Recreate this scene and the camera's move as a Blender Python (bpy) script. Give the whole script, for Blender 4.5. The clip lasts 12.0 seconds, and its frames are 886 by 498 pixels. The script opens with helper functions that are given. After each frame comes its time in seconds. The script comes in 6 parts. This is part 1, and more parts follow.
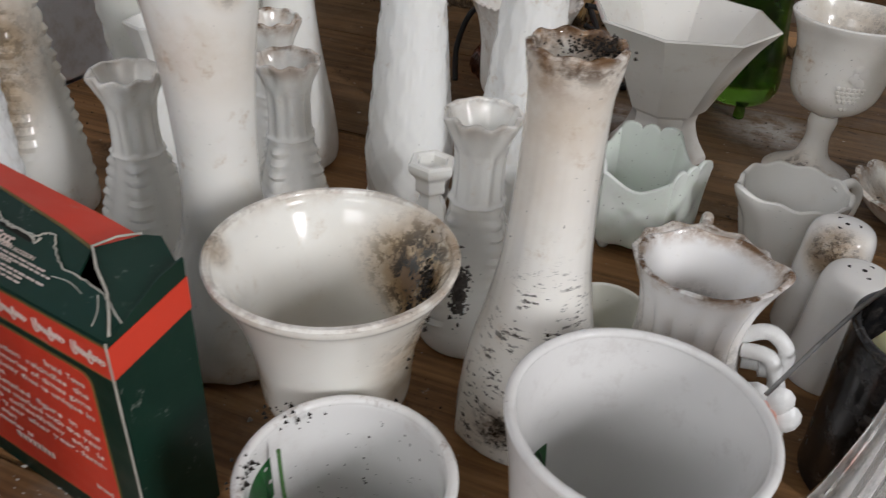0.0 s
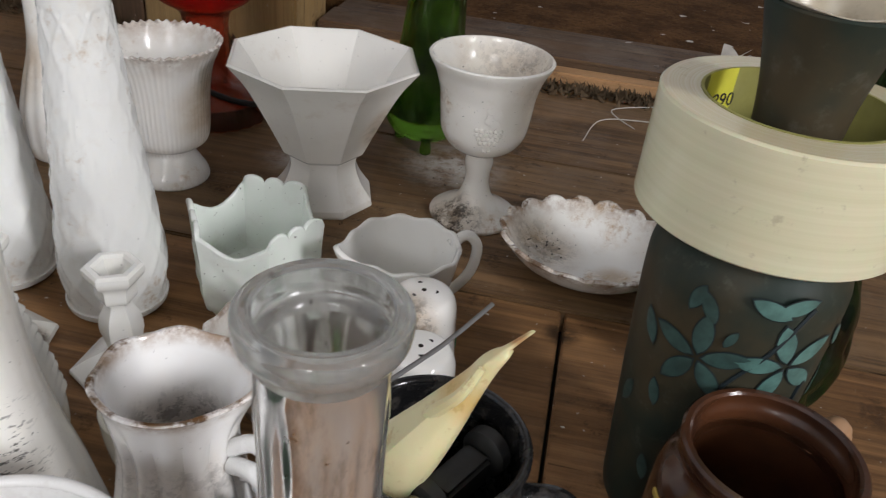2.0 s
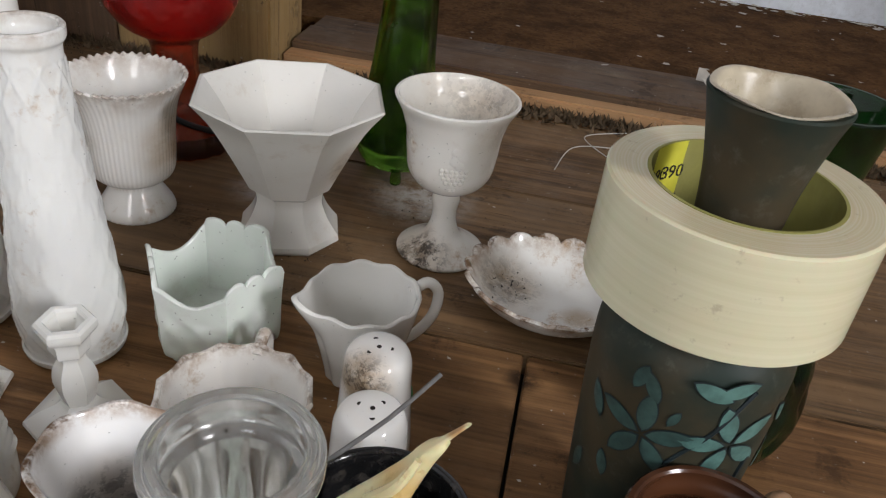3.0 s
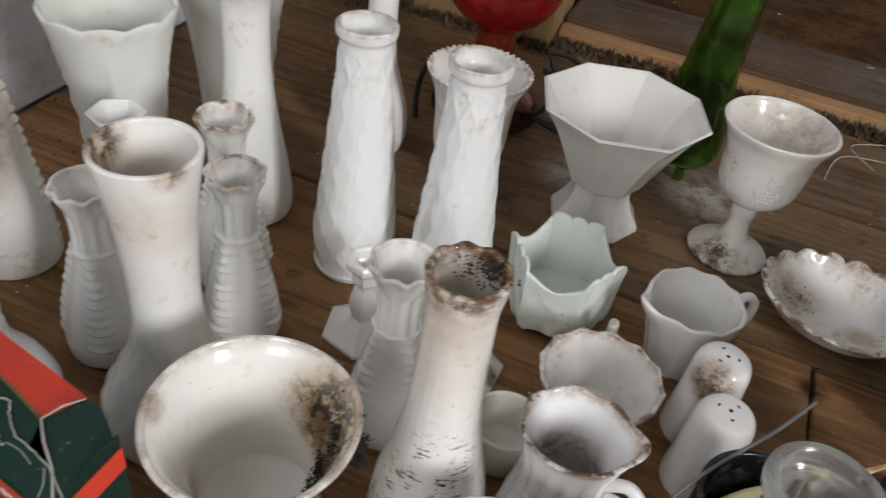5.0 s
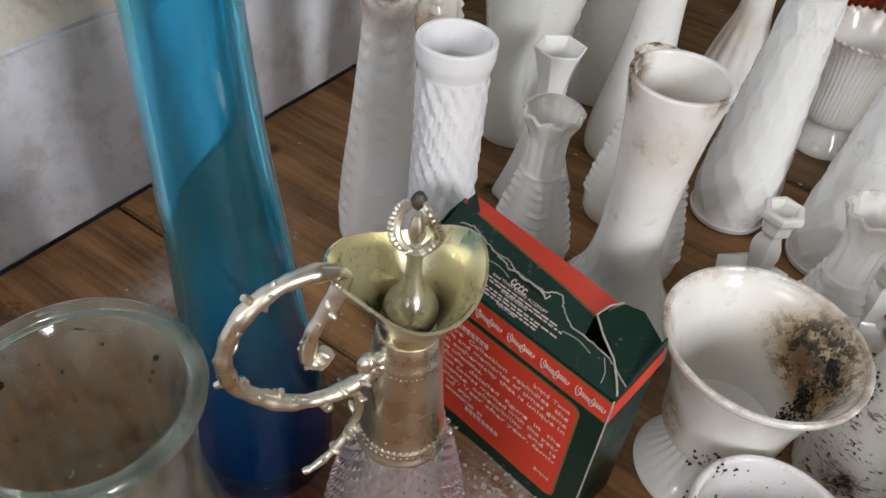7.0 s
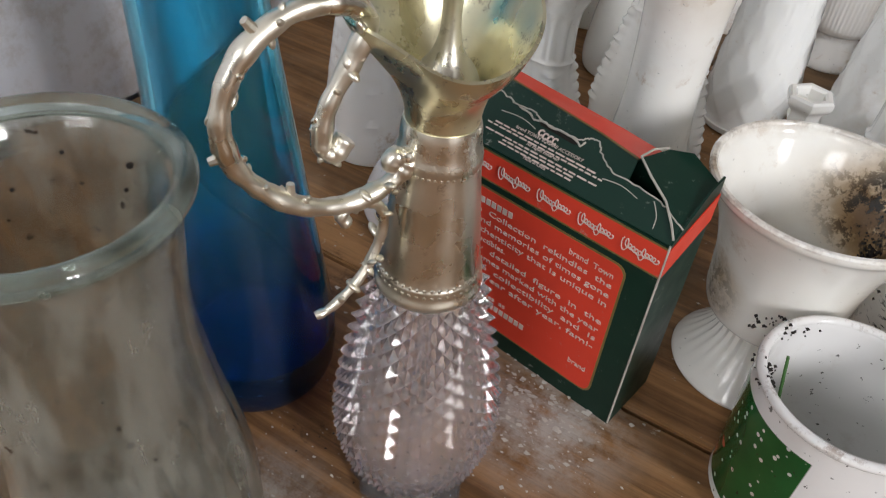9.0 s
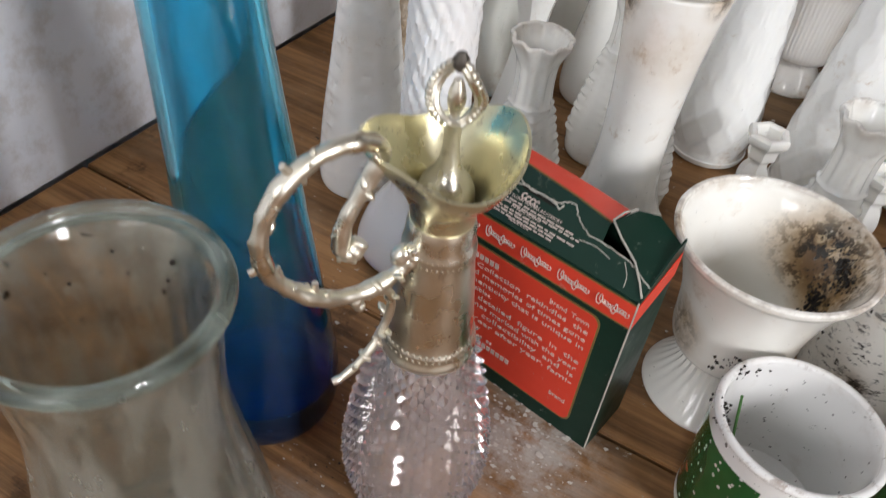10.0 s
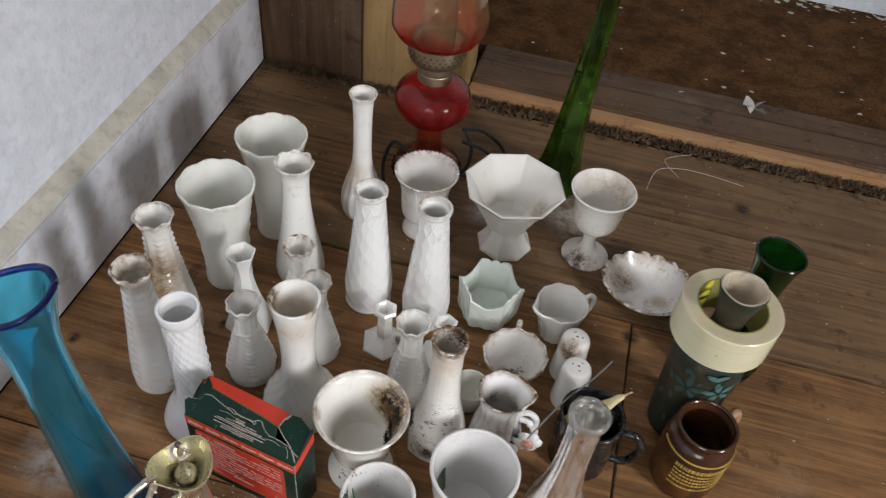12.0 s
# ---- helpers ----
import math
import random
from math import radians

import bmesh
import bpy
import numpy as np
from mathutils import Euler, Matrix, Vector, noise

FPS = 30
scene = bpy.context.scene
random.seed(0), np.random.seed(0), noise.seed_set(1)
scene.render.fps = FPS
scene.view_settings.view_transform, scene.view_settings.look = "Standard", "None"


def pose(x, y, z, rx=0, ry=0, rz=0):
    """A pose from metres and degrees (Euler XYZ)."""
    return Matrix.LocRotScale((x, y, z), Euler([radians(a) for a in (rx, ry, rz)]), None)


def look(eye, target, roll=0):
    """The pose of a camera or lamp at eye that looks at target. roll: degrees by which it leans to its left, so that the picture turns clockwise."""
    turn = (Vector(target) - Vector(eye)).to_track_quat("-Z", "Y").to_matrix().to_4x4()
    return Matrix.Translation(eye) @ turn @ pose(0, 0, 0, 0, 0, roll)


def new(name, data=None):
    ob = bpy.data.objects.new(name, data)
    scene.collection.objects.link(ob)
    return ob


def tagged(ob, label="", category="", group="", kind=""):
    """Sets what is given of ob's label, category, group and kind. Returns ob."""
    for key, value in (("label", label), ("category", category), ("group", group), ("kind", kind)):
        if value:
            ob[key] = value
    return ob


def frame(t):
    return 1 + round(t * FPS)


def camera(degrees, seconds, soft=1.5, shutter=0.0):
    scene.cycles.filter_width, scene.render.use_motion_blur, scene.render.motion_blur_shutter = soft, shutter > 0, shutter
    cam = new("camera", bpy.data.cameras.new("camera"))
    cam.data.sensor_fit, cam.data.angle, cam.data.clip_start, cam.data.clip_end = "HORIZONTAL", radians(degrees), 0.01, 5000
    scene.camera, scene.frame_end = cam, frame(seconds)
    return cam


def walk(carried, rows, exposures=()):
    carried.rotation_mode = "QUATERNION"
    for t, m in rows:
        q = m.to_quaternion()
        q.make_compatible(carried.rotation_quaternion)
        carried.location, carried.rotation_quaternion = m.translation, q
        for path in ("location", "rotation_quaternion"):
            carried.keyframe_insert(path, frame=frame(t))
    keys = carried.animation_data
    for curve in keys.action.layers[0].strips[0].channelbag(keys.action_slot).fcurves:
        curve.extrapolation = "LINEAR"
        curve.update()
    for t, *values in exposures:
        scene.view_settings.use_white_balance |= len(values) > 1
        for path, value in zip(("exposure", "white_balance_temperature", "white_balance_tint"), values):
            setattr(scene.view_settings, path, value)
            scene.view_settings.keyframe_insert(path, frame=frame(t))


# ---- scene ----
cam = camera(58.5, 12.0, soft=1.15, shutter=0.25)
METRES, EYE, TILT, LEAN, TURN = 1.2, 0.235, -31.0, -4.7, 0.0
PATH = [
    (0, (0.104, 0.11, 0.274), (0.089, 1.779, -0.829), 3.6),
    (0.5, (0.149, 0.124, 0.272), (0.162, 1.809, -0.805), 2.9),
    (1, (0.189, 0.134, 0.28), (0.304, 1.812, -0.802), 4.9),
    (1.5, (0.226, 0.149, 0.285), (0.458, 1.822, -0.785), 5.5),
    (2, (0.257, 0.158, 0.292), (0.578, 1.821, -0.772), 6.3),
    (2.5, (0.272, 0.168, 0.3), (0.626, 1.829, -0.758), 6.8),
    (2.7, (0.275, 0.173, 0.307), (0.636, 1.831, -0.752), 7.1),
    (4.3, (0.201, 0.164, 0.373), (0.409, 1.746, -0.833), 9.9),
    (4.5, (0.181, 0.158, 0.382), (0.362, 1.724, -0.849), 10.5),
    (5, (0.124, 0.14, 0.391), (0.175, 1.685, -0.879), 9.1),
    (5.5, (0.076, 0.129, 0.386), (0.014, 1.639, -0.925), 8.3),
    (6, (0.024, 0.113, 0.391), (-0.156, 1.585, -0.951), 6.7),
    (6.5, (-0.012, 0.099, 0.402), (-0.264, 1.545, -0.956), 6.7),
    (7, (-0.038, 0.081, 0.374), (-0.33, 1.509, -0.996), 6.5),
    (7.2, (-0.039, 0.076, 0.37), (-0.353, 1.49, -1.01), 5.4),
    (9, (-0.049, 0.066, 0.288), (-0.276, 1.549, -1.034), 6.1),
    (9.5, (-0.046, 0.062, 0.282), (-0.246, 1.544, -1.047), 6.5),
    (10, (-0.059, 0.059, 0.336), (-0.218, 1.517, -1.023), 7.2),
    (10.5, (-0.068, 0.044, 0.45), (-0.057, 1.487, -0.934), 6.9),
    (11, (-0.066, 0.025, 0.587), (0.153, 1.452, -0.797), 7.9),
    (11.5, (-0.024, -0.023, 0.704), (0.223, 1.377, -0.703), 8.0),
    (12, (0.048, -0.071, 0.78), (0.285, 1.302, -0.655), 7.1),
]
walk(cam, [(t, look(eye, target, roll)) for t, eye, target, roll in PATH], ((0, -0.32), (0.5, -0.42), (1, -0.36), (1.5, -0.20), (2.5, -0.05), (4.5, -0.03), (5.5, -0.20), (6.5, -0.14), (7, -0.10), (9, -0.05), (9.5, 0.02), (10, 0.16), (10.5, 0.09), (11, -0.03), (12, -0.05)))

# ---- the room's axes: U runs along the back wall, V away along the white wall ----
TURN_ROOM = radians(-19.5)
ROOM = Matrix.Rotation(TURN_ROOM, 4, "Z")


def room(u, v, z=0.0):
    return ROOM @ Vector((u, v, z))


# ---- world and light ----
world = bpy.data.worlds.new("world")
scene.world = world
world.use_nodes = True
wn = world.node_tree.nodes
sky = wn.new("ShaderNodeTexSky")
sky.sky_type, sky.sun_disc = "NISHITA", False
sky.sun_elevation, sky.sun_rotation = radians(28), radians(140)
world.node_tree.links.new(sky.outputs[0], wn["Background"].inputs[0])
wn["Background"].inputs[1].default_value = 0.12
scene.view_settings.exposure = 0.0

WINDOW_V, WINDOW_Z, WINDOW_W, WINDOW_H, WALL_U = -0.75, 1.15, 0.40, 0.85, 2.2
SKY_POWER = 66.0
lamp = bpy.data.lights.new("window_or_fill_light", "AREA")
lamp.shape, lamp.size, lamp.size_y, lamp.energy, lamp.color = "RECTANGLE", WINDOW_W, WINDOW_H, SKY_POWER, (0.968, 0.968, 1.0)
lamp_ob = new("window_or_fill_light", lamp)
lamp_ob.matrix_basis = look(room(WALL_U + 0.06, WINDOW_V, WINDOW_Z), room(-1.0, 0.7, 0.1))
# fill lamp added behind the camera to lift the shaded sides
fill_lamp = bpy.data.lights.new("window_or_fill_light", "AREA")
fill_lamp.shape, fill_lamp.size, fill_lamp.size_y, fill_lamp.energy, fill_lamp.color = "RECTANGLE", 1.0, 1.0, 28.0, (0.99, 0.985, 0.985)
fill_lamp_ob = new("window_or_fill_light", fill_lamp)
fill_lamp_ob.matrix_basis = look(room(0.2, -2.40, 1.5), room(0.2, 0.8, 1.5))


# ---- materials ----
class Mat:
    """A small builder of node materials."""

    def __init__(self, name):
        self.m = bpy.data.materials.new(name)
        self.m.use_nodes = True
        self.t = self.m.node_tree
        self.p = self.t.nodes["Principled BSDF"]
        self.tc = self.t.nodes.new("ShaderNodeTexCoord")
        self.obj = self.tc.outputs["Object"]

    def node(self, kind, ins=(), **props):
        n = self.t.nodes.new(kind)
        for k, v in props.items():
            setattr(n, k, v)
        for k, v in dict(ins).items():
            self.put(n.inputs[k], v)
        return n

    def put(self, socket, v):
        if isinstance(v, bpy.types.NodeSocket):
            self.t.links.new(v, socket)
        else:
            if isinstance(v, tuple) and len(v) == 3 and len(socket.default_value) == 4:
                v = (*v, 1.0)
            socket.default_value = v

    def noise(self, scale, detail=4.0, rough=0.55, vec=None, dist=0.0):
        n = self.node("ShaderNodeTexNoise", {"Vector": vec or self.obj, "Scale": scale, "Detail": detail, "Roughness": rough, "Distortion": dist})
        return n.outputs["Fac"]

    def ramp(self, fac, lo, hi, a=0.0, b=1.0):
        n = self.node("ShaderNodeMapRange", {"Value": fac, "From Min": lo, "From Max": hi, "To Min": a, "To Max": b})
        n.interpolation_type = "SMOOTHSTEP"
        return n.outputs[0]

    def mul(self, a, b, op="MULTIPLY"):
        n = self.node("ShaderNodeMath", {0: a, 1: b}, operation=op)
        n.use_clamp = op != "SUBTRACT" and op != "MULTIPLY"
        return n.outputs[0]

    def mix(self, fac, a, b):
        n = self.node("ShaderNodeMix", data_type="RGBA")
        self.put(n.inputs[0], fac), self.put(n.inputs[6], a), self.put(n.inputs[7], b)
        return n.outputs[2]

    def scaled(self, sx, sy, sz):
        return self.node("ShaderNodeMapping", {"Vector": self.obj, "Scale": (sx, sy, sz)}).outputs[0]

    def xyz(self):
        return self.node("ShaderNodeSeparateXYZ", {0: self.obj}).outputs

    def near(self, centre, radius, soft=0.6):
        """1 close to a place of the object, 0 past the radius."""
        d = self.node("ShaderNodeVectorMath", {0: self.obj, 1: centre}, operation="DISTANCE").outputs["Value"]
        return self.ramp(d, radius * (1 - soft), radius, 1.0, 0.0)

    def bump(self, height, strength=0.3, distance=0.001):
        b = self.node("ShaderNodeBump", {"Height": height, "Strength": strength, "Distance": distance})
        self.put(self.p.inputs["Normal"], b.outputs[0])

    def done(self, base=None, rough=None, **more):
        if base is not None:
            self.put(self.p.inputs["Base Color"], base)
        if rough is not None:
            self.put(self.p.inputs["Roughness"], rough)
        for k, v in more.items():
            self.put(self.p.inputs[k.replace("_", " ")], v)
        return self.m


def milk(name, tint=(0.80, 0.80, 0.785), grime=0.25, rim=None, blots=(), sss=0.5, rough=0.13, specks=0.4, dashes=()):
    """White pressed glass with dust, specks and brown soot stains. rim: (z, reach, strength). blots: (centre, radius, strength, dark). dashes: (centre, radius) of short black smears."""
    k = Mat(name)
    tint = tuple(min(0.93, c * q) for c, q in zip(tint, (1.155, 1.145, 1.115)))
    col = k.mix(k.ramp(k.noise(14), 0.35, 0.7), tint, tuple(c * 0.95 for c in tint))
    dust = k.ramp(k.noise(30, 7, 0.68), 0.52, 0.80, 0.0, min(0.6, grime * 1.15))
    col = k.mix(dust, col, (0.50, 0.37, 0.22))
    rust = k.ramp(k.noise(22, 8, 0.75), 0.565, 0.68, 0.0, min(0.8, grime * 2.0))
    col = k.mix(rust, col, (0.42, 0.25, 0.10))
    for centre, radius, strength, dark in blots:
        near = k.near(centre, radius * 1.1, 0.7)
        cloud = k.mul(near, k.ramp(k.noise(42, 6, 0.65), 0.28, 0.62, 0.4 * strength, strength))
        col = k.mix(k.mul(cloud, 0.80), col, (0.43, 0.275, 0.115))
        if dark:
            core = k.mul(k.near(centre, radius * 0.85, 0.7), k.ramp(k.noise(75, 7, 0.7), 0.38, 0.56, 0.0, 0.95 * dark))
            col = k.mix(core, col, (0.115, 0.062, 0.026))
            soot = k.mul(k.near(centre, radius * 0.95, 0.65), k.ramp(k.noise(130, 10, 0.8), 0.50, 0.54, 0.0, dark))
            col = k.mix(soot, col, (0.014, 0.011, 0.009))
    for centre, radius in dashes:
        smear = k.mul(k.near(centre, radius, 0.8), k.ramp(k.noise(1.0, 4, 0.7, k.scaled(170, 170, 520)), 0.56, 0.60))
        col = k.mix(k.mul(smear, k.ramp(k.noise(60, 3), 0.42, 0.55)), col, (0.02, 0.015, 0.012))
    if rim:
        z, reach, strength = rim
        up = k.ramp(k.xyz()[2], z - reach, z, 0.0, 1.0)
        stain = k.mul(up, k.ramp(k.noise(48, 7, 0.72), 0.36, 0.62, 0.0, strength))
        col = k.mix(stain, col, (0.30, 0.165, 0.070))
        edge = k.mul(k.ramp(k.xyz()[2], z - reach * 0.22, z, 0.0, 1.0), k.ramp(k.noise(70, 6, 0.7), 0.46, 0.60, 0.0, min(1.0, strength * 1.3)))
        col = k.mix(edge, col, (0.15, 0.080, 0.036))
        if strength > 0.9:
            char = k.mul(k.ramp(k.xyz()[2], z - reach * 0.60, z - reach * 0.2, 0.0, 1.0), k.ramp(k.noise(60, 7, 0.75), 0.44, 0.60, 0.05, 0.85))
            col = k.mix(char, col, (0.070, 0.036, 0.018))
    fleck = k.ramp(k.noise(420, 3, 0.6), 0.70, 0.735, 0.0, specks)
    col = k.mix(fleck, col, (0.030, 0.024, 0.018))
    k.bump(k.mul(k.noise(55, 3), k.mul(rust, 1.5), "ADD"), 0.10, 0.0006)
    gloss = k.mul(k.ramp(k.noise(45, 6, 0.65), 0.42, 0.78, rough * 0.55, rough + 0.10), k.mul(dust, 0.9), "ADD")
    return k.done(col, gloss, Subsurface_Weight=sss * 0.4, Subsurface_Radius=(1.0, 0.95, 0.85), Subsurface_Scale=0.004, Specular_IOR_Level=0.55)


def glass(name, color, rough=0.04, dirt=0.1, ior=1.46, dirt_color=(0.33, 0.30, 0.24)):
    k = Mat(name)
    col = k.mix(k.ramp(k.noise(45, 6, 0.65), 0.45, 0.8, 0.0, dirt), color, dirt_color)
    film = k.ramp(k.noise(30, 6, 0.6), 0.4, 0.75, 1.0, 1.0 - dirt)
    return k.done(col, k.ramp(k.noise(70, 4), 0.35, 0.75, rough, rough + 0.12 + dirt * 0.4), Transmission_Weight=film, IOR=ior)


def plain(name, color, rough=0.5, vary=0.15, scale=40.0, bump=0.15, metal=0.0, dirt=0.0, dirt_color=(0.1, 0.075, 0.05), spec=0.5):
    k = Mat(name)
    col = k.mix(k.ramp(k.noise(scale, 5), 0.3, 0.7), color, tuple(c * (1 - vary) for c in color))
    if dirt:
        col = k.mix(k.ramp(k.noise(scale * 2.2, 6, 0.7), 0.46, 0.68, 0.0, dirt), col, dirt_color)
    k.bump(k.noise(scale * 5, 4), bump, 0.001)
    return k.done(col, k.ramp(k.noise(scale * 1.7, 4), 0.3, 0.7, rough, min(1.0, rough + 0.18)), Metallic=metal, Specular_IOR_Level=spec)


def wood(name, light, dark, grey, grey_amount=0.4, along=(1.6, 26.0, 26.0), spots=(), knots=()):
    """Boards with the grain along their x. spots: (centre, radius) of pale patches on them, plaster dust and painted
    light alike.
    """
    k = Mat(name)
    rnd = k.node("ShaderNodeObjectInfo").outputs["Random"]
    shift = k.node("ShaderNodeCombineXYZ", {0: k.mul(rnd, 37.0), 1: k.mul(rnd, 11.0), 2: 0.0}).outputs[0]
    place = k.node("ShaderNodeVectorMath", {0: k.obj, 1: shift}, operation="ADD").outputs[0]
    stretched = k.node("ShaderNodeMapping", {"Vector": place, "Scale": along}).outputs[0]
    broad = k.node("ShaderNodeMapping", {"Vector": place, "Scale": tuple(c * 0.42 for c in along)}).outputs[0]
    field = k.noise(1.0, 2, 0.45, broad, 0.35)
    wave = k.node("ShaderNodeMath", {0: k.mul(field, 74.0)}, operation="SINE").outputs[0]
    wave = k.ramp(wave, -0.2, 1.0)
    warp = k.noise(1.0, 5, 0.6, stretched, 0.5)
    fine = k.noise(7.0, 7, 0.8, stretched)
    fibre = k.noise(1.0, 5, 0.7, k.node("ShaderNodeMapping", {"Vector": place, "Scale": tuple(c * (4.5 if c < 5 else 11.0) for c in along)}).outputs[0])
    tone = k.mul(k.mul(wave, 0.09), k.mul(warp, 0.36), "ADD")
    tone = k.mul(tone, k.mul(fine, 0.40), "ADD")
    tone = k.mul(tone, k.mul(k.noise(9.0, 7, 0.7, place), 0.34), "ADD")
    tone = k.mul(tone, k.mul(fibre, 0.42), "ADD")
    tone = k.mul(tone, k.mul(rnd, 0.12), "ADD")
    col = k.mix(k.ramp(tone, 0.66, 1.04), dark, light)
    col = k.mix(k.ramp(k.noise(3.2, 6, 0.65, place), 0.36, 0.66, 0.0, grey_amount), col, grey)
    crack = k.ramp(k.noise(1.0, 4, 0.7, k.node("ShaderNodeMapping", {"Vector": place, "Scale": tuple(c * (2.2 if c < 5 else 5.0) for c in along)}).outputs[0]), 0.335, 0.30)
    col = k.mix(k.mul(crack, 0.75), col, tuple(c * 0.3 for c in dark))
    col = k.mix(k.ramp(k.noise(19, 8, 0.78, place), 0.565, 0.64, 0.0, 0.60), col, tuple(c * 0.42 for c in dark))
    haze = k.ramp(k.noise(7.5, 8, 0.72, place), 0.52, 0.74, 0.0, 0.30)
    col = k.mix(haze, col, (0.36, 0.275, 0.185))
    col = k.mix(k.ramp(k.noise(120, 6, 0.76, place), 0.64, 0.70, 0.0, 0.85), col, (0.50, 0.46, 0.40))
    col = k.mix(k.ramp(k.noise(60, 5, 0.66, place), 0.68, 0.72, 0.0, 0.9), col, (0.035, 0.022, 0.013))
    for centre, radius in spots:
        pale = k.mul(k.near(centre, radius, 0.9), k.ramp(k.noise(48, 7, 0.72), 0.34, 0.62, 0.0, 0.85))
        col = k.mix(pale, col, (0.50, 0.475, 0.44))
    for centre, radius in knots:
        dark_spot = k.mul(k.near(centre, radius, 0.8), k.ramp(k.noise(110, 4, 0.6), 0.30, 0.55, 0.2, 0.95))
        col = k.mix(dark_spot, col, tuple(c * 0.22 for c in dark))
    k.bump(k.mul(k.mul(wave, 0.2), k.mul(fine, k.mul(fibre, 0.9), "ADD"), "ADD"), 0.55, 0.0010)
    return k.done(col, k.ramp(k.noise(14, 6, 0.7, place), 0.3, 0.7, 0.47, 0.78), Specular_IOR_Level=0.25)


# the spot at (-0.36, 0.27) paints floor lit between the vases' shadows
M_FLOOR = wood("floor_wood", (0.385, 0.200, 0.083), (0.108, 0.052, 0.020), (0.215, 0.124, 0.057), 0.32,
               spots=(((-0.125, 0.265, 0), 0.055), ((-0.36, 0.27, 0), 0.06), ((-0.20, 0.15, 0), 0.05)),
               knots=(((-0.436, 0.408, 0), 0.012), ((-0.281, 0.482, 0), 0.010), ((-0.39, 0.52, 0), 0.007), ((0.208, 0.625, 0), 0.016), ((0.30, 0.36, 0), 0.011), ((-0.33, 0.45, 0), 0.006), ((-0.25, 0.60, 0), 0.007)))
M_FLOOR_GREY = wood("worn_floor_wood", (0.250, 0.146, 0.070), (0.066, 0.037, 0.017), (0.160, 0.107, 0.060), 0.50,
                    spots=(((0.10, 0.82, 0), 0.06), ((-0.02, 0.79, 0), 0.04)), knots=(((-0.27, 0.66, 0), 0.010), ((0.35, 0.93, 0), 0.018), ((0.27, 0.72, 0), 0.012)))
M_THRESH = wood("threshold_wood", (0.15, 0.088, 0.048), (0.055, 0.031, 0.018), (0.12, 0.085, 0.056), 0.5)
M_RAW = wood("raw_pine", (0.52, 0.30, 0.145), (0.33, 0.175, 0.08), (0.4, 0.27, 0.15), 0.25)
M_JAMB = wood("jamb_wood", (0.36, 0.235, 0.10), (0.21, 0.13, 0.055), (0.26, 0.19, 0.10), 0.3, (26.0, 26.0, 1.6))
M_PANEL = wood("panel_wood", (0.155, 0.09, 0.048), (0.075, 0.042, 0.024), (0.12, 0.085, 0.06), 0.3, (26.0, 26.0, 1.6))
M_GAP = plain("dark_gap", (0.012, 0.009, 0.007), 0.95)
M_WALL = plain("white_plaster", (0.80, 0.84, 0.905), 0.7, 0.10, 34.0, 1.0, dirt=0.28, dirt_color=(0.45, 0.45, 0.46))
# for walls out of view; its tone sets how much light they bounce
M_ROOM = plain("unseen_wall_paint", (0.36, 0.345, 0.33), 0.85, 0.08, 6.0, 0.2)
M_BASE = plain("white_baseboard_paint", (0.75, 0.77, 0.815), 0.45, 0.10, 14.0, 0.15, dirt=0.40, dirt_color=(0.33, 0.26, 0.19))
M_LEDGE = plain("cream_caulk", (0.60, 0.575, 0.49), 0.6, 0.2, 25.0, 0.4, dirt=0.5, dirt_color=(0.28, 0.25, 0.2))
k = Mat("brown_fibre_floor")
col = k.mix(k.ramp(k.noise(16, 8, 0.75), 0.36, 0.64), (0.062, 0.029, 0.011), (0.150, 0.075, 0.028))
col = k.mix(k.ramp(k.noise(160, 6, 0.75), 0.50, 0.62, 0.0, 0.8), col, (0.045, 0.022, 0.010))
col = k.mix(k.ramp(k.noise(240, 4, 0.7), 0.62, 0.68, 0.0, 0.5), col, (0.34, 0.22, 0.11))
k.bump(k.noise(210, 7, 0.75), 0.9, 0.0015)
M_RUST = k.done(col, 0.95, Specular_IOR_Level=0.1)
M_CARPET = plain("frayed_carpet", (0.165, 0.115, 0.07), 1.0, 0.6, 60.0, 0.5, dirt=0.6, dirt_color=(0.045, 0.032, 0.022), spec=0.1)
M_FLAKE = plain("paint_flake", (0.62, 0.58, 0.52), 0.8, 0.25, 60.0)
# soot and specks; also the painted shade of small holes
M_SOOT_AND_HOLE = plain("soot_and_hole_shade", (0.022, 0.017, 0.013), 0.95, 0.4, 200.0)


# ---- mesh helpers ----
def spline(pts, m=6):
    """A smooth run through the points of a profile; a point given twice makes a corner."""
    out = []
    for i in range(len(pts) - 1):
        p0, p1, p2, p3 = pts[max(i - 1, 0)], pts[i], pts[i + 1], pts[min(i + 2, len(pts) - 1)]
        if p1 == p2:
            continue
        for s in range(m):
            t = s / m
            out.append(tuple(0.5 * (2 * b + (c - a) * t + (2 * a - 5 * b + 4 * c - d) * t * t + (3 * b - a - 3 * c + d) * t ** 3) for a, b, c, d in zip(p0, p1, p2, p3)))
    out.append(tuple(pts[-1]))
    return out


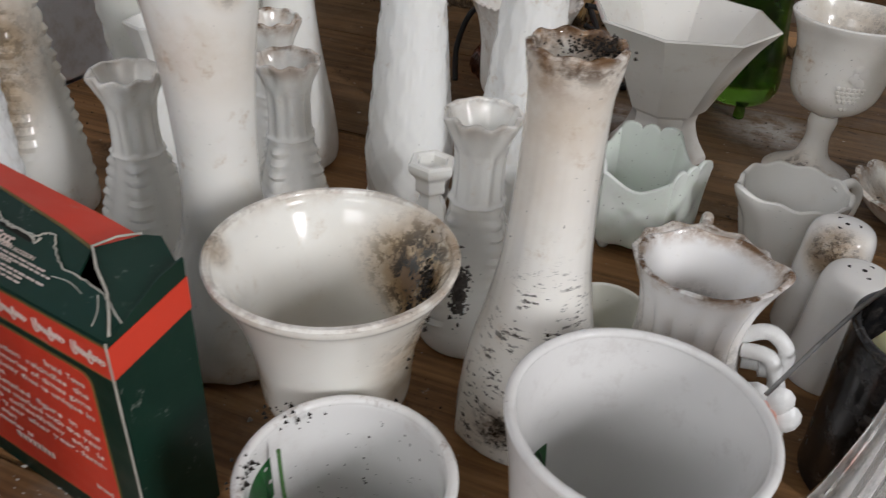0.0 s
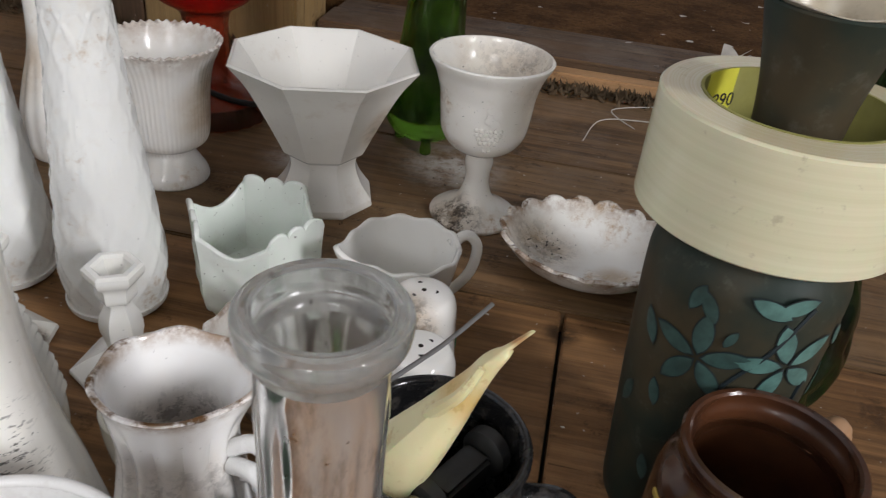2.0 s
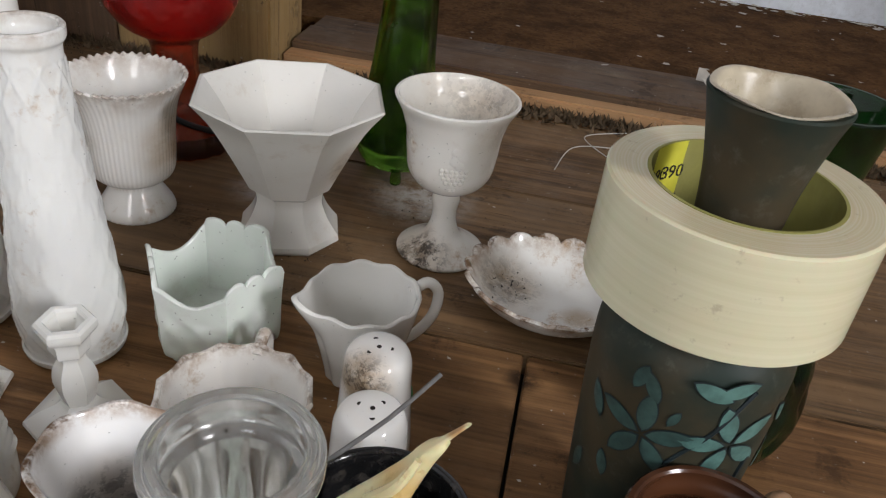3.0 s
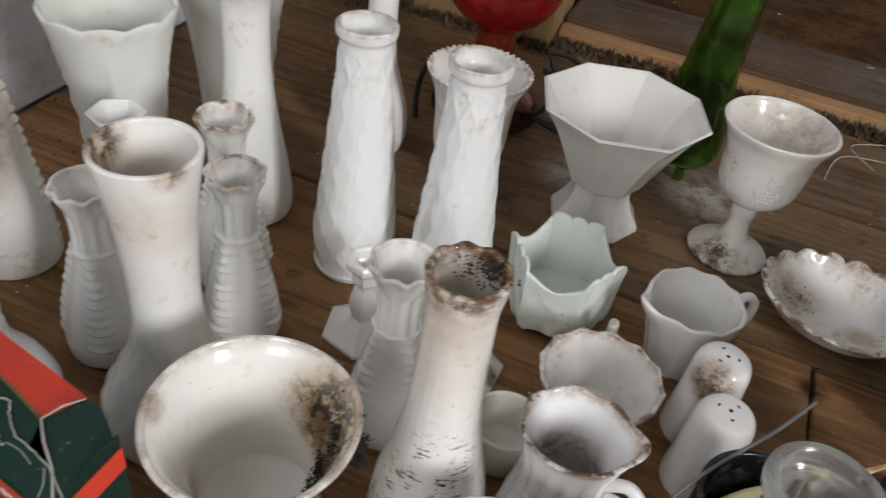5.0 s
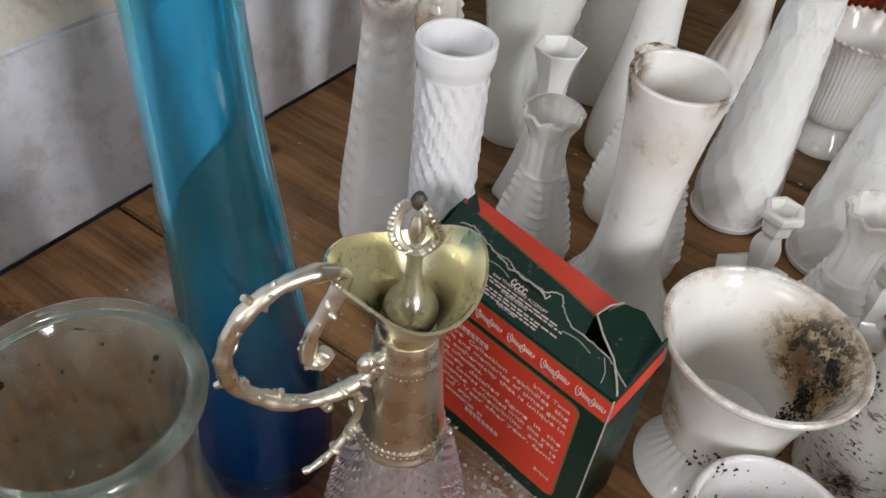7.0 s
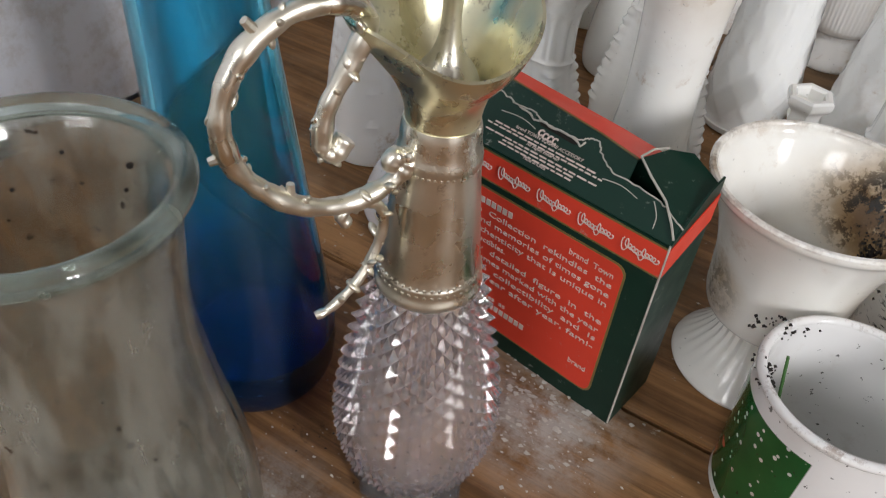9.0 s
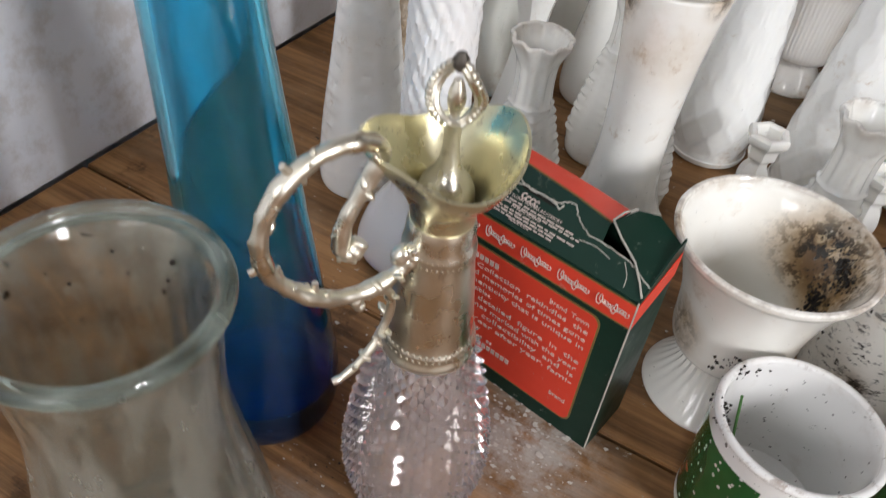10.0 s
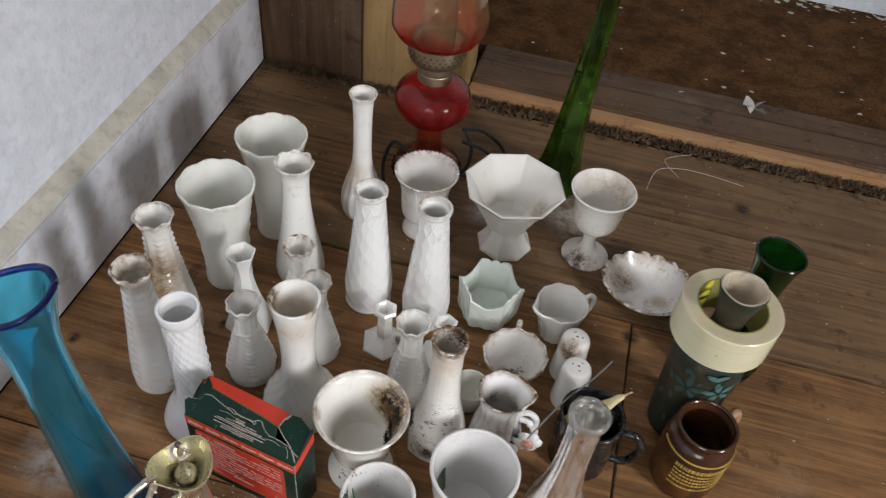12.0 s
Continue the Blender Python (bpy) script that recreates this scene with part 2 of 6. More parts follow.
def revolve(bm, prof, n=64, shape=None, flags=None):
    """Turns a profile of (r, z) about z. shape(theta, r, z, inner) gives x, y, z."""
    rings = []
    for i, (r, z) in enumerate(prof):
        inner = bool(flags[i]) if flags else False
        if r < 1e-6:
            rings.append([bm.verts.new((0, 0, z))])
            continue
        ring = []
        for j in range(n):
            a = 2 * math.pi * j / n
            ring.append(bm.verts.new(shape(a, r, z, inner) if shape else (r * math.cos(a), r * math.sin(a), z)))
        rings.append(ring)
    for a, b in zip(rings, rings[1:]):
        if len(a) == 1 and len(b) == 1:
            continue
        for j in range(n):
            k = (j + 1) % n
            if len(a) == 1:
                bm.faces.new((a[0], b[k], b[j]))
            elif len(b) == 1:
                bm.faces.new((a[j], a[k], b[0]))
            else:
                bm.faces.new((a[j], a[k], b[k], b[j]))
    return bm


def vessel(outer, th=0.003, floor=0.006, n=64, shape=None, m=6):
    """An open pot from its outer profile, bottom to rim, with wall thickness and a rounded rim."""
    o = spline(outer, m)
    top_r, top_z = o[-1]
    inner = [(max(r - th, 0.0015), z) for r, z in o if z > floor + 0.002][::-1]
    prof = [(0.0, o[0][1])] + o + [(top_r - th * 0.25, top_z + th * 0.28), (top_r - th * 0.75, top_z + th * 0.28)] + inner + [(inner[-1][0] * 0.7, floor), (0.0, floor)]
    flags = [0] * (1 + len(o) + 1) + [1] * (1 + len(inner) + 2)
    return revolve(bmesh.new(), prof, n, shape, flags)


def solid(outer, n=48, shape=None, m=5):
    o = spline(outer, m)
    return revolve(bmesh.new(), [(0.0, o[0][1])] + o + [(0.0, o[-1][1])], n, shape)


def tube(bm, pts, radius, n=8, m=5, taper=None):
    """A round bar along a smooth run of points."""
    run = [Vector(p) for p in (spline(pts, m) if m > 1 else pts)]
    side = Vector((0.3, 0.2, 1.0))
    rings = []
    for i, p in enumerate(run):
        d = (run[min(i + 1, len(run) - 1)] - run[max(i - 1, 0)]).normalized()
        a = d.cross(side)
        a = a.normalized() if a.length > 1e-4 else d.orthogonal().normalized()
        b = d.cross(a).normalized()
        side = b if b.dot(side) > 0 else -b
        s = i / (len(run) - 1)
        r = radius * (taper(s) if taper else 1.0)
        rings.append([bm.verts.new(p + r * (math.cos(2 * math.pi * k / n) * a + math.sin(2 * math.pi * k / n) * b)) for k in range(n)])
    for u, v in zip(rings, rings[1:]):
        for k in range(n):
            bm.faces.new((u[k], u[(k + 1) % n], v[(k + 1) % n], v[k]))
    bm.faces.new(rings[0][::-1])
    bm.faces.new(rings[-1])
    return bm


def block(bm, lo, hi, bevel=0.0):
    r = bmesh.ops.create_cube(bm, size=1.0)
    c, s = [(a + b) / 2 for a, b in zip(lo, hi)], [b - a for a, b in zip(lo, hi)]
    for v in r["verts"]:
        v.co = Vector((v.co.x * s[0] + c[0], v.co.y * s[1] + c[1], v.co.z * s[2] + c[2]))
    if bevel:
        edges = list({e for v in r["verts"] for e in v.link_edges})
        bmesh.ops.bevel(bm, geom=edges, offset=bevel, segments=2, affect="EDGES", clamp_overlap=True)
    return bm


def mesh_of(name, bm, material, angle=40.0, flat=False):
    bmesh.ops.recalc_face_normals(bm, faces=bm.faces[:])
    me = bpy.data.meshes.new(name)
    bm.to_mesh(me)
    bm.free()
    me.materials.append(material)
    if not flat:
        me.polygons.foreach_set("use_smooth", [True] * len(me.polygons))
        me.set_sharp_from_angle(angle=radians(angle))
    return me


def part(name, bm, material, parent, label="", angle=40.0, flat=False):
    ob = new(name, mesh_of(name, bm, material, angle, flat))
    ob.parent = parent
    return tagged(ob, label)


def thing(name, at, label, category, group="", turn=0.0):
    ob = new(name)
    ob.empty_display_size = 0.02
    ob.matrix_basis = pose(*at, 0, 0, turn)
    return tagged(ob, label, category, group)


def single(name, bm, material, at, label, category, group="", turn=0.0, angle=40.0, lean=(0, 0), flat=False, lip=None):
    """A thing of one mesh or, with lip, of a body and a rim from that height on."""
    if lip:
        e = thing(name, at, label, category, group, turn)
        top = bm.copy()
        for b, keep_top in ((bm, False), (top, True)):
            gone = [f for f in b.faces if (f.calc_center_median().z > lip) != keep_top]
            bmesh.ops.delete(b, geom=gone, context="FACES")
        bmesh.ops.recalc_face_normals(top, faces=top.faces[:])
        part("body", bm, material, e, angle=angle)
        part("rim", top, material, e, angle=angle)
        return e
    ob = new(name, mesh_of(name, bm, material, angle, flat))
    ob.matrix_basis = pose(*at, lean[0], lean[1], turn)
    return tagged(ob, label, category, group)


def setting(name, bm, material, label="", angle=40.0):
    ob = new(name, mesh_of(name, bm, material, angle))
    ob.matrix_basis = ROOM.copy()
    return tagged(ob, label, kind="structure")


def smooth(a, b, x):
    t = min(1.0, max(0.0, (x - a) / (b - a)))
    return t * t * (3 - 2 * t)


def ngon(theta, k, soft=1.0):
    """Radius of a k-sided shape of corner radius 1 at an angle; soft below 1 rounds it."""
    s = 2 * math.pi / k
    q = math.cos(s / 2) / math.cos((theta % s) - s / 2)
    return 1 + (q - 1) * soft


def polar(theta, r, z):
    return (r * math.cos(theta), r * math.sin(theta), z)


# ---- the room ----
floor_base = setting("floor", block(bmesh.new(), (-0.50, -2.32, -0.06), (2.3, 1.9, -0.018)), M_GAP, "worn brown wooden plank floor with dark gaps")
LINES = [-2.3, -2.05, -1.72, -1.45, -1.18, -0.92, -0.66, -0.42, -0.20, 0.055, 0.292, 0.650, 0.864, 1.035]
BUTTS = {10: (0.208,), 9: (0.75,), 11: (1.25,), 8: (0.1, 1.3), 12: (), 7: (0.9,), 6: (0.3,)}
for i, (v0, v1) in enumerate(zip(LINES, LINES[1:])):
    cuts = [-0.468, *BUTTS.get(i, ()), 2.2]
    for u0, u1 in zip(cuts, cuts[1:]):
        bm = block(bmesh.new(), (u0 + 0.0012, v0 + 0.001, -0.02), (u1 - 0.0012, v1 - 0.001, 0.0), 0.0012)
        part("plank", bm, M_FLOOR_GREY if v0 > 0.6 else M_FLOOR, floor_base)

setting("wall_left", block(bmesh.new(), (-0.62, -2.35, -0.06), (-0.484, 1.03, 2.4)), M_WALL, "rough white plastered wall with scuffs")
bm = block(bmesh.new(), (-0.4835, -2.3, 0.001), (-0.466, 1.028, 0.137), 0.003)
setting("baseboard", bm, M_BASE, "tall white painted baseboard with stains")
bm = bmesh.new()
for q in ((-0.467, 0.1375), (-0.4745, 0.148), (-0.4838, 0.156), (-0.4838, 0.1375)):
    for v in (-2.3, 1.028):
        bm.verts.new((q[0], v, q[1]))
bm.verts.ensure_lookup_table()
for a in range(4):
    b = (a + 1) % 4
    bm.faces.new([bm.verts[i] for i in (2 * a, 2 * a + 1, 2 * b + 1, 2 * b)])
bm.faces.new([bm.verts[i] for i in (0, 2, 4, 6)]), bm.faces.new([bm.verts[i] for i in (1, 3, 5, 7)])
setting("trim", bm, M_LEDGE, "cream caulked ledge above the baseboard", 20)

# back wall: dark panel, pale jamb, then a low opening with a threshold
setting("wall_back", block(bmesh.new(), (-0.484, 1.036, -0.02), (-0.292, 1.10, 2.4), 0.002), M_PANEL, "dark brown stained wooden wall panel")
setting("door_jamb", block(bmesh.new(), (-0.290, 1.030, -0.02), (-0.115, 1.13, 2.4), 0.003), M_JAMB, "yellowish varnished wooden door jamb")
setting("wall_back_right", block(bmesh.new(), (1.05, 1.036, -0.02), (2.2, 1.10, 2.4)), M_ROOM)
setting("wall_back_head", block(bmesh.new(), (-0.113, 1.04, 2.0), (1.048, 1.10, 2.4)), M_ROOM)
thr = setting("threshold", block(bmesh.new(), (-0.113, 1.062, -0.02), (1.048, 1.086, 0.013), 0.002), M_RAW, "pine threshold strip with a worn edge")
part("board", block(bmesh.new(), (-0.113, 1.0865, -0.02), (1.048, 1.150, 0.021), 0.003), M_THRESH, thr, "grey-brown worn board")
part("board", block(bmesh.new(), (-0.113, 1.151, -0.02), (1.048, 1.205, 0.018), 0.003), M_THRESH, thr)
setting("floor_beyond", block(bmesh.new(), (-0.50, 1.206, -0.06), (2.2, 1.76, 0.012)), M_RUST, "rough rust-brown fibre floor of the closet")
setting("wall_closet", block(bmesh.new(), (-0.50, 1.645, 0.0125), (2.2, 1.75, 2.4)), M_WALL, "crumbling white plaster wall of the closet")
setting("wall_closet_left", block(bmesh.new(), (-0.62, 1.101, -0.02), (-0.50, 2.0, 2.4)), M_PANEL)
# unseen ceiling and walls, added to close the room and bounce light
setting("unseen_ceiling", block(bmesh.new(), (-0.62, -2.4, 2.4), (2.4, 2.4, 2.5)), M_ROOM)
for nm, lo, hi in (("unseen_wall_front", (-0.62, -2.45, -0.06), (-0.302, -2.33, 2.4)), ("unseen_wall_front_far", (0.702, -2.45, -0.06), (2.4, -2.33, 2.4)),
                   ("unseen_wall_front_low", (-0.302, -2.45, -0.06), (0.702, -2.33, 0.998)), ("unseen_wall_front_top", (-0.302, -2.45, 2.002), (0.702, -2.33, 2.4))):
    setting(nm, block(bmesh.new(), lo, hi), M_ROOM)
# opening made up around the fill lamp, out of view
fill_bars = setting("fill_opening", block(bmesh.new(), (0.186, -2.37, 0.999), (0.214, -2.32, 2.001), 0.003), M_BASE, "unseen window opening, added for light, with a white centre bar")
part("opening_bar", block(bmesh.new(), (-0.301, -2.369, 1.486), (0.701, -2.321, 1.514), 0.003), M_BASE, fill_bars)
for nm, lo, hi in (("unseen_wall_right", (WALL_U, -2.33, -0.06), (WALL_U + 0.12, WINDOW_V - WINDOW_W / 2, 2.4)),
                   ("unseen_wall_right_far", (WALL_U, WINDOW_V + WINDOW_W / 2, -0.06), (WALL_U + 0.12, 2.35, 2.4)),
                   ("unseen_wall_right_low", (WALL_U, WINDOW_V - WINDOW_W / 2, -0.06), (WALL_U + 0.12, WINDOW_V + WINDOW_W / 2, WINDOW_Z - WINDOW_H / 2)),
                   ("unseen_wall_right_top", (WALL_U, WINDOW_V - WINDOW_W / 2, WINDOW_Z + WINDOW_H / 2), (WALL_U + 0.12, WINDOW_V + WINDOW_W / 2, 2.4))):
    setting(nm, block(bmesh.new(), lo, hi), M_ROOM)
win = setting("window_1", block(bmesh.new(), (WALL_U - 0.01, WINDOW_V - 0.014, WINDOW_Z - WINDOW_H / 2), (WALL_U + 0.03, WINDOW_V + 0.014, WINDOW_Z + WINDOW_H / 2), 0.003), M_BASE, "unseen window opening, added for light, with a white centre bar")
part("opening_bar", block(bmesh.new(), (WALL_U - 0.01, WINDOW_V - WINDOW_W / 2 + 0.001, WINDOW_Z - 0.014), (WALL_U + 0.029, WINDOW_V + WINDOW_W / 2 - 0.001, WINDOW_Z + 0.014), 0.003), M_BASE, win)

# frayed carpet edge: many tufts
rng = random.Random(5)
verts, faces = [], []
for i in range(3600):
    u = rng.uniform(-0.462, 1.04)
    deep = 1.0 if u > -0.11 else 0.55
    v = (1.058 if u > -0.11 else 1.029) - abs(rng.gauss(0, 0.013)) * deep
    h, w = rng.uniform(0.003, 0.012), rng.uniform(0.0012, 0.003)
    dx, dy = rng.gauss(0, 0.005), rng.gauss(-0.002, 0.004)
    b = len(verts)
    verts += [(u - w, v - w, 0), (u + w, v - w * 0.5, 0), (u, v + w, 0), (u + dx, v + dy, h)]
    faces += [(b, b + 1, b + 3), (b + 1, b + 2, b + 3), (b + 2, b, b + 3)]
me = bpy.data.meshes.new("carpet_fringe")
me.from_pydata(verts, [], faces)
me.materials.append(M_CARPET)
ob = new("carpet_fringe", me)
ob.matrix_basis = ROOM.copy()
tagged(ob, "frayed brown carpet edge along the threshold", "carpet", kind="stuff")

# flakes of paint and dust on the floor and beyond the threshold
rng = random.Random(11)
verts, faces = [], []


def flake(u, v, z, s):
    b, a = len(verts), rng.uniform(0, 6.28)
    k = rng.choice((4, 5))
    for j in range(k):
        q = a + 6.283 * j / k
        r = s * rng.uniform(0.4, 1.0)
        p = Vector((u + r * math.cos(q), v + 0.7 * r * math.sin(q), z + rng.uniform(0.0002, s * 0.25)))
        verts.append(p)
    faces.append(tuple(range(b, b + k)))


for i in range(1100):
    flake(rng.uniform(-0.46, 0.95), rng.uniform(-0.05, 1.02), 0.0003, rng.choice((0.0004, 0.0005, 0.0006, 0.0008, 0.001, 0.0016)))
for i in range(150):
    flake(rng.uniform(-0.45, 0.95), rng.uniform(0.0, 1.02), 0.0003, rng.choice((0.0014, 0.002, 0.0026)))
for i in range(70):
    flake(rng.uniform(-0.05, 1.0), rng.uniform(1.10, 1.7), 0.0225, rng.choice((0.0015, 0.002, 0.004, 0.007)))
for i in range(160):
    flake(rng.uniform(0.0, 1.0), 1.64 - abs(rng.gauss(0, 0.02)), 0.0135, rng.choice((0.003, 0.005, 0.008, 0.012)))
for i in range(450):
    flake(rng.gauss(-0.20, 0.07), rng.gauss(0.24, 0.08), 0.0003, rng.choice((0.0003, 0.0004, 0.0005, 0.0006, 0.0009, 0.0014)))
for i in range(260):
    flake(rng.gauss(-0.135, 0.018), rng.gauss(0.270, 0.016), 0.0003, rng.choice((0.0005, 0.0008, 0.0012, 0.0022)))
me = bpy.data.meshes.new("paint_flakes")
me.from_pydata(verts, [], faces)
me.materials.append(M_FLAKE)
ob = new("paint_flakes", me)
ob.matrix_basis = ROOM.copy()
tagged(ob, "pale flakes of paint and plaster scattered over the floor", "debris", kind="stuff")

# ---- white glass vases ----
WHITE = "milk glass vases on the floor"


def quilt(theta, r, z, inner, h, k=9, pitch=0.026, deep=0.0010):
    if inner or z < 0.010 or z > h - 0.016:
        return polar(theta, r, z)
    q = 2 * math.pi * z / pitch
    d = min(abs(math.sin((k * theta + q) / 2)), abs(math.sin((k * theta - q) / 2)))
    return polar(theta, r + deep * (0.5 - smooth(0.0, 0.55, d)), z)


def quilted_vase(at, turn, grime, label):
    h = at[2]
    out = [(0.024, 0.0), (0.0275, 0.002), (0.0285, 0.006), (0.0285, 0.006), (0.0272, 0.009), (0.0295, 0.03), (0.027, 0.06), (0.0222, 0.11), (0.0180, 0.155), (0.0168, h - 0.018), (0.0168, h - 0.010), (0.0190, h - 0.006), (0.0192, h - 0.001)]
    bm = vessel(out, 0.0032, 0.008, 144, lambda a, r, z, i: quilt(a, r, z, i, h, deep=0.0010), 10)
    return single("quilted_vase", bm, milk("milk_quilted", (0.79, 0.80, 0.80), grime, rim=(h, 0.012, 0.35)), (at[0], at[1], 0), label, "vase", WHITE, turn, lip=h - 0.0145)


quilted_vase((0.073, 0.587, 0.189), 10, 0.18, "tall white milk glass vase with a quilted diamond pattern")
quilted_vase((0.143, 0.558, 0.190), 40, 0.30, "tall white quilted milk glass vase with brown specks")


def burnt_vase():
    h = 0.184
    def shape(a, r, z, inner):
        rim = smooth(h - 0.016, h, z)
        r2 = r * (1 + 0.016 * rim * math.cos(9 * a))
        zz = z + 0.0007 * rim * math.cos(9 * a + 0.5)
        if not inner and z < h - 0.03:
            r2 += 0.00012 * math.cos(24 * a)
            r2 *= 1 + (ngon(a, 4, 0.35) - 1) * (1 - smooth(0.0, 0.05, z))
        return polar(a, r2, zz)
    out = [(0.031, 0.0), (0.0335, 0.004), (0.0330, 0.02), (0.0285, 0.045), (0.0228, 0.07), (0.0185, 0.095), (0.0163, 0.125), (0.0157, 0.15), (0.0158, h - 0.018), (0.0172, h - 0.008), (0.0182, h)]
    mat = milk("milk_burnt", (0.80, 0.785, 0.755), 0.22, rim=(h + 0.001, 0.022, 1.0), blots=(((-0.022, 0.004, 0.150), 0.045, 0.30, 0.0), ((-0.008, -0.008, 0.172), 0.028, 0.35, 0.0), ((-0.024, -0.020, 0.022), 0.016, 0.15, 0.8)), specks=0.8, dashes=(((-0.014, -0.024, 0.045), 0.050), ((-0.024, -0.014, 0.020), 0.040), ((-0.006, -0.02, 0.08), 0.030)))
    return single("burnt_vase", vessel(out, 0.003, 0.008, 72, shape, 6), mat, (0.144, 0.380, 0), "tall milk glass vase with scorched brown scalloped rim and soot", "vase", WHITE, 20, lip=h - 0.013)


burnt_vase()


def flared_vase():
    h = 0.187
    def shape(a, r, z, inner):
        w = (1 - smooth(0.06, 0.09, z)) * (0 if inner else 1)
        q = abs(math.sin(8 * a + 160 * z)) * abs(math.sin(8 * a - 160 * z))
        return polar(a, r + 0.0012 * w * q, z)
    out = [(0.036, 0.0), (0.041, 0.003), (0.0425, 0.012), (0.0395, 0.027), (0.030, 0.045), (0.0215, 0.063), (0.0185, 0.085), (0.0180, 0.11), (0.0195, 0.14), (0.0222, 0.165), (0.0248, h - 0.006), (0.0256, h)]
    mat = milk("milk_flared", (0.80, 0.79, 0.765), 0.32, blots=(((-0.022, 0.0, h - 0.004), 0.022, 0.9, 0.8), ((0.0, 0.0, h - 0.03), 0.03, 0.55, 0.0), ((0.014, -0.014, h), 0.012, 0.8, 0.6)))
    single("flared_vase", vessel(out, 0.003, 0.02, 96, shape, 6), mat, (-0.004, 0.430, 0), "white milk glass vase with stained flared rim and bell foot", "vase", WHITE, lip=h - 0.010)


flared_vase()


def swirl_vase():
    h = 0.187
    def shape(a, r, z, inner):
        w = smooth(0.045, 0.06, z) * (1 - smooth(h - 0.022, h - 0.016, z)) * (0 if inner else 1)
        q = abs(math.sin(7 * a + 210 * z)) * (0.7 + 0.3 * abs(math.sin(7 * a - 90 * z)))
        return polar(a, r + 0.0026 * w * (q - 0.5), z)
    out = [(0.036, 0.0), (0.0395, 0.003), (0.0398, 0.010), (0.034, 0.026), (0.0245, 0.042), (0.0195, 0.058), (0.0182, 0.085), (0.0178, 0.12), (0.0178, h - 0.020), (0.0185, h - 0.014), (0.0200, h - 0.008), (0.0203, h)]
    single("swirl_vase", vessel(out, 0.003, 0.02, 144, shape, 10), milk("milk_swirl", (0.82, 0.825, 0.83), 0.08, specks=0.3), (-0.112, 0.420, 0), "bright white milk glass vase with a swirled diamond body", "vase", WHITE, lip=h - 0.017)


swirl_vase()


def ringed_vase(at, r_rim, turn, label, tint=(0.80, 0.80, 0.785), grime=0.2, rim=0.25):
    """A short bud vase with a frilled rim, a ribbed neck and ringed panels over a bell foot."""
    h = at[2]
    def shape(a, r, z, inner):
        s = z / h
        rim_w = smooth(0.86, 1.0, s)
        r2 = r * (1 + 0.045 * rim_w * math.cos(9 * a))
        zz = z - 0.0007 * rim_w * math.cos(9 * a)
        if not inner:
            neck = smooth(0.62, 0.70, s) * (1 - smooth(0.84, 0.9, s))
            r2 += 0.0008 * neck * math.cos(10 * a)
            body = smooth(0.08, 0.14, s) * (1 - smooth(0.60, 0.66, s))
            panel = 0.5 + 0.5 * math.cos(4 * a)
            r2 += body * (0.0010 * panel * math.cos(2 * math.pi * z / 0.0062) + 0.0014 * math.cos(4 * a) + 0.0006 * math.cos(8 * a))
        return polar(a, r2, zz)
    k = r_rim / 0.0185
    out = [(0.0235 * k, 0.0), (0.0262 * k, 0.002), (0.0268 * k, 0.012), (0.0245 * k, 0.25 * h), (0.0205 * k, 0.40 * h), (0.0158 * k, 0.55 * h), (0.0135 * k, 0.64 * h), (0.0142 * k, 0.655 * h), (0.0122 * k, 0.68 * h), (0.0116 * k, 0.78 * h), (0.0124 * k, 0.86 * h), (0.0158 * k, 0.94 * h), (0.0182 * k, 0.985 * h), (0.0185 * k, h)]
    bm = vessel(out, 0.0026, 0.008, 64, shape, 8)
    return single("ringed_bud_vase", bm, milk("milk_ringed", tint, grime, rim=(h, 0.010, rim)), (at[0], at[1], 0), label, "vase", WHITE, turn, lip=0.87 * h)


ringed_vase((-0.063, 0.480, 0.122), 0.0185, 12, "short white ringed milk glass bud vase with a frilled rim")
ringed_vase((0.116, 0.447, 0.127), 0.0186, 40, "short white ringed bud vase with a frilled pale rim")
ringed_vase((0.012, 0.508, 0.124), 0.0178, 70, "short white ringed bud vase with brownish frilled rim", grime=0.3, rim=0.6)
ringed_vase((-0.008, 0.558, 0.129), 0.0178, 5, "short white ringed bud vase with stained brown frilled rim", grime=0.35, rim=0.8)


def tall_column(at, label, rings, mat, name):
    h = at[2]
    def shape(a, r, z, inner):
        s = z / h
        rim_w = smooth(0.90, 1.0, s)
        r2 = r * (1 + 0.06 * rim_w * abs(math.cos(4 * a)))
        zz = z - 0.0010 * rim_w * math.cos(8 * a)
        if not inner:
            body = smooth(0.06, 0.10, s) * (1 - smooth(0.84, 0.90, s))
            if rings:
                r2 += body * (0.0011 * math.cos(2 * math.pi * z / 0.0078) * (0.5 + 0.5 * math.cos(4 * a)) + 0.0008 * math.cos(8 * a))
            else:
                leaf = abs(math.sin(3 * a)) * math.cos(2 * math.pi * z / 0.011 + 3 * abs(math.sin(3 * a)))
                r2 += body * (0.0010 * leaf + 0.0008 * math.cos(6 * a))
        return polar(a, r2, zz)
    out = [(0.0262, 0.0), (0.0288, 0.002), (0.0290, 0.014), (0.0262, 0.05), (0.0218, 0.085), (0.0178, 0.12), (0.0152, 0.145), (0.0146, h - 0.022), (0.0165, h - 0.010), (0.0196, h - 0.003), (0.0203, h)]
    return single(name, vessel(out, 0.0028, 0.008, 72, shape, 9), mat, (at[0], at[1], 0), label, "vase", WHITE, 15, lip=h - 0.012)


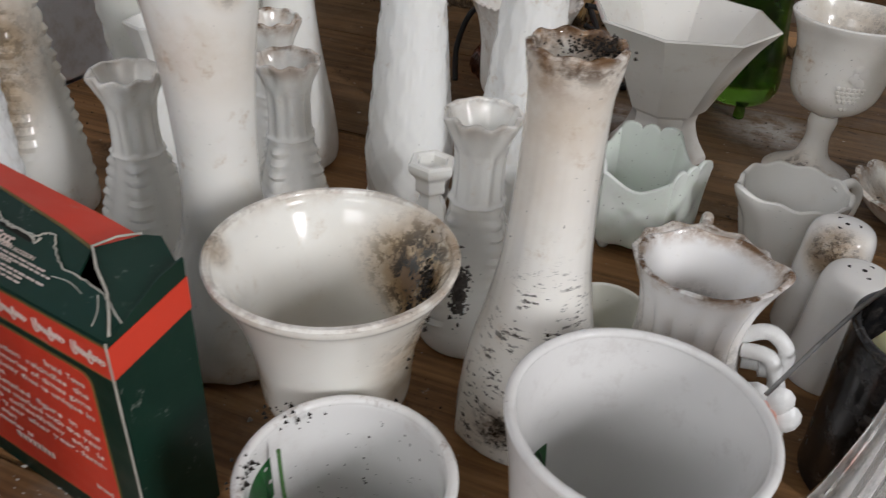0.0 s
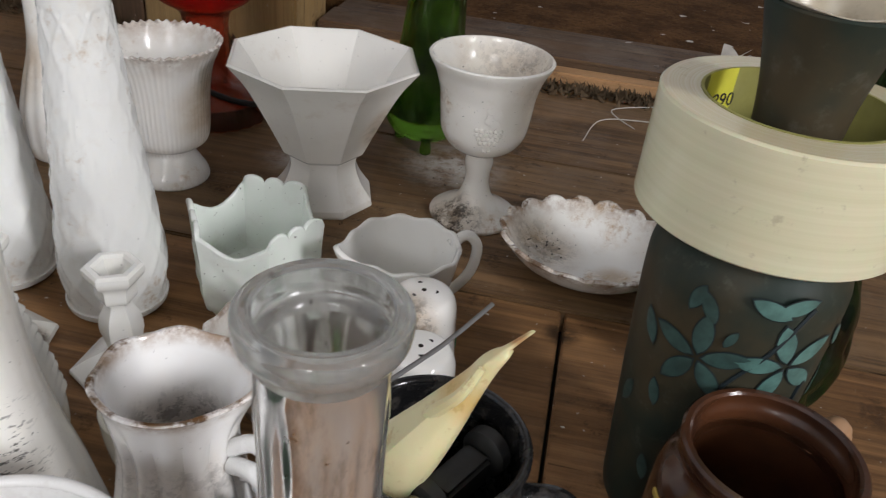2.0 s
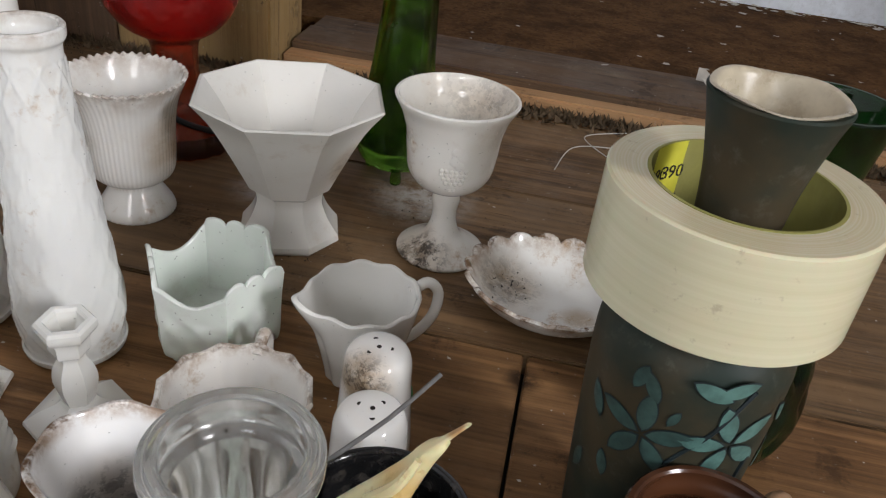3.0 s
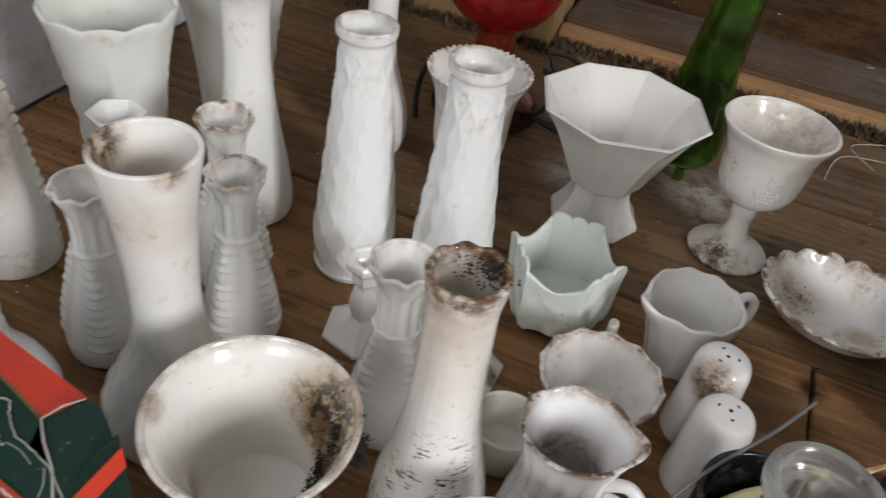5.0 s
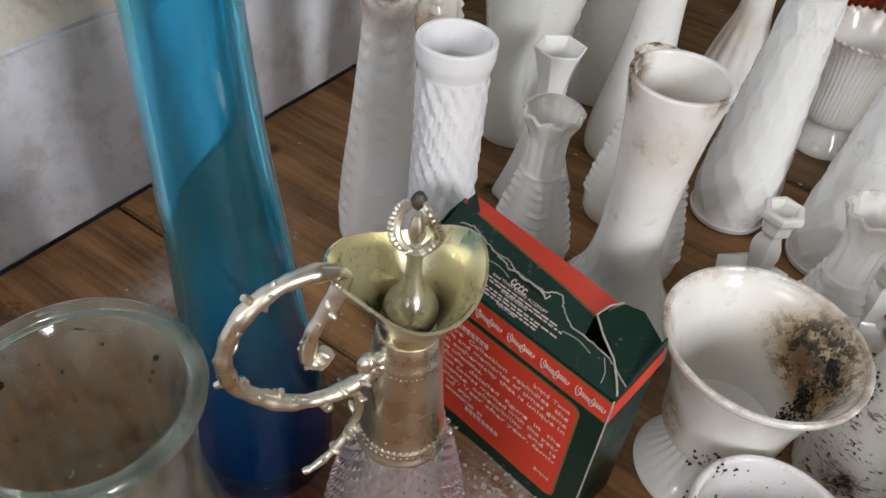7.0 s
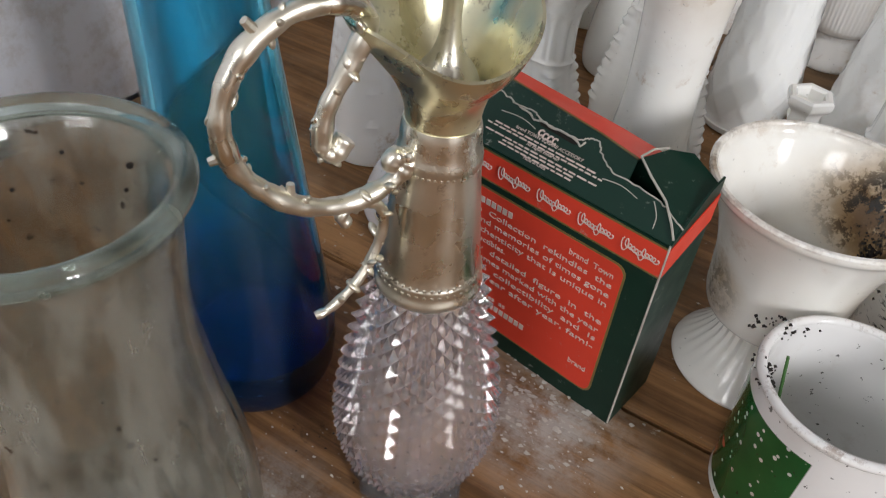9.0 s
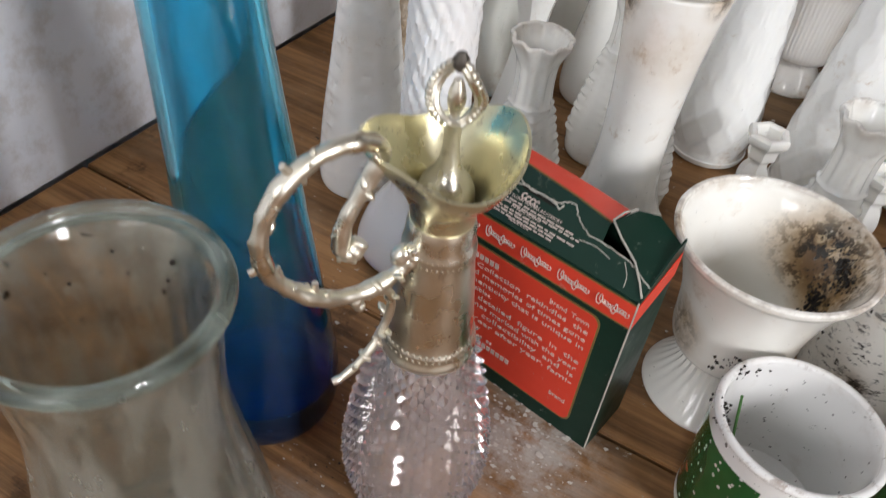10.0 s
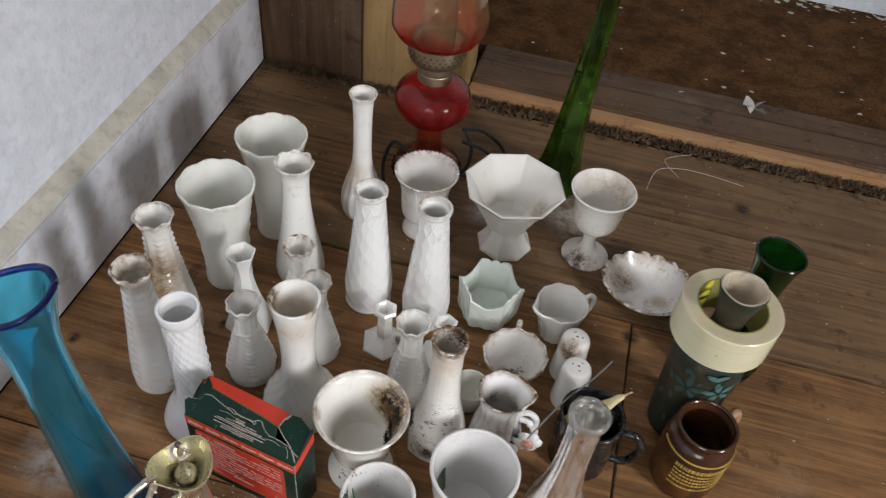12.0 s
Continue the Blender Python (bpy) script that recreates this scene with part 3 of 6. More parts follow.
tall_column((-0.165, 0.476, 0.181), "tall patterned milk glass vase with brown scorched frilled rim", False, milk("milk_leafy", (0.78, 0.775, 0.76), 0.32, rim=(0.182, 0.022, 0.88), blots=(((0.0, 0.0, 0.172), 0.022, 0.9, 0.5), ((-0.01, -0.02, 0.10), 0.03, 0.2, 0.0))), "leafy_vase")
tall_column((-0.155, 0.546, 0.186), "tall ringed milk glass vase with a brown rusty streak", True, milk("milk_ringed_tall", (0.79, 0.785, 0.765), 0.25, rim=(0.186, 0.010, 0.45), blots=(((-0.016, -0.012, 0.11), 0.050, 1.0, 0.4), ((-0.018, -0.012, 0.07), 0.036, 0.9, 0.45))), "ringed_vase")


def faceted_vase():
    h = 0.125
    def shape(a, r, z, inner):
        return polar(a, r * ngon(a, 6, 0.9), z)
    out = [(0.027, 0.0), (0.0295, 0.003), (0.029, 0.010), (0.0215, 0.032), (0.0145, 0.06), (0.0108, 0.085), (0.0108, 0.100), (0.0150, h - 0.008), (0.0178, h)]
    single("faceted_bud_vase", vessel(out, 0.0026, 0.008, 48, shape, 5), milk("milk_faceted", (0.79, 0.795, 0.785), 0.15), (-0.072, 0.550, 0), "short white six-sided milk glass bud vase", "vase", WHITE, 20, angle=22)


faceted_vase()


def scalloped_vase(at, turn, grime, label):
    h = at[2]
    def shape(a, r, z, inner):
        rim_w = smooth(h - 0.014, h, z)
        zz = z + 0.0026 * rim_w * abs(math.cos(5 * a)) - 0.0014 * rim_w
        r2 = r
        if not inner:
            side = max(0.0, math.cos(5 * a)) ** 24
            r2 += 0.0016 * side * (0.55 + 0.45 * math.cos(2 * math.pi * z / 0.0065)) * smooth(0.02, 0.03, z) * (1 - smooth(h - 0.03, h - 0.02, z))
        return polar(a, r2, zz)
    out = [(0.025, 0.0), (0.0285, 0.002), (0.0288, 0.012), (0.0282, 0.03), (0.0300, 0.07), (0.0345, 0.11), (0.0400, h - 0.018), (0.0440, h - 0.004), (0.0446, h)]
    return single("scalloped_vase", vessel(out, 0.0032, 0.009, 100, shape, 8), milk("milk_scalloped", (0.77, 0.78, 0.745), grime), (at[0], at[1], 0), label, "vase", WHITE, turn, lip=h - 0.012)


scalloped_vase((-0.104, 0.630, 0.156), 0, 0.15, "wide white milk glass vase with a scalloped rim")
scalloped_vase((-0.047, 0.719, 0.158), 20, 0.30, "wide stained milk glass vase with scalloped rim, behind others")


def waisted_vase():
    h = 0.184
    def shape(a, r, z, inner):
        rim_w = smooth(h - 0.014, h, z)
        return polar(a, r * (1 + 0.04 * rim_w * math.cos(8 * a)), z + 0.0010 * rim_w * math.cos(8 * a))
    out = [(0.026, 0.0), (0.030, 0.003), (0.0312, 0.016), (0.0285, 0.04), (0.0225, 0.075), (0.0178, 0.11), (0.0162, 0.14), (0.0172, h - 0.016), (0.0212, h - 0.004), (0.0226, h)]
    single("waisted_vase", vessel(out, 0.003, 0.01, 72, shape, 6), milk("milk_waisted", (0.79, 0.79, 0.775), 0.25, rim=(h, 0.02, 0.3)), (-0.014, 0.636, 0), "tall smooth milk glass vase with waisted neck and fluted rim", "vase", WHITE, lip=h - 0.014)


waisted_vase()


def long_neck_vase():
    h = 0.20
    def shape(a, r, z, inner):
        w = (1 - smooth(0.06, 0.09, z)) * smooth(0.004, 0.012, z) * (0 if inner else 1)
        return polar(a, r + 0.0012 * w * abs(math.cos(7 * a)), z)
    out = [(0.022, 0.0), (0.0255, 0.003), (0.0275, 0.018), (0.0262, 0.04), (0.0205, 0.062), (0.0148, 0.085), (0.0125, 0.11), (0.0122, 0.15), (0.0135, h - 0.014), (0.0168, h - 0.004), (0.0180, h)]
    single("long_necked_vase", vessel(out, 0.0026, 0.01, 84, shape, 6), milk("milk_long_neck", (0.80, 0.79, 0.775), 0.30, rim=(h, 0.006, 0.3), blots=(((-0.02, -0.005, 0.075), 0.035, 0.7, 0.0),)), (0.066, 0.752, 0), "slender long-necked milk glass vase with ribbed bulb and stains", "vase", WHITE, lip=h - 0.010)


long_neck_vase()


# ---- footed cups, compote, goblet ----
def footed_ribbed_cup():
    e = thing("ribbed_cup", (0.150, 0.716, 0), "footed ribbed milk glass cup with beaded rim and brown stains", "cup", turn=10)
    h = 0.105
    mat = milk("milk_ribbed", (0.78, 0.77, 0.755), 0.30, rim=(h, 0.02, 0.4), blots=(((0.028, -0.012, 0.06), 0.034, 0.8, 0.0),))
    def shape(a, r, z, inner):
        rim_w = smooth(h - 0.004, h, z)
        r2 = r * (1 + 0.015 * rim_w * math.cos(44 * a))
        if not inner:
            r2 += 0.00022 * math.cos(60 * a) * (1 - rim_w)
        return polar(a, r2, z + 0.0008 * rim_w * math.cos(44 * a))
    out = [(0.018, 0.026), (0.0245, 0.029), (0.0292, 0.035), (0.0308, 0.05), (0.0318, 0.07), (0.0350, 0.088), (0.0405, h - 0.004), (0.0425, h)]
    part("bowl", vessel(out, 0.003, 0.032, 240, shape, 4), mat, e)
    foot = [(0.0265, 0.0), (0.0275, 0.002), (0.0262, 0.007), (0.0215, 0.015), (0.0175, 0.022), (0.0178, 0.0262)]
    part("foot", solid(foot, 88, lambda a, r, z, i: polar(a, r * (1 + 0.012 * math.cos(44 * a)), z), 4), mat, e)


footed_ribbed_cup()


def octagonal_compote():
    e = thing("octagonal_compote", (0.263, 0.687, 0), "white octagonal footed milk glass compote with stained panel", "bowl", turn=22)
    h = 0.108
    mat = milk("milk_octagon", (0.78, 0.77, 0.745), 0.08, blots=(((0.035, -0.028, 0.065), 0.028, 0.7, 0.25),), sss=0.25)
    def shape(a, r, z, inner):
        return polar(a, r * ngon(a, 8, 1.0), z)
    out = [(0.0255, 0.0375), (0.0300, 0.041), (0.0300, 0.041), (0.0415, 0.065), (0.0545, 0.090), (0.0655, h - 0.003), (0.0680, h)]
    part("bowl", vessel(out, 0.0038, 0.044, 64, shape, 4), mat, e, angle=20)
    foot = [(0.0375, 0.0), (0.0388, 0.002), (0.0380, 0.006), (0.0380, 0.006), (0.0295, 0.018), (0.0250, 0.030), (0.0255, 0.0378)]
    part("foot", solid(foot, 64, shape, 4), mat, e, angle=20)


octagonal_compote()


def goblet():
    e = thing("goblet", (0.374, 0.664, 0), "white milk glass goblet with raised grapes, dirty inside", "goblet", turn=0)
    h = 0.122
    mat = milk("milk_goblet", (0.80, 0.785, 0.755), 0.35, blots=(((0.01, 0.005, 0.115), 0.045, 0.55, 0.35), ((-0.02, -0.02, 0.006), 0.03, 0.5, 0.75)), specks=0.8)
    def shape(a, r, z, inner):
        if inner:
            return polar(a, r, z)
        w = smooth(0.07, 0.08, z) * (1 - smooth(0.098, 0.106, z))
        return polar(a, r * (1 - 0.02 * w * abs(math.cos(3 * a))), z)
    out = [(0.006, 0.0505), (0.014, 0.053), (0.0235, 0.059), (0.0295, 0.068), (0.0322, 0.082), (0.0338, 0.098), (0.0368, 0.110), (0.0415, h - 0.003), (0.0427, h)]
    part("bowl", vessel(out, 0.0028, 0.058, 84, shape, 6), mat, e)
    stem = [(0.0315, 0.0), (0.0325, 0.0015), (0.0318, 0.004), (0.0230, 0.009), (0.0135, 0.016), (0.0095, 0.026), (0.0088, 0.035), (0.0102, 0.044), (0.0092, 0.0505)]
    part("stem", solid(stem, 48, None, 6), mat, e)
    berry = None
    for row, count in enumerate((6, 6, 5, 4, 3, 2)):
        z = 0.081 - row * 0.0031
        for c in range(count):
            a = radians(-96) + (c - (count - 1) / 2) * 0.105
            r = 0.0303 + (z - 0.068) * 0.12 - (0.0022 if z < 0.069 else 0.0)
            if berry is None:
                bm = bmesh.new()
                bmesh.ops.create_icosphere(bm, subdivisions=1, radius=0.0018)
                berry = mesh_of("grape", bm, mat)
            g = new("grape", berry)
            g.parent = e
            g.location = polar(a, r, z)
    bm = bmesh.new()
    for da, z, s in ((-0.05, 0.0965, 0.0040), (0.06, 0.0930, 0.0042), (-0.07, 0.0895, 0.0040), (0.02, 0.0865, 0.0035)):
        q = bmesh.ops.create_icosphere(bm, subdivisions=2, radius=1.0)["verts"]
        a = radians(-92) + da
        for v in q:
            v.co = Vector((v.co.x * s * (1 + 0.25 * math.sin(9 * v.co.z)), v.co.y * 0.0008, v.co.z * s * 1.1)) 
        bmesh.ops.rotate(bm, verts=q, cent=(0, 0, 0), matrix=Matrix.Rotation(a + math.pi / 2, 3, "Z"))
        bmesh.ops.translate(bm, verts=q, vec=polar(a, 0.0332, z))
    part("leaf", bm, mat, e)


goblet()


def hex_candlestick(at, turn, label):
    e = thing("candlestick", (at[0], at[1], 0), label, "candlestick", "small hexagonal candlesticks", turn)
    mat = milk("milk_candlestick", (0.79, 0.79, 0.775), 0.25, blots=(((0.015, -0.012, 0.008), 0.012, 0.4, 0.7),))
    shape = lambda a, r, z, i: polar(a, r * ngon(a, 6, 1.0), z)
    foot = [(0.0275, 0.0), (0.0285, 0.001), (0.0280, 0.0035), (0.0280, 0.0035), (0.0200, 0.0085), (0.0115, 0.0125), (0.0088, 0.0150)]
    part("base", solid(foot, 48, shape, 4), mat, e, angle=22)
    stem = [(0.0080, 0.0148), (0.0092, 0.020), (0.0108, 0.028), (0.0098, 0.036), (0.0066, 0.043), (0.0082, 0.0465)]
    part("stem", solid(stem, 48, shape, 5), mat, e, angle=22)
    cup = [(0.0080, 0.0460), (0.0098, 0.048), (0.0102, 0.055), (0.0142, 0.0600), (0.0146, 0.0645)]
    part("socket", vessel(cup, 0.0055, 0.052, 48, shape, 4), mat, e, angle=22)


hex_candlestick((0.160, 0.495), 10, "small white hexagonal milk glass candlestick beside a tall vase")
hex_candlestick((0.091, 0.517), 25, "small white hexagonal milk glass candlestick with dirt on foot")


def pedestal_bowl():
    e = thing("pedestal_bowl", (0.061, 0.353, 0), "cream white flared bowl on a ribbed foot, blackened with soot inside", "bowl")
    h = 0.109
    mat = milk("milk_bowl", (0.80, 0.795, 0.765), 0.16, rim=(h, 0.006, 0.3), blots=(((0.020, 0.004, 0.095), 0.042, 1.0, 1.0), ((0.030, 0.012, 0.088), 0.034, 1.0, 1.0), ((0.026, -0.008, 0.066), 0.026, 0.7, 0.0), ((-0.036, -0.014, 0.055), 0.022, 0.9, 0.5), ((-0.044, 0.0, 0.108), 0.012, 0.6, 0.4)), sss=0.25, rough=0.12)
    out = [(0.018, 0.033), (0.0265, 0.037), (0.0300, 0.044), (0.0312, 0.055), (0.0330, 0.070), (0.0375, 0.087), (0.0435, 0.101), (0.0470, h - 0.003), (0.0478, h)]
    part("bowl", vessel(out, 0.0032, 0.041, 84, None, 6), mat, e)
    foot = [(0.0330, 0.0), (0.0345, 0.0015), (0.0340, 0.004), (0.0265, 0.013), (0.0195, 0.024), (0.0182, 0.0335)]
    part("foot", solid(foot, 120, lambda a, r, z, i: polar(a, r + 0.0005 * math.cos(30 * a) * smooth(0.036, 0.02, r), z), 5), mat, e)


pedestal_bowl()


def crumbs(name, at, spots, count, size, label, seed):
    """Soot crumbs clinging to a wall or lying on a floor; spots: (centre, spread)."""
    rg = random.Random(seed)
    vs, fs = [], []
    for i in range(count):
        c, s = spots[i % len(spots)]
        p = Vector(c) + Vector([rg.gauss(0, q) for q in s])
        r = size * rg.uniform(0.3, 1.0)
        b = len(vs)
        for d in ((1, 0, -0.5), (-0.5, 0.9, -0.5), (-0.5, -0.9, -0.5), (0, 0, 0.9)):
            vs.append(p + Vector([x * r * rg.uniform(0.6, 1.6) for x in d]))
        fs += [(b, b + 1, b + 3), (b + 1, b + 2, b + 3), (b + 2, b, b + 3), (b, b + 2, b + 1)]
    me = bpy.data.meshes.new(name)
    me.from_pydata(vs, [], fs)
    me.materials.append(M_SOOT_AND_HOLE)
    ob = new(name, me)
    ob.matrix_basis = pose(*at)
    return tagged(ob, label, "debris", kind="stuff")


# ---- pale green dish, creamer, shakers, cups ----
def crown_dish():
    e = thing("crown_dish", (0.223, 0.562, 0), "pale mint green glass planter with crown-like wavy rim", "bowl", turn=44)
    h = 0.055
    k = Mat("mint_glass")
    col = k.mix(k.ramp(k.noise(25), 0.3, 0.7), (0.79, 0.86, 0.785), (0.82, 0.87, 0.815))
    col = k.mix(k.ramp(k.noise(380, 2), 0.70, 0.74, 0.0, 0.7), col, (0.05, 0.04, 0.03))
    col = k.mix(k.ramp(k.noise(50, 6, 0.7), 0.52, 0.75, 0.0, 0.2), col, (0.4, 0.33, 0.24))
    mat = k.done(col, 0.2, Subsurface_Weight=0.25, Subsurface_Scale=0.008, Subsurface_Radius=(0.8, 1.0, 0.8))
    def shape(a, r, z, inner):
        rim_w = smooth(0.026, h, z)
        side = (a / (math.pi / 3)) % 1.0
        corner = max(0.0, 1 - min(side, 1 - side) / 0.16)
        high = int(a / (math.pi / 3)) % 2 == 0
        crest = 0.0040 * abs(math.sin(math.pi * 3 * side)) ** 0.55 + 0.0030 if high else -0.0085 * math.sin(math.pi * side) ** 1.3 + 0.0012 * corner
        r2 = r * ngon(a, 6, 0.92) * (1 + 0.018 * rim_w * corner)
        if not inner:
            r2 += 0.0008 * math.sin(12 * a) * math.sin(z * 260) * (1 - rim_w)
        return polar(a, r2, z + crest * rim_w)
    out = [(0.0325, 0.005), (0.0368, 0.007), (0.0388, 0.016), (0.0392, 0.030), (0.0396, 0.043), (0.0402, h - 0.003), (0.0406, h)]
    part("bowl", vessel(out, 0.0032, 0.010, 216, shape, 6), mat, e, angle=50)
    for q in range(6):
        a = radians(60 * q)
        bm = solid([(0.0028, 0.0), (0.0040, 0.002), (0.0042, 0.0045), (0.003, 0.0075)], 12)
        ob = part("foot", bm, mat, e)
        ob.location = polar(a, 0.0285, 0)


crown_dish()


def arc_handle(e, mat, pts, radius, squash=1.0, name="handle", label=""):
    bm = tube(bmesh.new(), pts, radius, 10, 6)
    return part(name, bm, mat, e, label)


def creamer():
    e = thing("creamer", (0.307, 0.530, 0), "white milk glass creamer with pouring lip and handle", "jug", turn=198)
    h = 0.057
    mat = milk("milk_creamer", (0.76, 0.755, 0.735), 0.12, sss=0.25)
    def shape(a, r, z, inner):
        rim_w = smooth(0.034, h, z)
        d = math.atan2(math.sin(a), math.cos(a))
        lip = math.exp(-(d / 0.32) ** 2)
        r2 = r * (1 + 0.30 * lip * rim_w)
        if not inner:
            r2 += 0.0006 * math.cos(14 * a) * (1 - rim_w)
        return polar(a, r2, z + 0.0035 * lip * rim_w + 0.0010 * rim_w * math.cos(10 * a))
    out = [(0.0185, 0.0), (0.0205, 0.0015), (0.0215, 0.008), (0.0245, 0.022), (0.0285, 0.038), (0.0312, h - 0.006), (0.0322, h)]
    part("body", vessel(out, 0.0028, 0.006, 84, shape, 6), mat, e)
    arc_handle(e, mat, [(-0.029, 0, h - 0.006), (-0.039, 0, h - 0.001), (-0.047, 0, h - 0.010), (-0.045, 0, h - 0.026), (-0.035, 0, h - 0.037), (-0.0245, 0, h - 0.041)], 0.0033)


creamer()


def shaker(at, turn, label, blots):
    e = thing("shaker", (at[0], at[1], 0), label, "shaker", "salt and pepper shakers", turn)
    h = at[2]
    mat = milk("milk_shaker", (0.80, 0.79, 0.775), 0.15, blots=blots, rough=0.15)
    out = [(0.0195, 0.0), (0.0205, 0.0015), (0.0203, 0.010), (0.0188, 0.030), (0.0176, 0.050), (0.0168, h - 0.008), (0.0140, h - 0.0022), (0.0080, h - 0.0004), (0.002, h)]
    part("body", solid(out, 56, None, 7), mat, e)
    # dark discs on the cap paint the shade inside the holes
    for dx, dy in ((0.0, 0.006), (-0.0055, -0.003), (0.0055, -0.003), (0.0, -0.0005)):
        bm = bmesh.new()
        bmesh.ops.create_cone(bm, cap_ends=True, segments=14, radius1=0.00125, radius2=0.00125, depth=0.0008)
        part("hole_shade", bm, M_SOOT_AND_HOLE, e).location = (dx, dy, h - 0.0003 - (dx * dx + dy * dy) * 7)
    return e


E_SHAKER = shaker((0.310, 0.470, 0.069), 10, "white round-topped shaker with a brown scorch mark", (((-0.012, -0.012, 0.058), 0.020, 1.0, 0.6), ((0.014, 0.0, 0.05), 0.012, 0.9, 0.9)))
shaker((0.304, 0.431, 0.066), 60, "clean white round-topped glass shaker", ())
bm = bmesh.new()
bmesh.ops.create_icosphere(bm, subdivisions=2, radius=1.0)
for v in bm.verts:
    v.co = Vector((v.co.x * 0.0008, v.co.y * 0.0032, v.co.z * 0.0062))
part("decal", bm, plain("green_decal", (0.03, 0.22, 0.06), 0.4), E_SHAKER, "green painted leaf").matrix_basis = pose(0.0182, -0.002, 0.036)


def panelled_cup():
    e = thing("panelled_cup", (0.241, 0.466, 0), "stained white panelled glass cup with sooty bottom", "cup", turn=75)
    h = 0.043
    mat = milk("milk_panel_cup", (0.76, 0.745, 0.725), 0.30, rim=(h, 0.008, 0.55), blots=(((-0.01, 0.006, 0.006), 0.022, 0.5, 0.9), ((-0.03, 0.01, 0.03), 0.018, 0.6, 0.0)))
    def shape(a, r, z, inner):
        s = smooth(0.0, h, z)
        return polar(a, r * (1 + (ngon(a, 12, 1.0) - 1) * 1.1 * s), z + 0.0008 * s * math.cos(12 * a))
    out = [(0.0185, 0.0), (0.0205, 0.0015), (0.0225, 0.007), (0.0285, 0.018), (0.0345, 0.031), (0.0385, h - 0.002), (0.0390, h)]
    part("body", vessel(out, 0.0028, 0.005, 96, shape, 6), mat, e, angle=30)
    arc_handle(e, mat, [(0.035, 0, h - 0.005), (0.046, 0, h + 0.001), (0.052, 0, h - 0.008), (0.048, 0, h - 0.020), (0.030, 0, h - 0.029)], 0.0034)


panelled_cup()


def small_cup():
    h = 0.034
    out = [(0.014, 0.0), (0.0165, 0.0015), (0.0190, 0.010), (0.0208, 0.022), (0.0215, h)]
    single("egg_cup", vessel(out, 0.0022, 0.005, 56), milk("milk_egg_cup", (0.72, 0.72, 0.66), 0.2, sss=0.3), (0.185, 0.430, 0), "small plain cream glass cup", "cup")


small_cup()


def scalloped_dish():
    h = 0.024
    mat = milk("milk_dish", (0.78, 0.775, 0.755), 0.45, rim=(h + 0.002, 0.012, 0.75), blots=(((-0.03, 0.006, 0.012), 0.034, 0.7, 0.35), ((0.02, -0.01, 0.010), 0.016, 0.8, 0.0), ((-0.02, -0.03, 0.016), 0.02, 0.7, 0.2)), sss=0.2)
    def shape(a, r, z, inner):
        w = smooth(0.008, h, z)
        lobe = abs(math.cos(9 * a)) ** 0.6
        r2 = r * (1 + 0.075 * w * (lobe - 0.5))
        x, y, zz = polar(a, r2, z + 0.0042 * w * (lobe - 0.4))
        return (x * 1.04, y * 0.94, zz)
    out = [(0.024, 0.0), (0.028, 0.001), (0.036, 0.004), (0.047, 0.011), (0.0545, 0.019), (0.0580, h)]
    single("scalloped_dish", vessel(out, 0.0040, 0.0045, 120, shape, 6), mat, (0.440, 0.590, 0), "shallow white scalloped glass dish with brown burnt stains", "dish", turn=-20)


scalloped_dish()


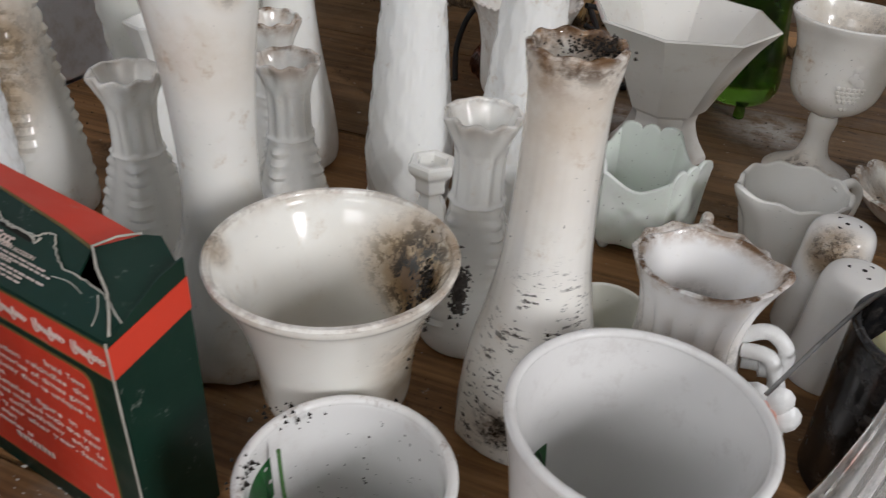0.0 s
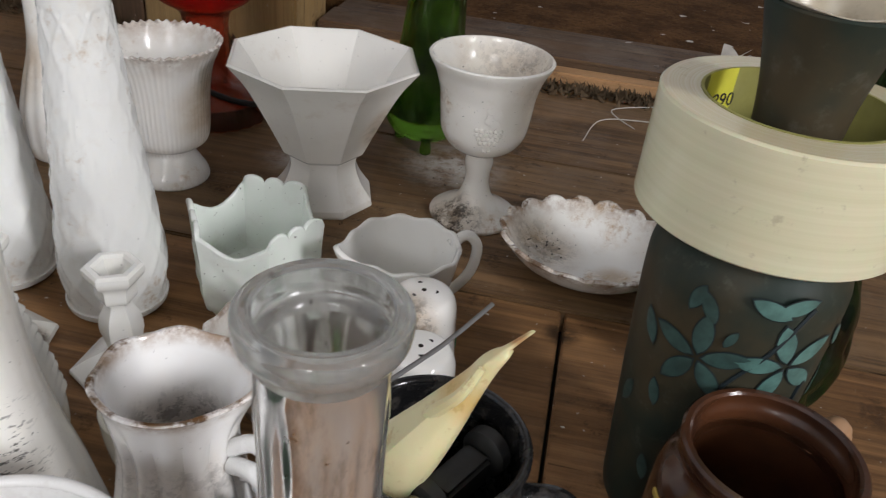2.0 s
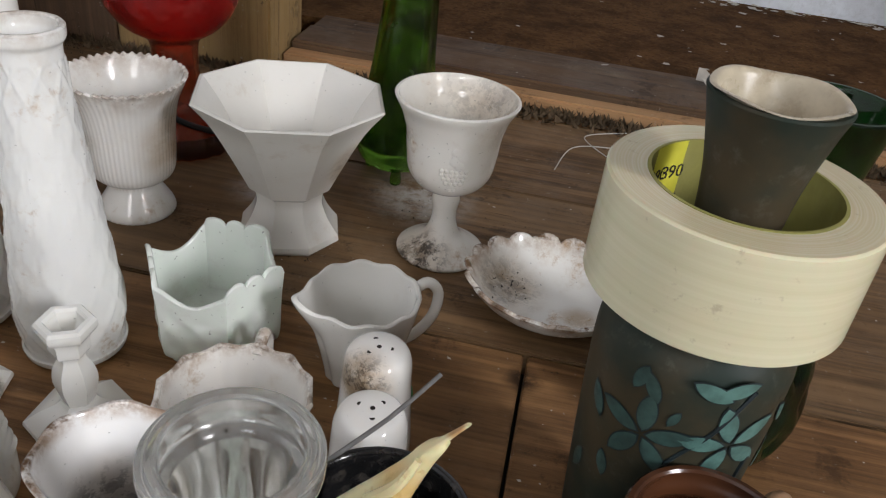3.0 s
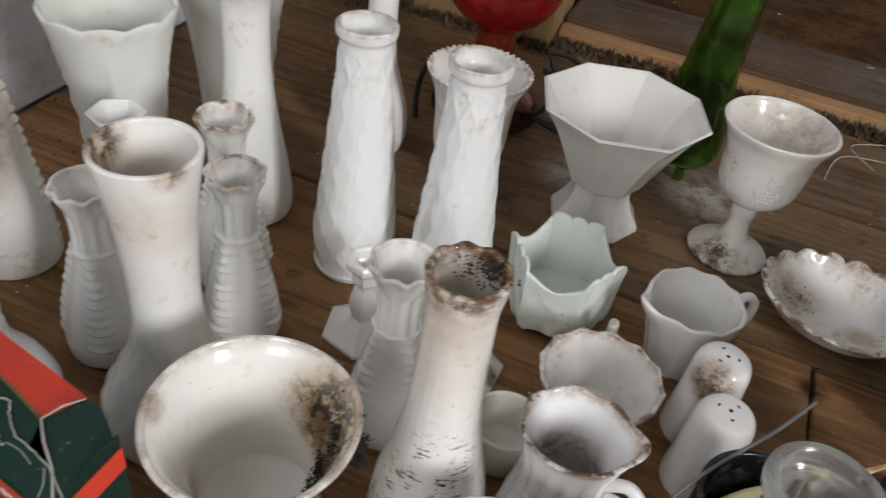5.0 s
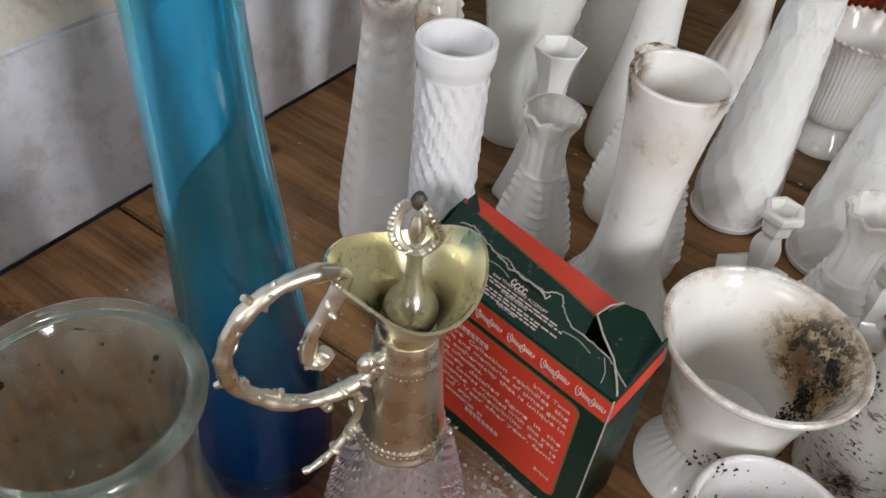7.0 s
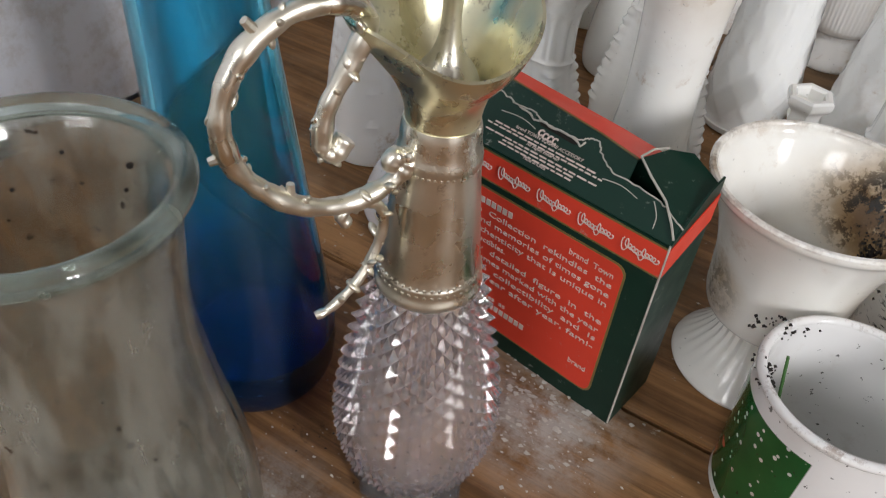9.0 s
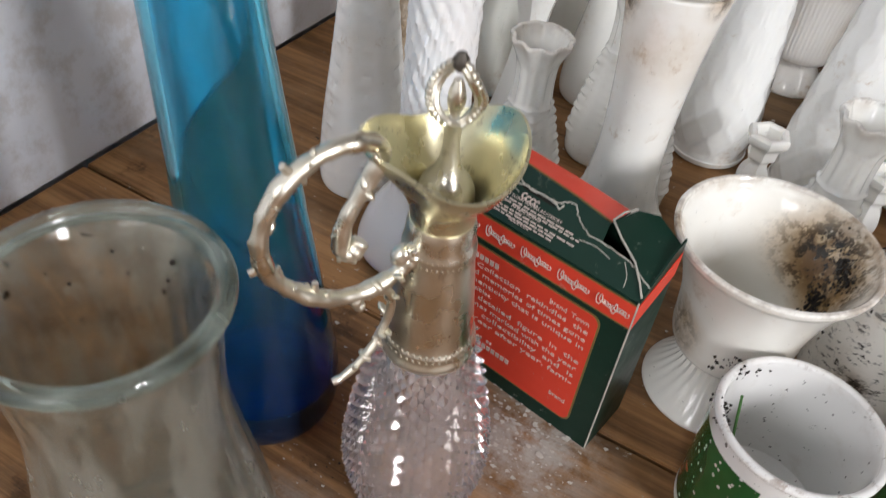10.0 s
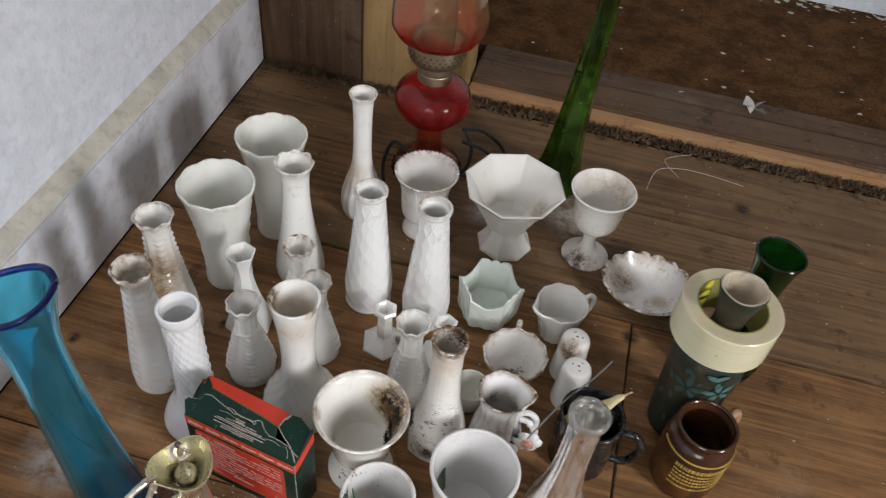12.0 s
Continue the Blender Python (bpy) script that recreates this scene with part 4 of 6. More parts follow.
# ---- pitcher with flowers ----
def flower_pitcher():
    e = thing("pitcher", (0.208, 0.377, 0), "fluted white porcelain pitcher with applied rose and loop handle", "jug", turn=-12)
    h = 0.099
    k = milk("porcelain_pitcher", (0.80, 0.80, 0.81), 0.25, rim=(h + 0.0005, 0.007, 0.8), blots=(((0.0, 0.0, 0.06), 0.03, 0.5, 0.8), ((0.003, -0.022, 0.055), 0.006, 1.0, 0.0)), rough=0.15)
    def shape(a, r, z, inner):
        rim_w = smooth(h - 0.024, h, z)
        d = math.atan2(math.sin(a), math.cos(a))
        lip = math.exp(-(d / 0.45) ** 2)
        r2 = r * (1 + 0.20 * lip * rim_w + 0.018 * rim_w * math.cos(7 * a))
        if not inner:
            r2 += 0.0020 * abs(math.cos(7 * a)) * (1 - rim_w)
        x, y, zz = polar(a, r2, z + 0.0006 * rim_w * math.cos(7 * a) + 0.0012 * lip * rim_w)
        return (x, y * (1 - 0.06 * rim_w), zz)
    out = [(0.0245, 0.0), (0.0275, 0.002), (0.0285, 0.010), (0.0262, 0.030), (0.0220, 0.052), (0.0202, 0.068), (0.0215, 0.080), (0.0255, h - 0.006), (0.0278, h)]
    part("body", vessel(out, 0.0026, 0.01, 84, shape, 6), k, e)
    white = plain("porcelain_white", (0.80, 0.80, 0.79), 0.18, 0.05, 60, 0.05)
    pink = plain("porcelain_pink", (0.78, 0.40, 0.32), 0.25, 0.25, 80, 0.1)
    green = plain("porcelain_green", (0.05, 0.075, 0.04), 0.3, 0.3, 80, 0.1)
    for n_, pts in enumerate(([(0.020, -0.004, 0.070), (0.030, -0.006, 0.076), (0.038, -0.008, 0.070), (0.038, -0.008, 0.060), (0.030, -0.008, 0.058)],
                              [(0.022, -0.008, 0.066), (0.031, -0.012, 0.068), (0.036, -0.014, 0.060), (0.037, -0.016, 0.048), (0.033, -0.016, 0.036)],
                              [(0.024, -0.002, 0.056), (0.036, -0.004, 0.056), (0.041, -0.008, 0.044), (0.037, -0.008, 0.028), (0.027, -0.004, 0.020)])):
        arc_handle(e, white, pts, 0.0034, name="handle" if n_ == 2 else "scroll")
    centre = Vector((0.033, -0.022, 0.045))
    for q in range(6):
        a = 2 * math.pi * q / 6
        bm = bmesh.new()
        bmesh.ops.create_icosphere(bm, subdivisions=2, radius=1.0)
        for v in bm.verts:
            v.co = Vector((v.co.x * 0.0070, v.co.y * 0.0020 + 0.0026 * (v.co.x ** 2 + v.co.z ** 2), v.co.z * 0.0078))
        p = part("petal", bm, white, e)
        p.location = centre + Vector((0.0096 * math.cos(a), -0.001, 0.0096 * math.sin(a)))
    for q in range(7):
        a, r = q * 2.4, 0.0009 * q
        bm = bmesh.new()
        bmesh.ops.create_icosphere(bm, subdivisions=2, radius=0.0042)
        for v in bm.verts:
            v.co.z *= 1.15
            v.co.y *= 0.8
        part("inner_petal", bm, pink, e, "pink rose petal").location = centre + Vector((r * math.cos(a), -0.0035 + 0.0004 * q, r * math.sin(a)))
    for a in (2.6, 3.5):
        bm = bmesh.new()
        bmesh.ops.create_icosphere(bm, subdivisions=2, radius=1.0)
        for v in bm.verts:
            v.co = Vector((v.co.x * 0.0065, v.co.y * 0.0012, v.co.z * 0.0036))
        p = part("leaf", bm, green, e, "dark green porcelain leaf")
        p.matrix_basis = Matrix.Translation(centre + Vector((0.0125 * math.cos(a), 0.001, 0.0125 * math.sin(a)))) @ pose(0, 0, 0, 0, -math.degrees(a), 0)


flower_pitcher()


# ---- mugs ----
def mug(name, at, h, r_top, r_bot, mat, label, handle, turn, inner=None, th=0.0036):
    e = thing(name, (at[0], at[1], 0), label, "mug", turn=turn)
    out = [(r_bot - 0.003, 0.0), (r_bot, 0.002), (r_bot, 0.006), (r_bot + (r_top - r_bot) * 0.3, h * 0.35), (r_bot + (r_top - r_bot) * 0.62, h * 0.7), (r_top - 0.0006, h - 0.004), (r_top, h)]
    part("body", vessel(out, th, 0.006, 72, None, 7), mat, e)
    ring = [polar(2 * math.pi * q / 60, r_top - th * 0.5, h - 0.0002) for q in range(61)]
    part("rim", tube(bmesh.new(), ring, th * 0.56, 10, 1), mat, e)
    if handle:
        z0, z1 = h * 0.82, h * 0.22
        arc_handle(e, mat, [(r_top - 0.003, 0, z0), (r_top + 0.012, 0, z0 + 0.004), (r_top + 0.023, 0, z0 - 0.008), (r_top + 0.023, 0, (z0 + z1) / 2), (r_top + 0.014, 0, z1 + 0.004), (r_bot - 0.001 + (r_top - r_bot) * 0.2, 0, z1)], 0.0046)
    return e


def holiday_paint(name, lo, hi, azimuth, dots=True, half=0.9):
    """White china with a green printed field on one side, with pale dots of snow."""
    k = Mat(name)
    x, y, z = k.xyz()
    base = k.mix(k.ramp(k.noise(60, 6, 0.7), 0.52, 0.78, 0.0, 0.22 if dots else 0.05), (0.80, 0.79, 0.775), (0.33, 0.23, 0.14))
    ang = k.node("ShaderNodeMath", {0: y, 1: x}, operation="ARCTAN2").outputs[0]
    off = k.node("ShaderNodeMath", {0: ang, 1: azimuth}, operation="SUBTRACT").outputs[0]
    off = k.node("ShaderNodeMath", {0: off, 1: math.pi, 2: -math.pi}, operation="WRAP").outputs[0]
    off = k.node("ShaderNodeMath", {0: off}, operation="ABSOLUTE").outputs[0]
    r = k.node("ShaderNodeVectorMath", {0: k.node("ShaderNodeCombineXYZ", {0: x, 1: y, 2: 0.0}).outputs[0]}, operation="LENGTH").outputs["Value"]
    field = k.mul(k.ramp(off, half - 0.02, half, 1.0, 0.0), k.mul(k.ramp(z, lo, lo + 0.0006), k.ramp(z, hi, hi + 0.0006, 1.0, 0.0)))
    field = k.mul(field, k.ramp(r, 0.0298, 0.0304))
    green = k.mix(k.ramp(k.noise(30), 0.3, 0.7), (0.012, 0.085, 0.022), (0.02, 0.12, 0.03))
    if dots:
        snow = k.node("ShaderNodeTexVoronoi", {"Vector": k.obj, "Scale": 210.0}).outputs["Distance"]
        green = k.mix(k.ramp(snow, 0.16, 0.22, 0.9, 0.0), green, (0.72, 0.72, 0.70))
        red = k.node("ShaderNodeTexVoronoi", {"Vector": k.obj, "Scale": 62.0}).outputs["Distance"]
        green = k.mix(k.mul(k.ramp(red, 0.20, 0.26, 1.0, 0.0), k.ramp(z, 0.026, 0.027, 1.0, 0.0)), green, (0.55, 0.10, 0.06))
    col = k.mix(field, base, green)
    up = k.ramp(z, hi + 0.006, hi + 0.013)
    col = k.mix(k.mul(up, k.ramp(k.noise(95, 6, 0.75), 0.52, 0.66, 0.0, 0.7 if dots else 0.1)), col, (0.20, 0.115, 0.06))
    col = k.mix(k.ramp(k.noise(330, 2), 0.69 if dots else 0.76, 0.73 if dots else 0.79, 0.0, 0.8), col, (0.03, 0.025, 0.02))
    return k.done(col, 0.12)


mug("holiday_mug", (0.076, 0.281), 0.0712, 0.0362, 0.0335, holiday_paint("printed_china", 0.006, 0.061, radians(198 + 60), True, 0.78), "white china mug with green snowy print and grimy rim", True, -60)
mug("china_mug", (0.169, 0.295), 0.0925, 0.0440, 0.0330, holiday_paint("plain_china", 0.004, 0.050, radians(200), False, 1.2), "glossy white china mug with a green lower band", False, 0)
M_BLACK = plain("black_glaze", (0.012, 0.012, 0.013), 0.12, 0.3, 60, 0.08, dirt=0.25, dirt_color=(0.16, 0.14, 0.12))
mug("black_mug", (0.301, 0.357), 0.083, 0.0345, 0.0325, M_BLACK, "glossy black mug holding odd plastic pieces", True, -25)
crumbs("stem_bits", (0.077, 0.281, 0.0), (((-0.026, 0.026, 0.0715), (0.006, 0.004, 0.0012)), ((-0.034, -0.004, 0.0715), (0.002, 0.006, 0.0012))), 70, 0.0011, "dark crumbs on the rim of the mug", 3)
bm = tube(bmesh.new(), [(0.052, 0.290, 0.071), (0.055, 0.2835, 0.048), (0.062, 0.276, 0.0075)], 0.0007, 6, 5)
single("grass_blade", bm, plain("grass_green", (0.05, 0.14, 0.03), 0.6), (0, 0, 0), "thin green blade lying inside the mug", "grass")

crumbs("soot_crumbs", (0.061, 0.353, 0), (((0.0350, 0.004, 0.092), (0.0012, 0.008, 0.005)), ((0.0290, 0.000, 0.074), (0.0010, 0.007, 0.006)), ((0.0255, -0.006, 0.058), (0.0010, 0.005, 0.005))), 900, 0.0010, "black soot crumbs clinging inside the bowl", 8)
crumbs("soot_clump", (0.061, 0.353, 0), (((0.0475, -0.002, 0.097), (0.0016, 0.004, 0.005)),), 420, 0.0011, "clump of soot hanging on the bowl's side", 9)
crumbs("rim_soot", (0.144, 0.380, 0), (((0.004, 0.006, 0.1815), (0.006, 0.005, 0.0016)), ((0.011, 0.002, 0.183), (0.003, 0.004, 0.0016))), 260, 0.0008, "black crumbs in the mouth of the scorched vase", 10)
crumbs("cup_soot", (0.241, 0.466, 0), (((-0.008, -0.006, 0.0065), (0.008, 0.004, 0.0008)), ((0.004, 0.002, 0.0062), (0.008, 0.004, 0.0006))), 70, 0.0012, "dark crumbs in the bottom of the cup", 12)
crumbs("dish_soot", (0.440, 0.590, 0), (((-0.030, 0.012, 0.013), (0.010, 0.008, 0.0018)),), 36, 0.0009, "dark crumbs in the scalloped dish", 13)


# ---- things in the black mug ----
def toy_axle():
    e = thing("toy_wheels", (0.309, 0.352, 0.068), "small black toy wheels with cream hubs, in the mug", "toy", turn=42)
    tyre = plain("toy_rubber", (0.012, 0.012, 0.012), 0.5)
    hub = plain("cream_hub", (0.62, 0.58, 0.40), 0.35, 0.15, 100)
    part("axle_block", block(bmesh.new(), (-0.013, -0.006, -0.006), (0.013, 0.006, 0.006), 0.0015), tyre, e)
    for s in (-1, 1):
        bm = bmesh.new()
        revolve(bm, [(0.0, -0.004), (0.0075, -0.004), (0.0095, -0.0025), (0.0095, 0.0025), (0.0075, 0.004), (0.0058, 0.0036), (0.0, 0.0036)], 28)
        w = part("wheel", bm, tyre, e)
        w.matrix_basis = pose(s * 0.0175, 0, 0.002, 0, 90 * s, 0)
        bm = bmesh.new()
        revolve(bm, [(0.0, 0.0), (0.0055, 0.0), (0.0055, 0.0048), (0.0045, 0.0055), (0.0036, 0.0042), (0.0015, 0.0046), (0.0, 0.0058)], 24)
        part("hub", bm, hub, w)


toy_axle()


def yellow_piece():
    """A hollow moulded shell that narrows to a beak, stained orange."""
    e = thing("plastic_shell", (0.295, 0.353, 0.064), "pale yellow moulded plastic shell with a pointed tip, in the mug", "toy piece")
    k = Mat("yellow_plastic")
    col = k.mix(k.ramp(k.noise(40), 0.3, 0.7), (0.80, 0.74, 0.44), (0.74, 0.67, 0.38))
    col = k.mix(k.mul(k.near((0.012, -0.004, 0.050), 0.014, 0.8), 0.85), col, (0.62, 0.36, 0.07))
    col = k.mix(k.ramp(k.noise(110, 5, 0.7), 0.56, 0.66, 0.0, 0.5), col, (0.50, 0.33, 0.10))
    col = k.mix(k.mul(k.near((0.025, -0.007, 0.076), 0.005, 0.6), 0.8), col, (0.40, 0.18, 0.05))
    mat = k.done(col, 0.35, Subsurface_Weight=0.2, Subsurface_Scale=0.006)
    bm = bmesh.new()
    run = spline([(-0.015, 0.002, -0.010, 0.0110), (-0.011, 0.000, 0.008, 0.0180), (-0.004, -0.002, 0.026, 0.0175), (0.007, -0.004, 0.045, 0.0108), (0.0155, -0.006, 0.060, 0.0062), (0.0195, -0.007, 0.0675, 0.0052), (0.0220, -0.0075, 0.0710, 0.0024), (0.029, -0.008, 0.078, 0.0012)], 6)
    rings = []
    for x, y, z, r in run:
        ring = []
        for j in range(20):
            a = 2 * math.pi * j / 20
            ridge = ngon(a, 5, 0.7) * (1 + 0.16 * max(0.0, math.cos(a - 1.3)) ** 6)
            ring.append(bm.verts.new((x + r * ridge * math.cos(a) * 0.95, y + r * 0.72 * math.sin(a), z + 0.25 * r * math.cos(a))))
        rings.append(ring)
    for a, b in zip(rings, rings[1:]):
        for j in range(20):
            bm.faces.new((a[j], a[(j + 1) % 20], b[(j + 1) % 20], b[j]))
    bm.faces.new(rings[0][::-1]), bm.faces.new(rings[-1])
    part("shell", bm, mat, e)
    part("fin", tube(bmesh.new(), [(0.000, -0.006, 0.042), (0.008, -0.012, 0.056), (0.014, -0.011, 0.066)], 0.0028, 8, 5, lambda s: 1 - 0.5 * s), mat, e)


yellow_piece()
bm = tube(bmesh.new(), [(0.232, 0.343, 0.062), (0.272, 0.372, 0.086), (0.306, 0.392, 0.098), (0.328, 0.408, 0.106)], 0.0010, 8, 3)
single("metal_skewer", bm, plain("dull_steel", (0.30, 0.30, 0.30), 0.35, 0.2, 100, 0.1, 0.9), (0, 0, 0), "thin dull steel rod lying across the black mug", "rod")

# ---- clear glass, brown jar ----
M_CLEAR = glass("clear_glass", (0.90, 0.92, 0.90), 0.05, 0.22, dirt_color=(0.36, 0.35, 0.32))
k = Mat("dusty_clear_glass")
streaks = k.noise(1.0, 6, 0.7, k.scaled(80, 80, 18))
film = k.ramp(streaks, 0.34, 0.64)
col = k.mix(film, (0.88, 0.91, 0.90), (0.56, 0.56, 0.54))
col = k.mix(k.ramp(k.noise(240, 3), 0.68, 0.72, 0.0, 0.9), col, (0.05, 0.04, 0.03))
M_DUSTY = k.done(col, k.ramp(film, 0.0, 1.0, 0.02, 0.16), Transmission_Weight=k.ramp(film, 0.0, 1.0, 0.95, 0.74), IOR=1.46)


def clear_bud_vase():
    h = 0.193
    def shape(a, r, z, inner):
        w = (1 - smooth(h - 0.03, h - 0.016, z)) * (0 if inner else 1)
        return polar(a, r + 0.0010 * w * abs(math.cos(5 * a)), z)
    out = [(0.026, 0.0), (0.030, 0.002), (0.031, 0.012), (0.0275, 0.035), (0.0205, 0.065), (0.0155, 0.10), (0.0140, 0.14), (0.0148, h - 0.020), (0.0160, h - 0.010), (0.0188, h - 0.006), (0.0192, h - 0.001), (0.0180, h)]
    single("clear_bud_vase", vessel(out, 0.0034, 0.012, 80, shape, 6), M_DUSTY, (0.259, 0.290, 0), "tall clear dusty glass bud vase with a thick lip", "vase", lip=h - 0.012)


clear_bud_vase()


def brown_jar():
    e = thing("brown_mug", (0.413, 0.331, 0), "glossy brown stoneware mug with worn yellow lettering", "mug", turn=20)
    h = 0.100
    k = Mat("brown_glaze")
    col = k.mix(k.ramp(k.noise(22, 5), 0.3, 0.7), (0.085, 0.032, 0.014), (0.035, 0.016, 0.010))
    inside = k.near((0.0, 0.0, 0.03), 0.05, 0.5)
    col = k.mix(k.mul(inside, k.ramp(k.noise(30), 0.4, 0.6, 0.0, 0.8)), col, (0.20, 0.085, 0.022))
    mat = k.done(col, 0.16)
    out = [(0.031, 0.0), (0.0345, 0.003), (0.0355, 0.012), (0.0362, 0.040), (0.0360, 0.070), (0.0345, 0.082), (0.0300, 0.089), (0.0295, 0.093), (0.0312, h - 0.003), (0.0314, h)]
    part("body", vessel(out, 0.0036, 0.008, 72, None, 6), mat, e)
    arc_handle(e, plain("tan_handle", (0.46, 0.27, 0.15), 0.4, 0.2, 60), [(0.033, 0.004, 0.080), (0.044, 0.006, 0.088), (0.053, 0.007, 0.078), (0.053, 0.007, 0.054), (0.046, 0.006, 0.036), (0.034, 0.004, 0.030)], 0.0050, label="tan worn handle")
    gold = plain("yellow_print", (0.55, 0.40, 0.09), 0.5, 0.3, 90, 0.1)
    rg = random.Random(4)
    for row, z in enumerate((0.076, 0.064, 0.056, 0.050, 0.044, 0.038, 0.030)):
        tall = 0.0022 if row == 0 else (0.0056 if row == 1 else 0.0026)
        a = radians(195 if row else 150)
        end = radians(300 if row else 330)
        while a < end:
            w = (0.5 if row == 0 else rg.uniform(0.03, 0.10))
            r = 0.0363 if z < 0.070 else 0.0359
            bm = bmesh.new()
            steps = max(1, int(w / 0.05))
            lo = [bm.verts.new(polar(a + w * s / steps, r + 0.0004, z - tall / 2)) for s in range(steps + 1)]
            hi = [bm.verts.new(polar(a + w * s / steps, r + 0.0004, z + tall / 2)) for s in range(steps + 1)]
            for s in range(steps):
                bm.faces.new((lo[s], lo[s + 1], hi[s + 1], hi[s]))
            g = bmesh.ops.extrude_face_region(bm, geom=bm.faces[:])
            for v in [x for x in g["geom"] if isinstance(x, bmesh.types.BMVert)]:
                q = Vector((v.co.x, v.co.y)).normalized() * 0.0012
                v.co.x -= q.x
                v.co.y -= q.y
            part("lettering_bar", bm, gold, e)
            a += w + (0.0 if row == 0 else 0.035)


brown_jar()


# ---- dark green pottery vase with a roll of tape over its neck ----
def pottery_vase():
    e = thing("pottery_vase", (0.426, 0.399, 0), "dark green-brown pottery vase painted with teal leaves, cream inside the neck", "vase")
    k = Mat("dark_pottery")
    col = k.mix(k.ramp(k.noise(18, 5), 0.35, 0.65), (0.018, 0.030, 0.024), (0.060, 0.046, 0.026))
    col = k.mix(k.ramp(k.noise(90, 5, 0.7), 0.55, 0.75, 0.0, 0.4), col, (0.12, 0.12, 0.10))
    mat = k.done(col, 0.52, Specular_IOR_Level=0.22)
    def girth(z):
        return 0.0310 + 0.0077 * min(1.0, z / 0.115) ** 0.9
    out = [(0.028, 0.0), (girth(0.003), 0.003), (girth(0.02), 0.02), (girth(0.05), 0.05), (girth(0.08), 0.08), (0.0386, 0.125), (0.0370, 0.140), (0.0300, 0.150), (0.0200, 0.156), (0.0155, 0.165), (0.0150, 0.180), (0.0170, 0.203), (0.0212, 0.223), (0.0240, 0.2335)]
    part("body", vessel(out, 0.0030, 0.008, 72, None, 6), mat, e)
    cream = plain("cream_slip", (0.62, 0.54, 0.40), 0.25, 0.25, 50, 0.1, dirt=0.35, dirt_color=(0.22, 0.14, 0.08))
    lining = spline([(0.0105, 0.170), (0.0118, 0.188), (0.0132, 0.204), (0.0174, 0.223), (0.0206, 0.2335), (0.0228, 0.2351)], 5)
    part("lining", revolve(bmesh.new(), [(r - 0.0006, z + 0.0002) for r, z in lining] + [(r + 0.0004, z) for r, z in lining[::-1]], 64, lambda a, r, z, i: polar(a, r, z + 0.0012 * smooth(0.229, 0.2345, z) * math.sin(4 * a) * 0.5)), cream, e, "cream glazed inside with chipped edge")
    teal = plain("teal_paint", (0.105, 0.225, 0.200), 0.4, 0.45, 120, 0.1)
    # the same teal darkened: shade put into leaves turned from the window
    shaded_teal = plain("shaded_teal_paint", (0.045, 0.095, 0.085), 0.4, 0.45, 120, 0.1)
    vine = plain("vine_paint", (0.012, 0.022, 0.026), 0.4)

    def leaf(a, z, size, tilt, mat_, raised=0.0002):
        if mat_ is not vine:
            leaf(a, z, size * 1.13, tilt, vine, 0.0)
        bm = bmesh.new()
        rows = []
        for s in range(9):
            t = s / 8
            w = size * 0.21 * math.sin(math.pi * t) ** 0.7 + 0.00005
            row = []
            for side in (-1, 0, 1):
                lx, lz = side * w, (t - 0.5) * size
                x = lx * math.cos(tilt) - lz * math.sin(tilt)
                y = lx * math.sin(tilt) + lz * math.cos(tilt)
                row.append(bm.verts.new(polar(a + x / 0.039, girth(z + y) + 0.0003 + raised + (0.0002 if side == 0 else 0.0), z + y)))
            rows.append(row)
        for p, q in zip(rows, rows[1:]):
            for s in range(2):
                bm.faces.new((p[s], p[s + 1], q[s + 1], q[s]))
        part("painted_outline" if mat_ is vine else "painted_leaf", bm, mat_, e)

    def bloom(a, z, size, n, start=0.0):
        for q in range(n):
            tilt = start + 2 * math.pi * q / n
            d = size * 0.62
            leaf(a - d * math.sin(tilt) / 0.039, z + d * math.cos(tilt), size, tilt, teal if a > radians(-110) else shaded_teal)

    bloom(radians(-86), 0.112, 0.0175, 5, 0.3)
    bloom(radians(-134), 0.108, 0.0175, 5, 0.0)
    for a, z, s, t in ((-88, 0.128, 0.016, 1.2), (-75, 0.130, 0.015, -1.2), (-118, 0.122, 0.013, 0.5), (-126, 0.124, 0.012, -0.3), (-103, 0.112, 0.008, -0.4), (-84, 0.073, 0.016, 1.0), (-57, 0.075, 0.011, -0.9), (-50, 0.070, 0.011, 0.3), (-108, 0.062, 0.010, 0.6), (-136, 0.072, 0.013, 0.2), (-30, 0.110, 0.016, 0.7), (-25, 0.085, 0.014, -0.7), (-100, 0.035, 0.016, 0.9), (-70, 0.040, 0.016, -0.6), (-130, 0.030, 0.014, 0.2), (-150, 0.100, 0.015, 0.4), (-160, 0.060, 0.015, -0.4)):
        leaf(radians(a - 17), z + 0.009, s, t, shaded_teal if a < -95 else teal)
    for run in ([(-140, 0.02), (-128, 0.06), (-118, 0.095), (-98, 0.118), (-82, 0.138)], [(-66, 0.102), (-72, 0.07), (-84, 0.04), (-90, 0.012)]):
        part("painted_stem", tube(bmesh.new(), [polar(radians(a), girth(z) - 0.0002, z) for a, z in run], 0.0011, 6, 6), vine, e)


pottery_vase()


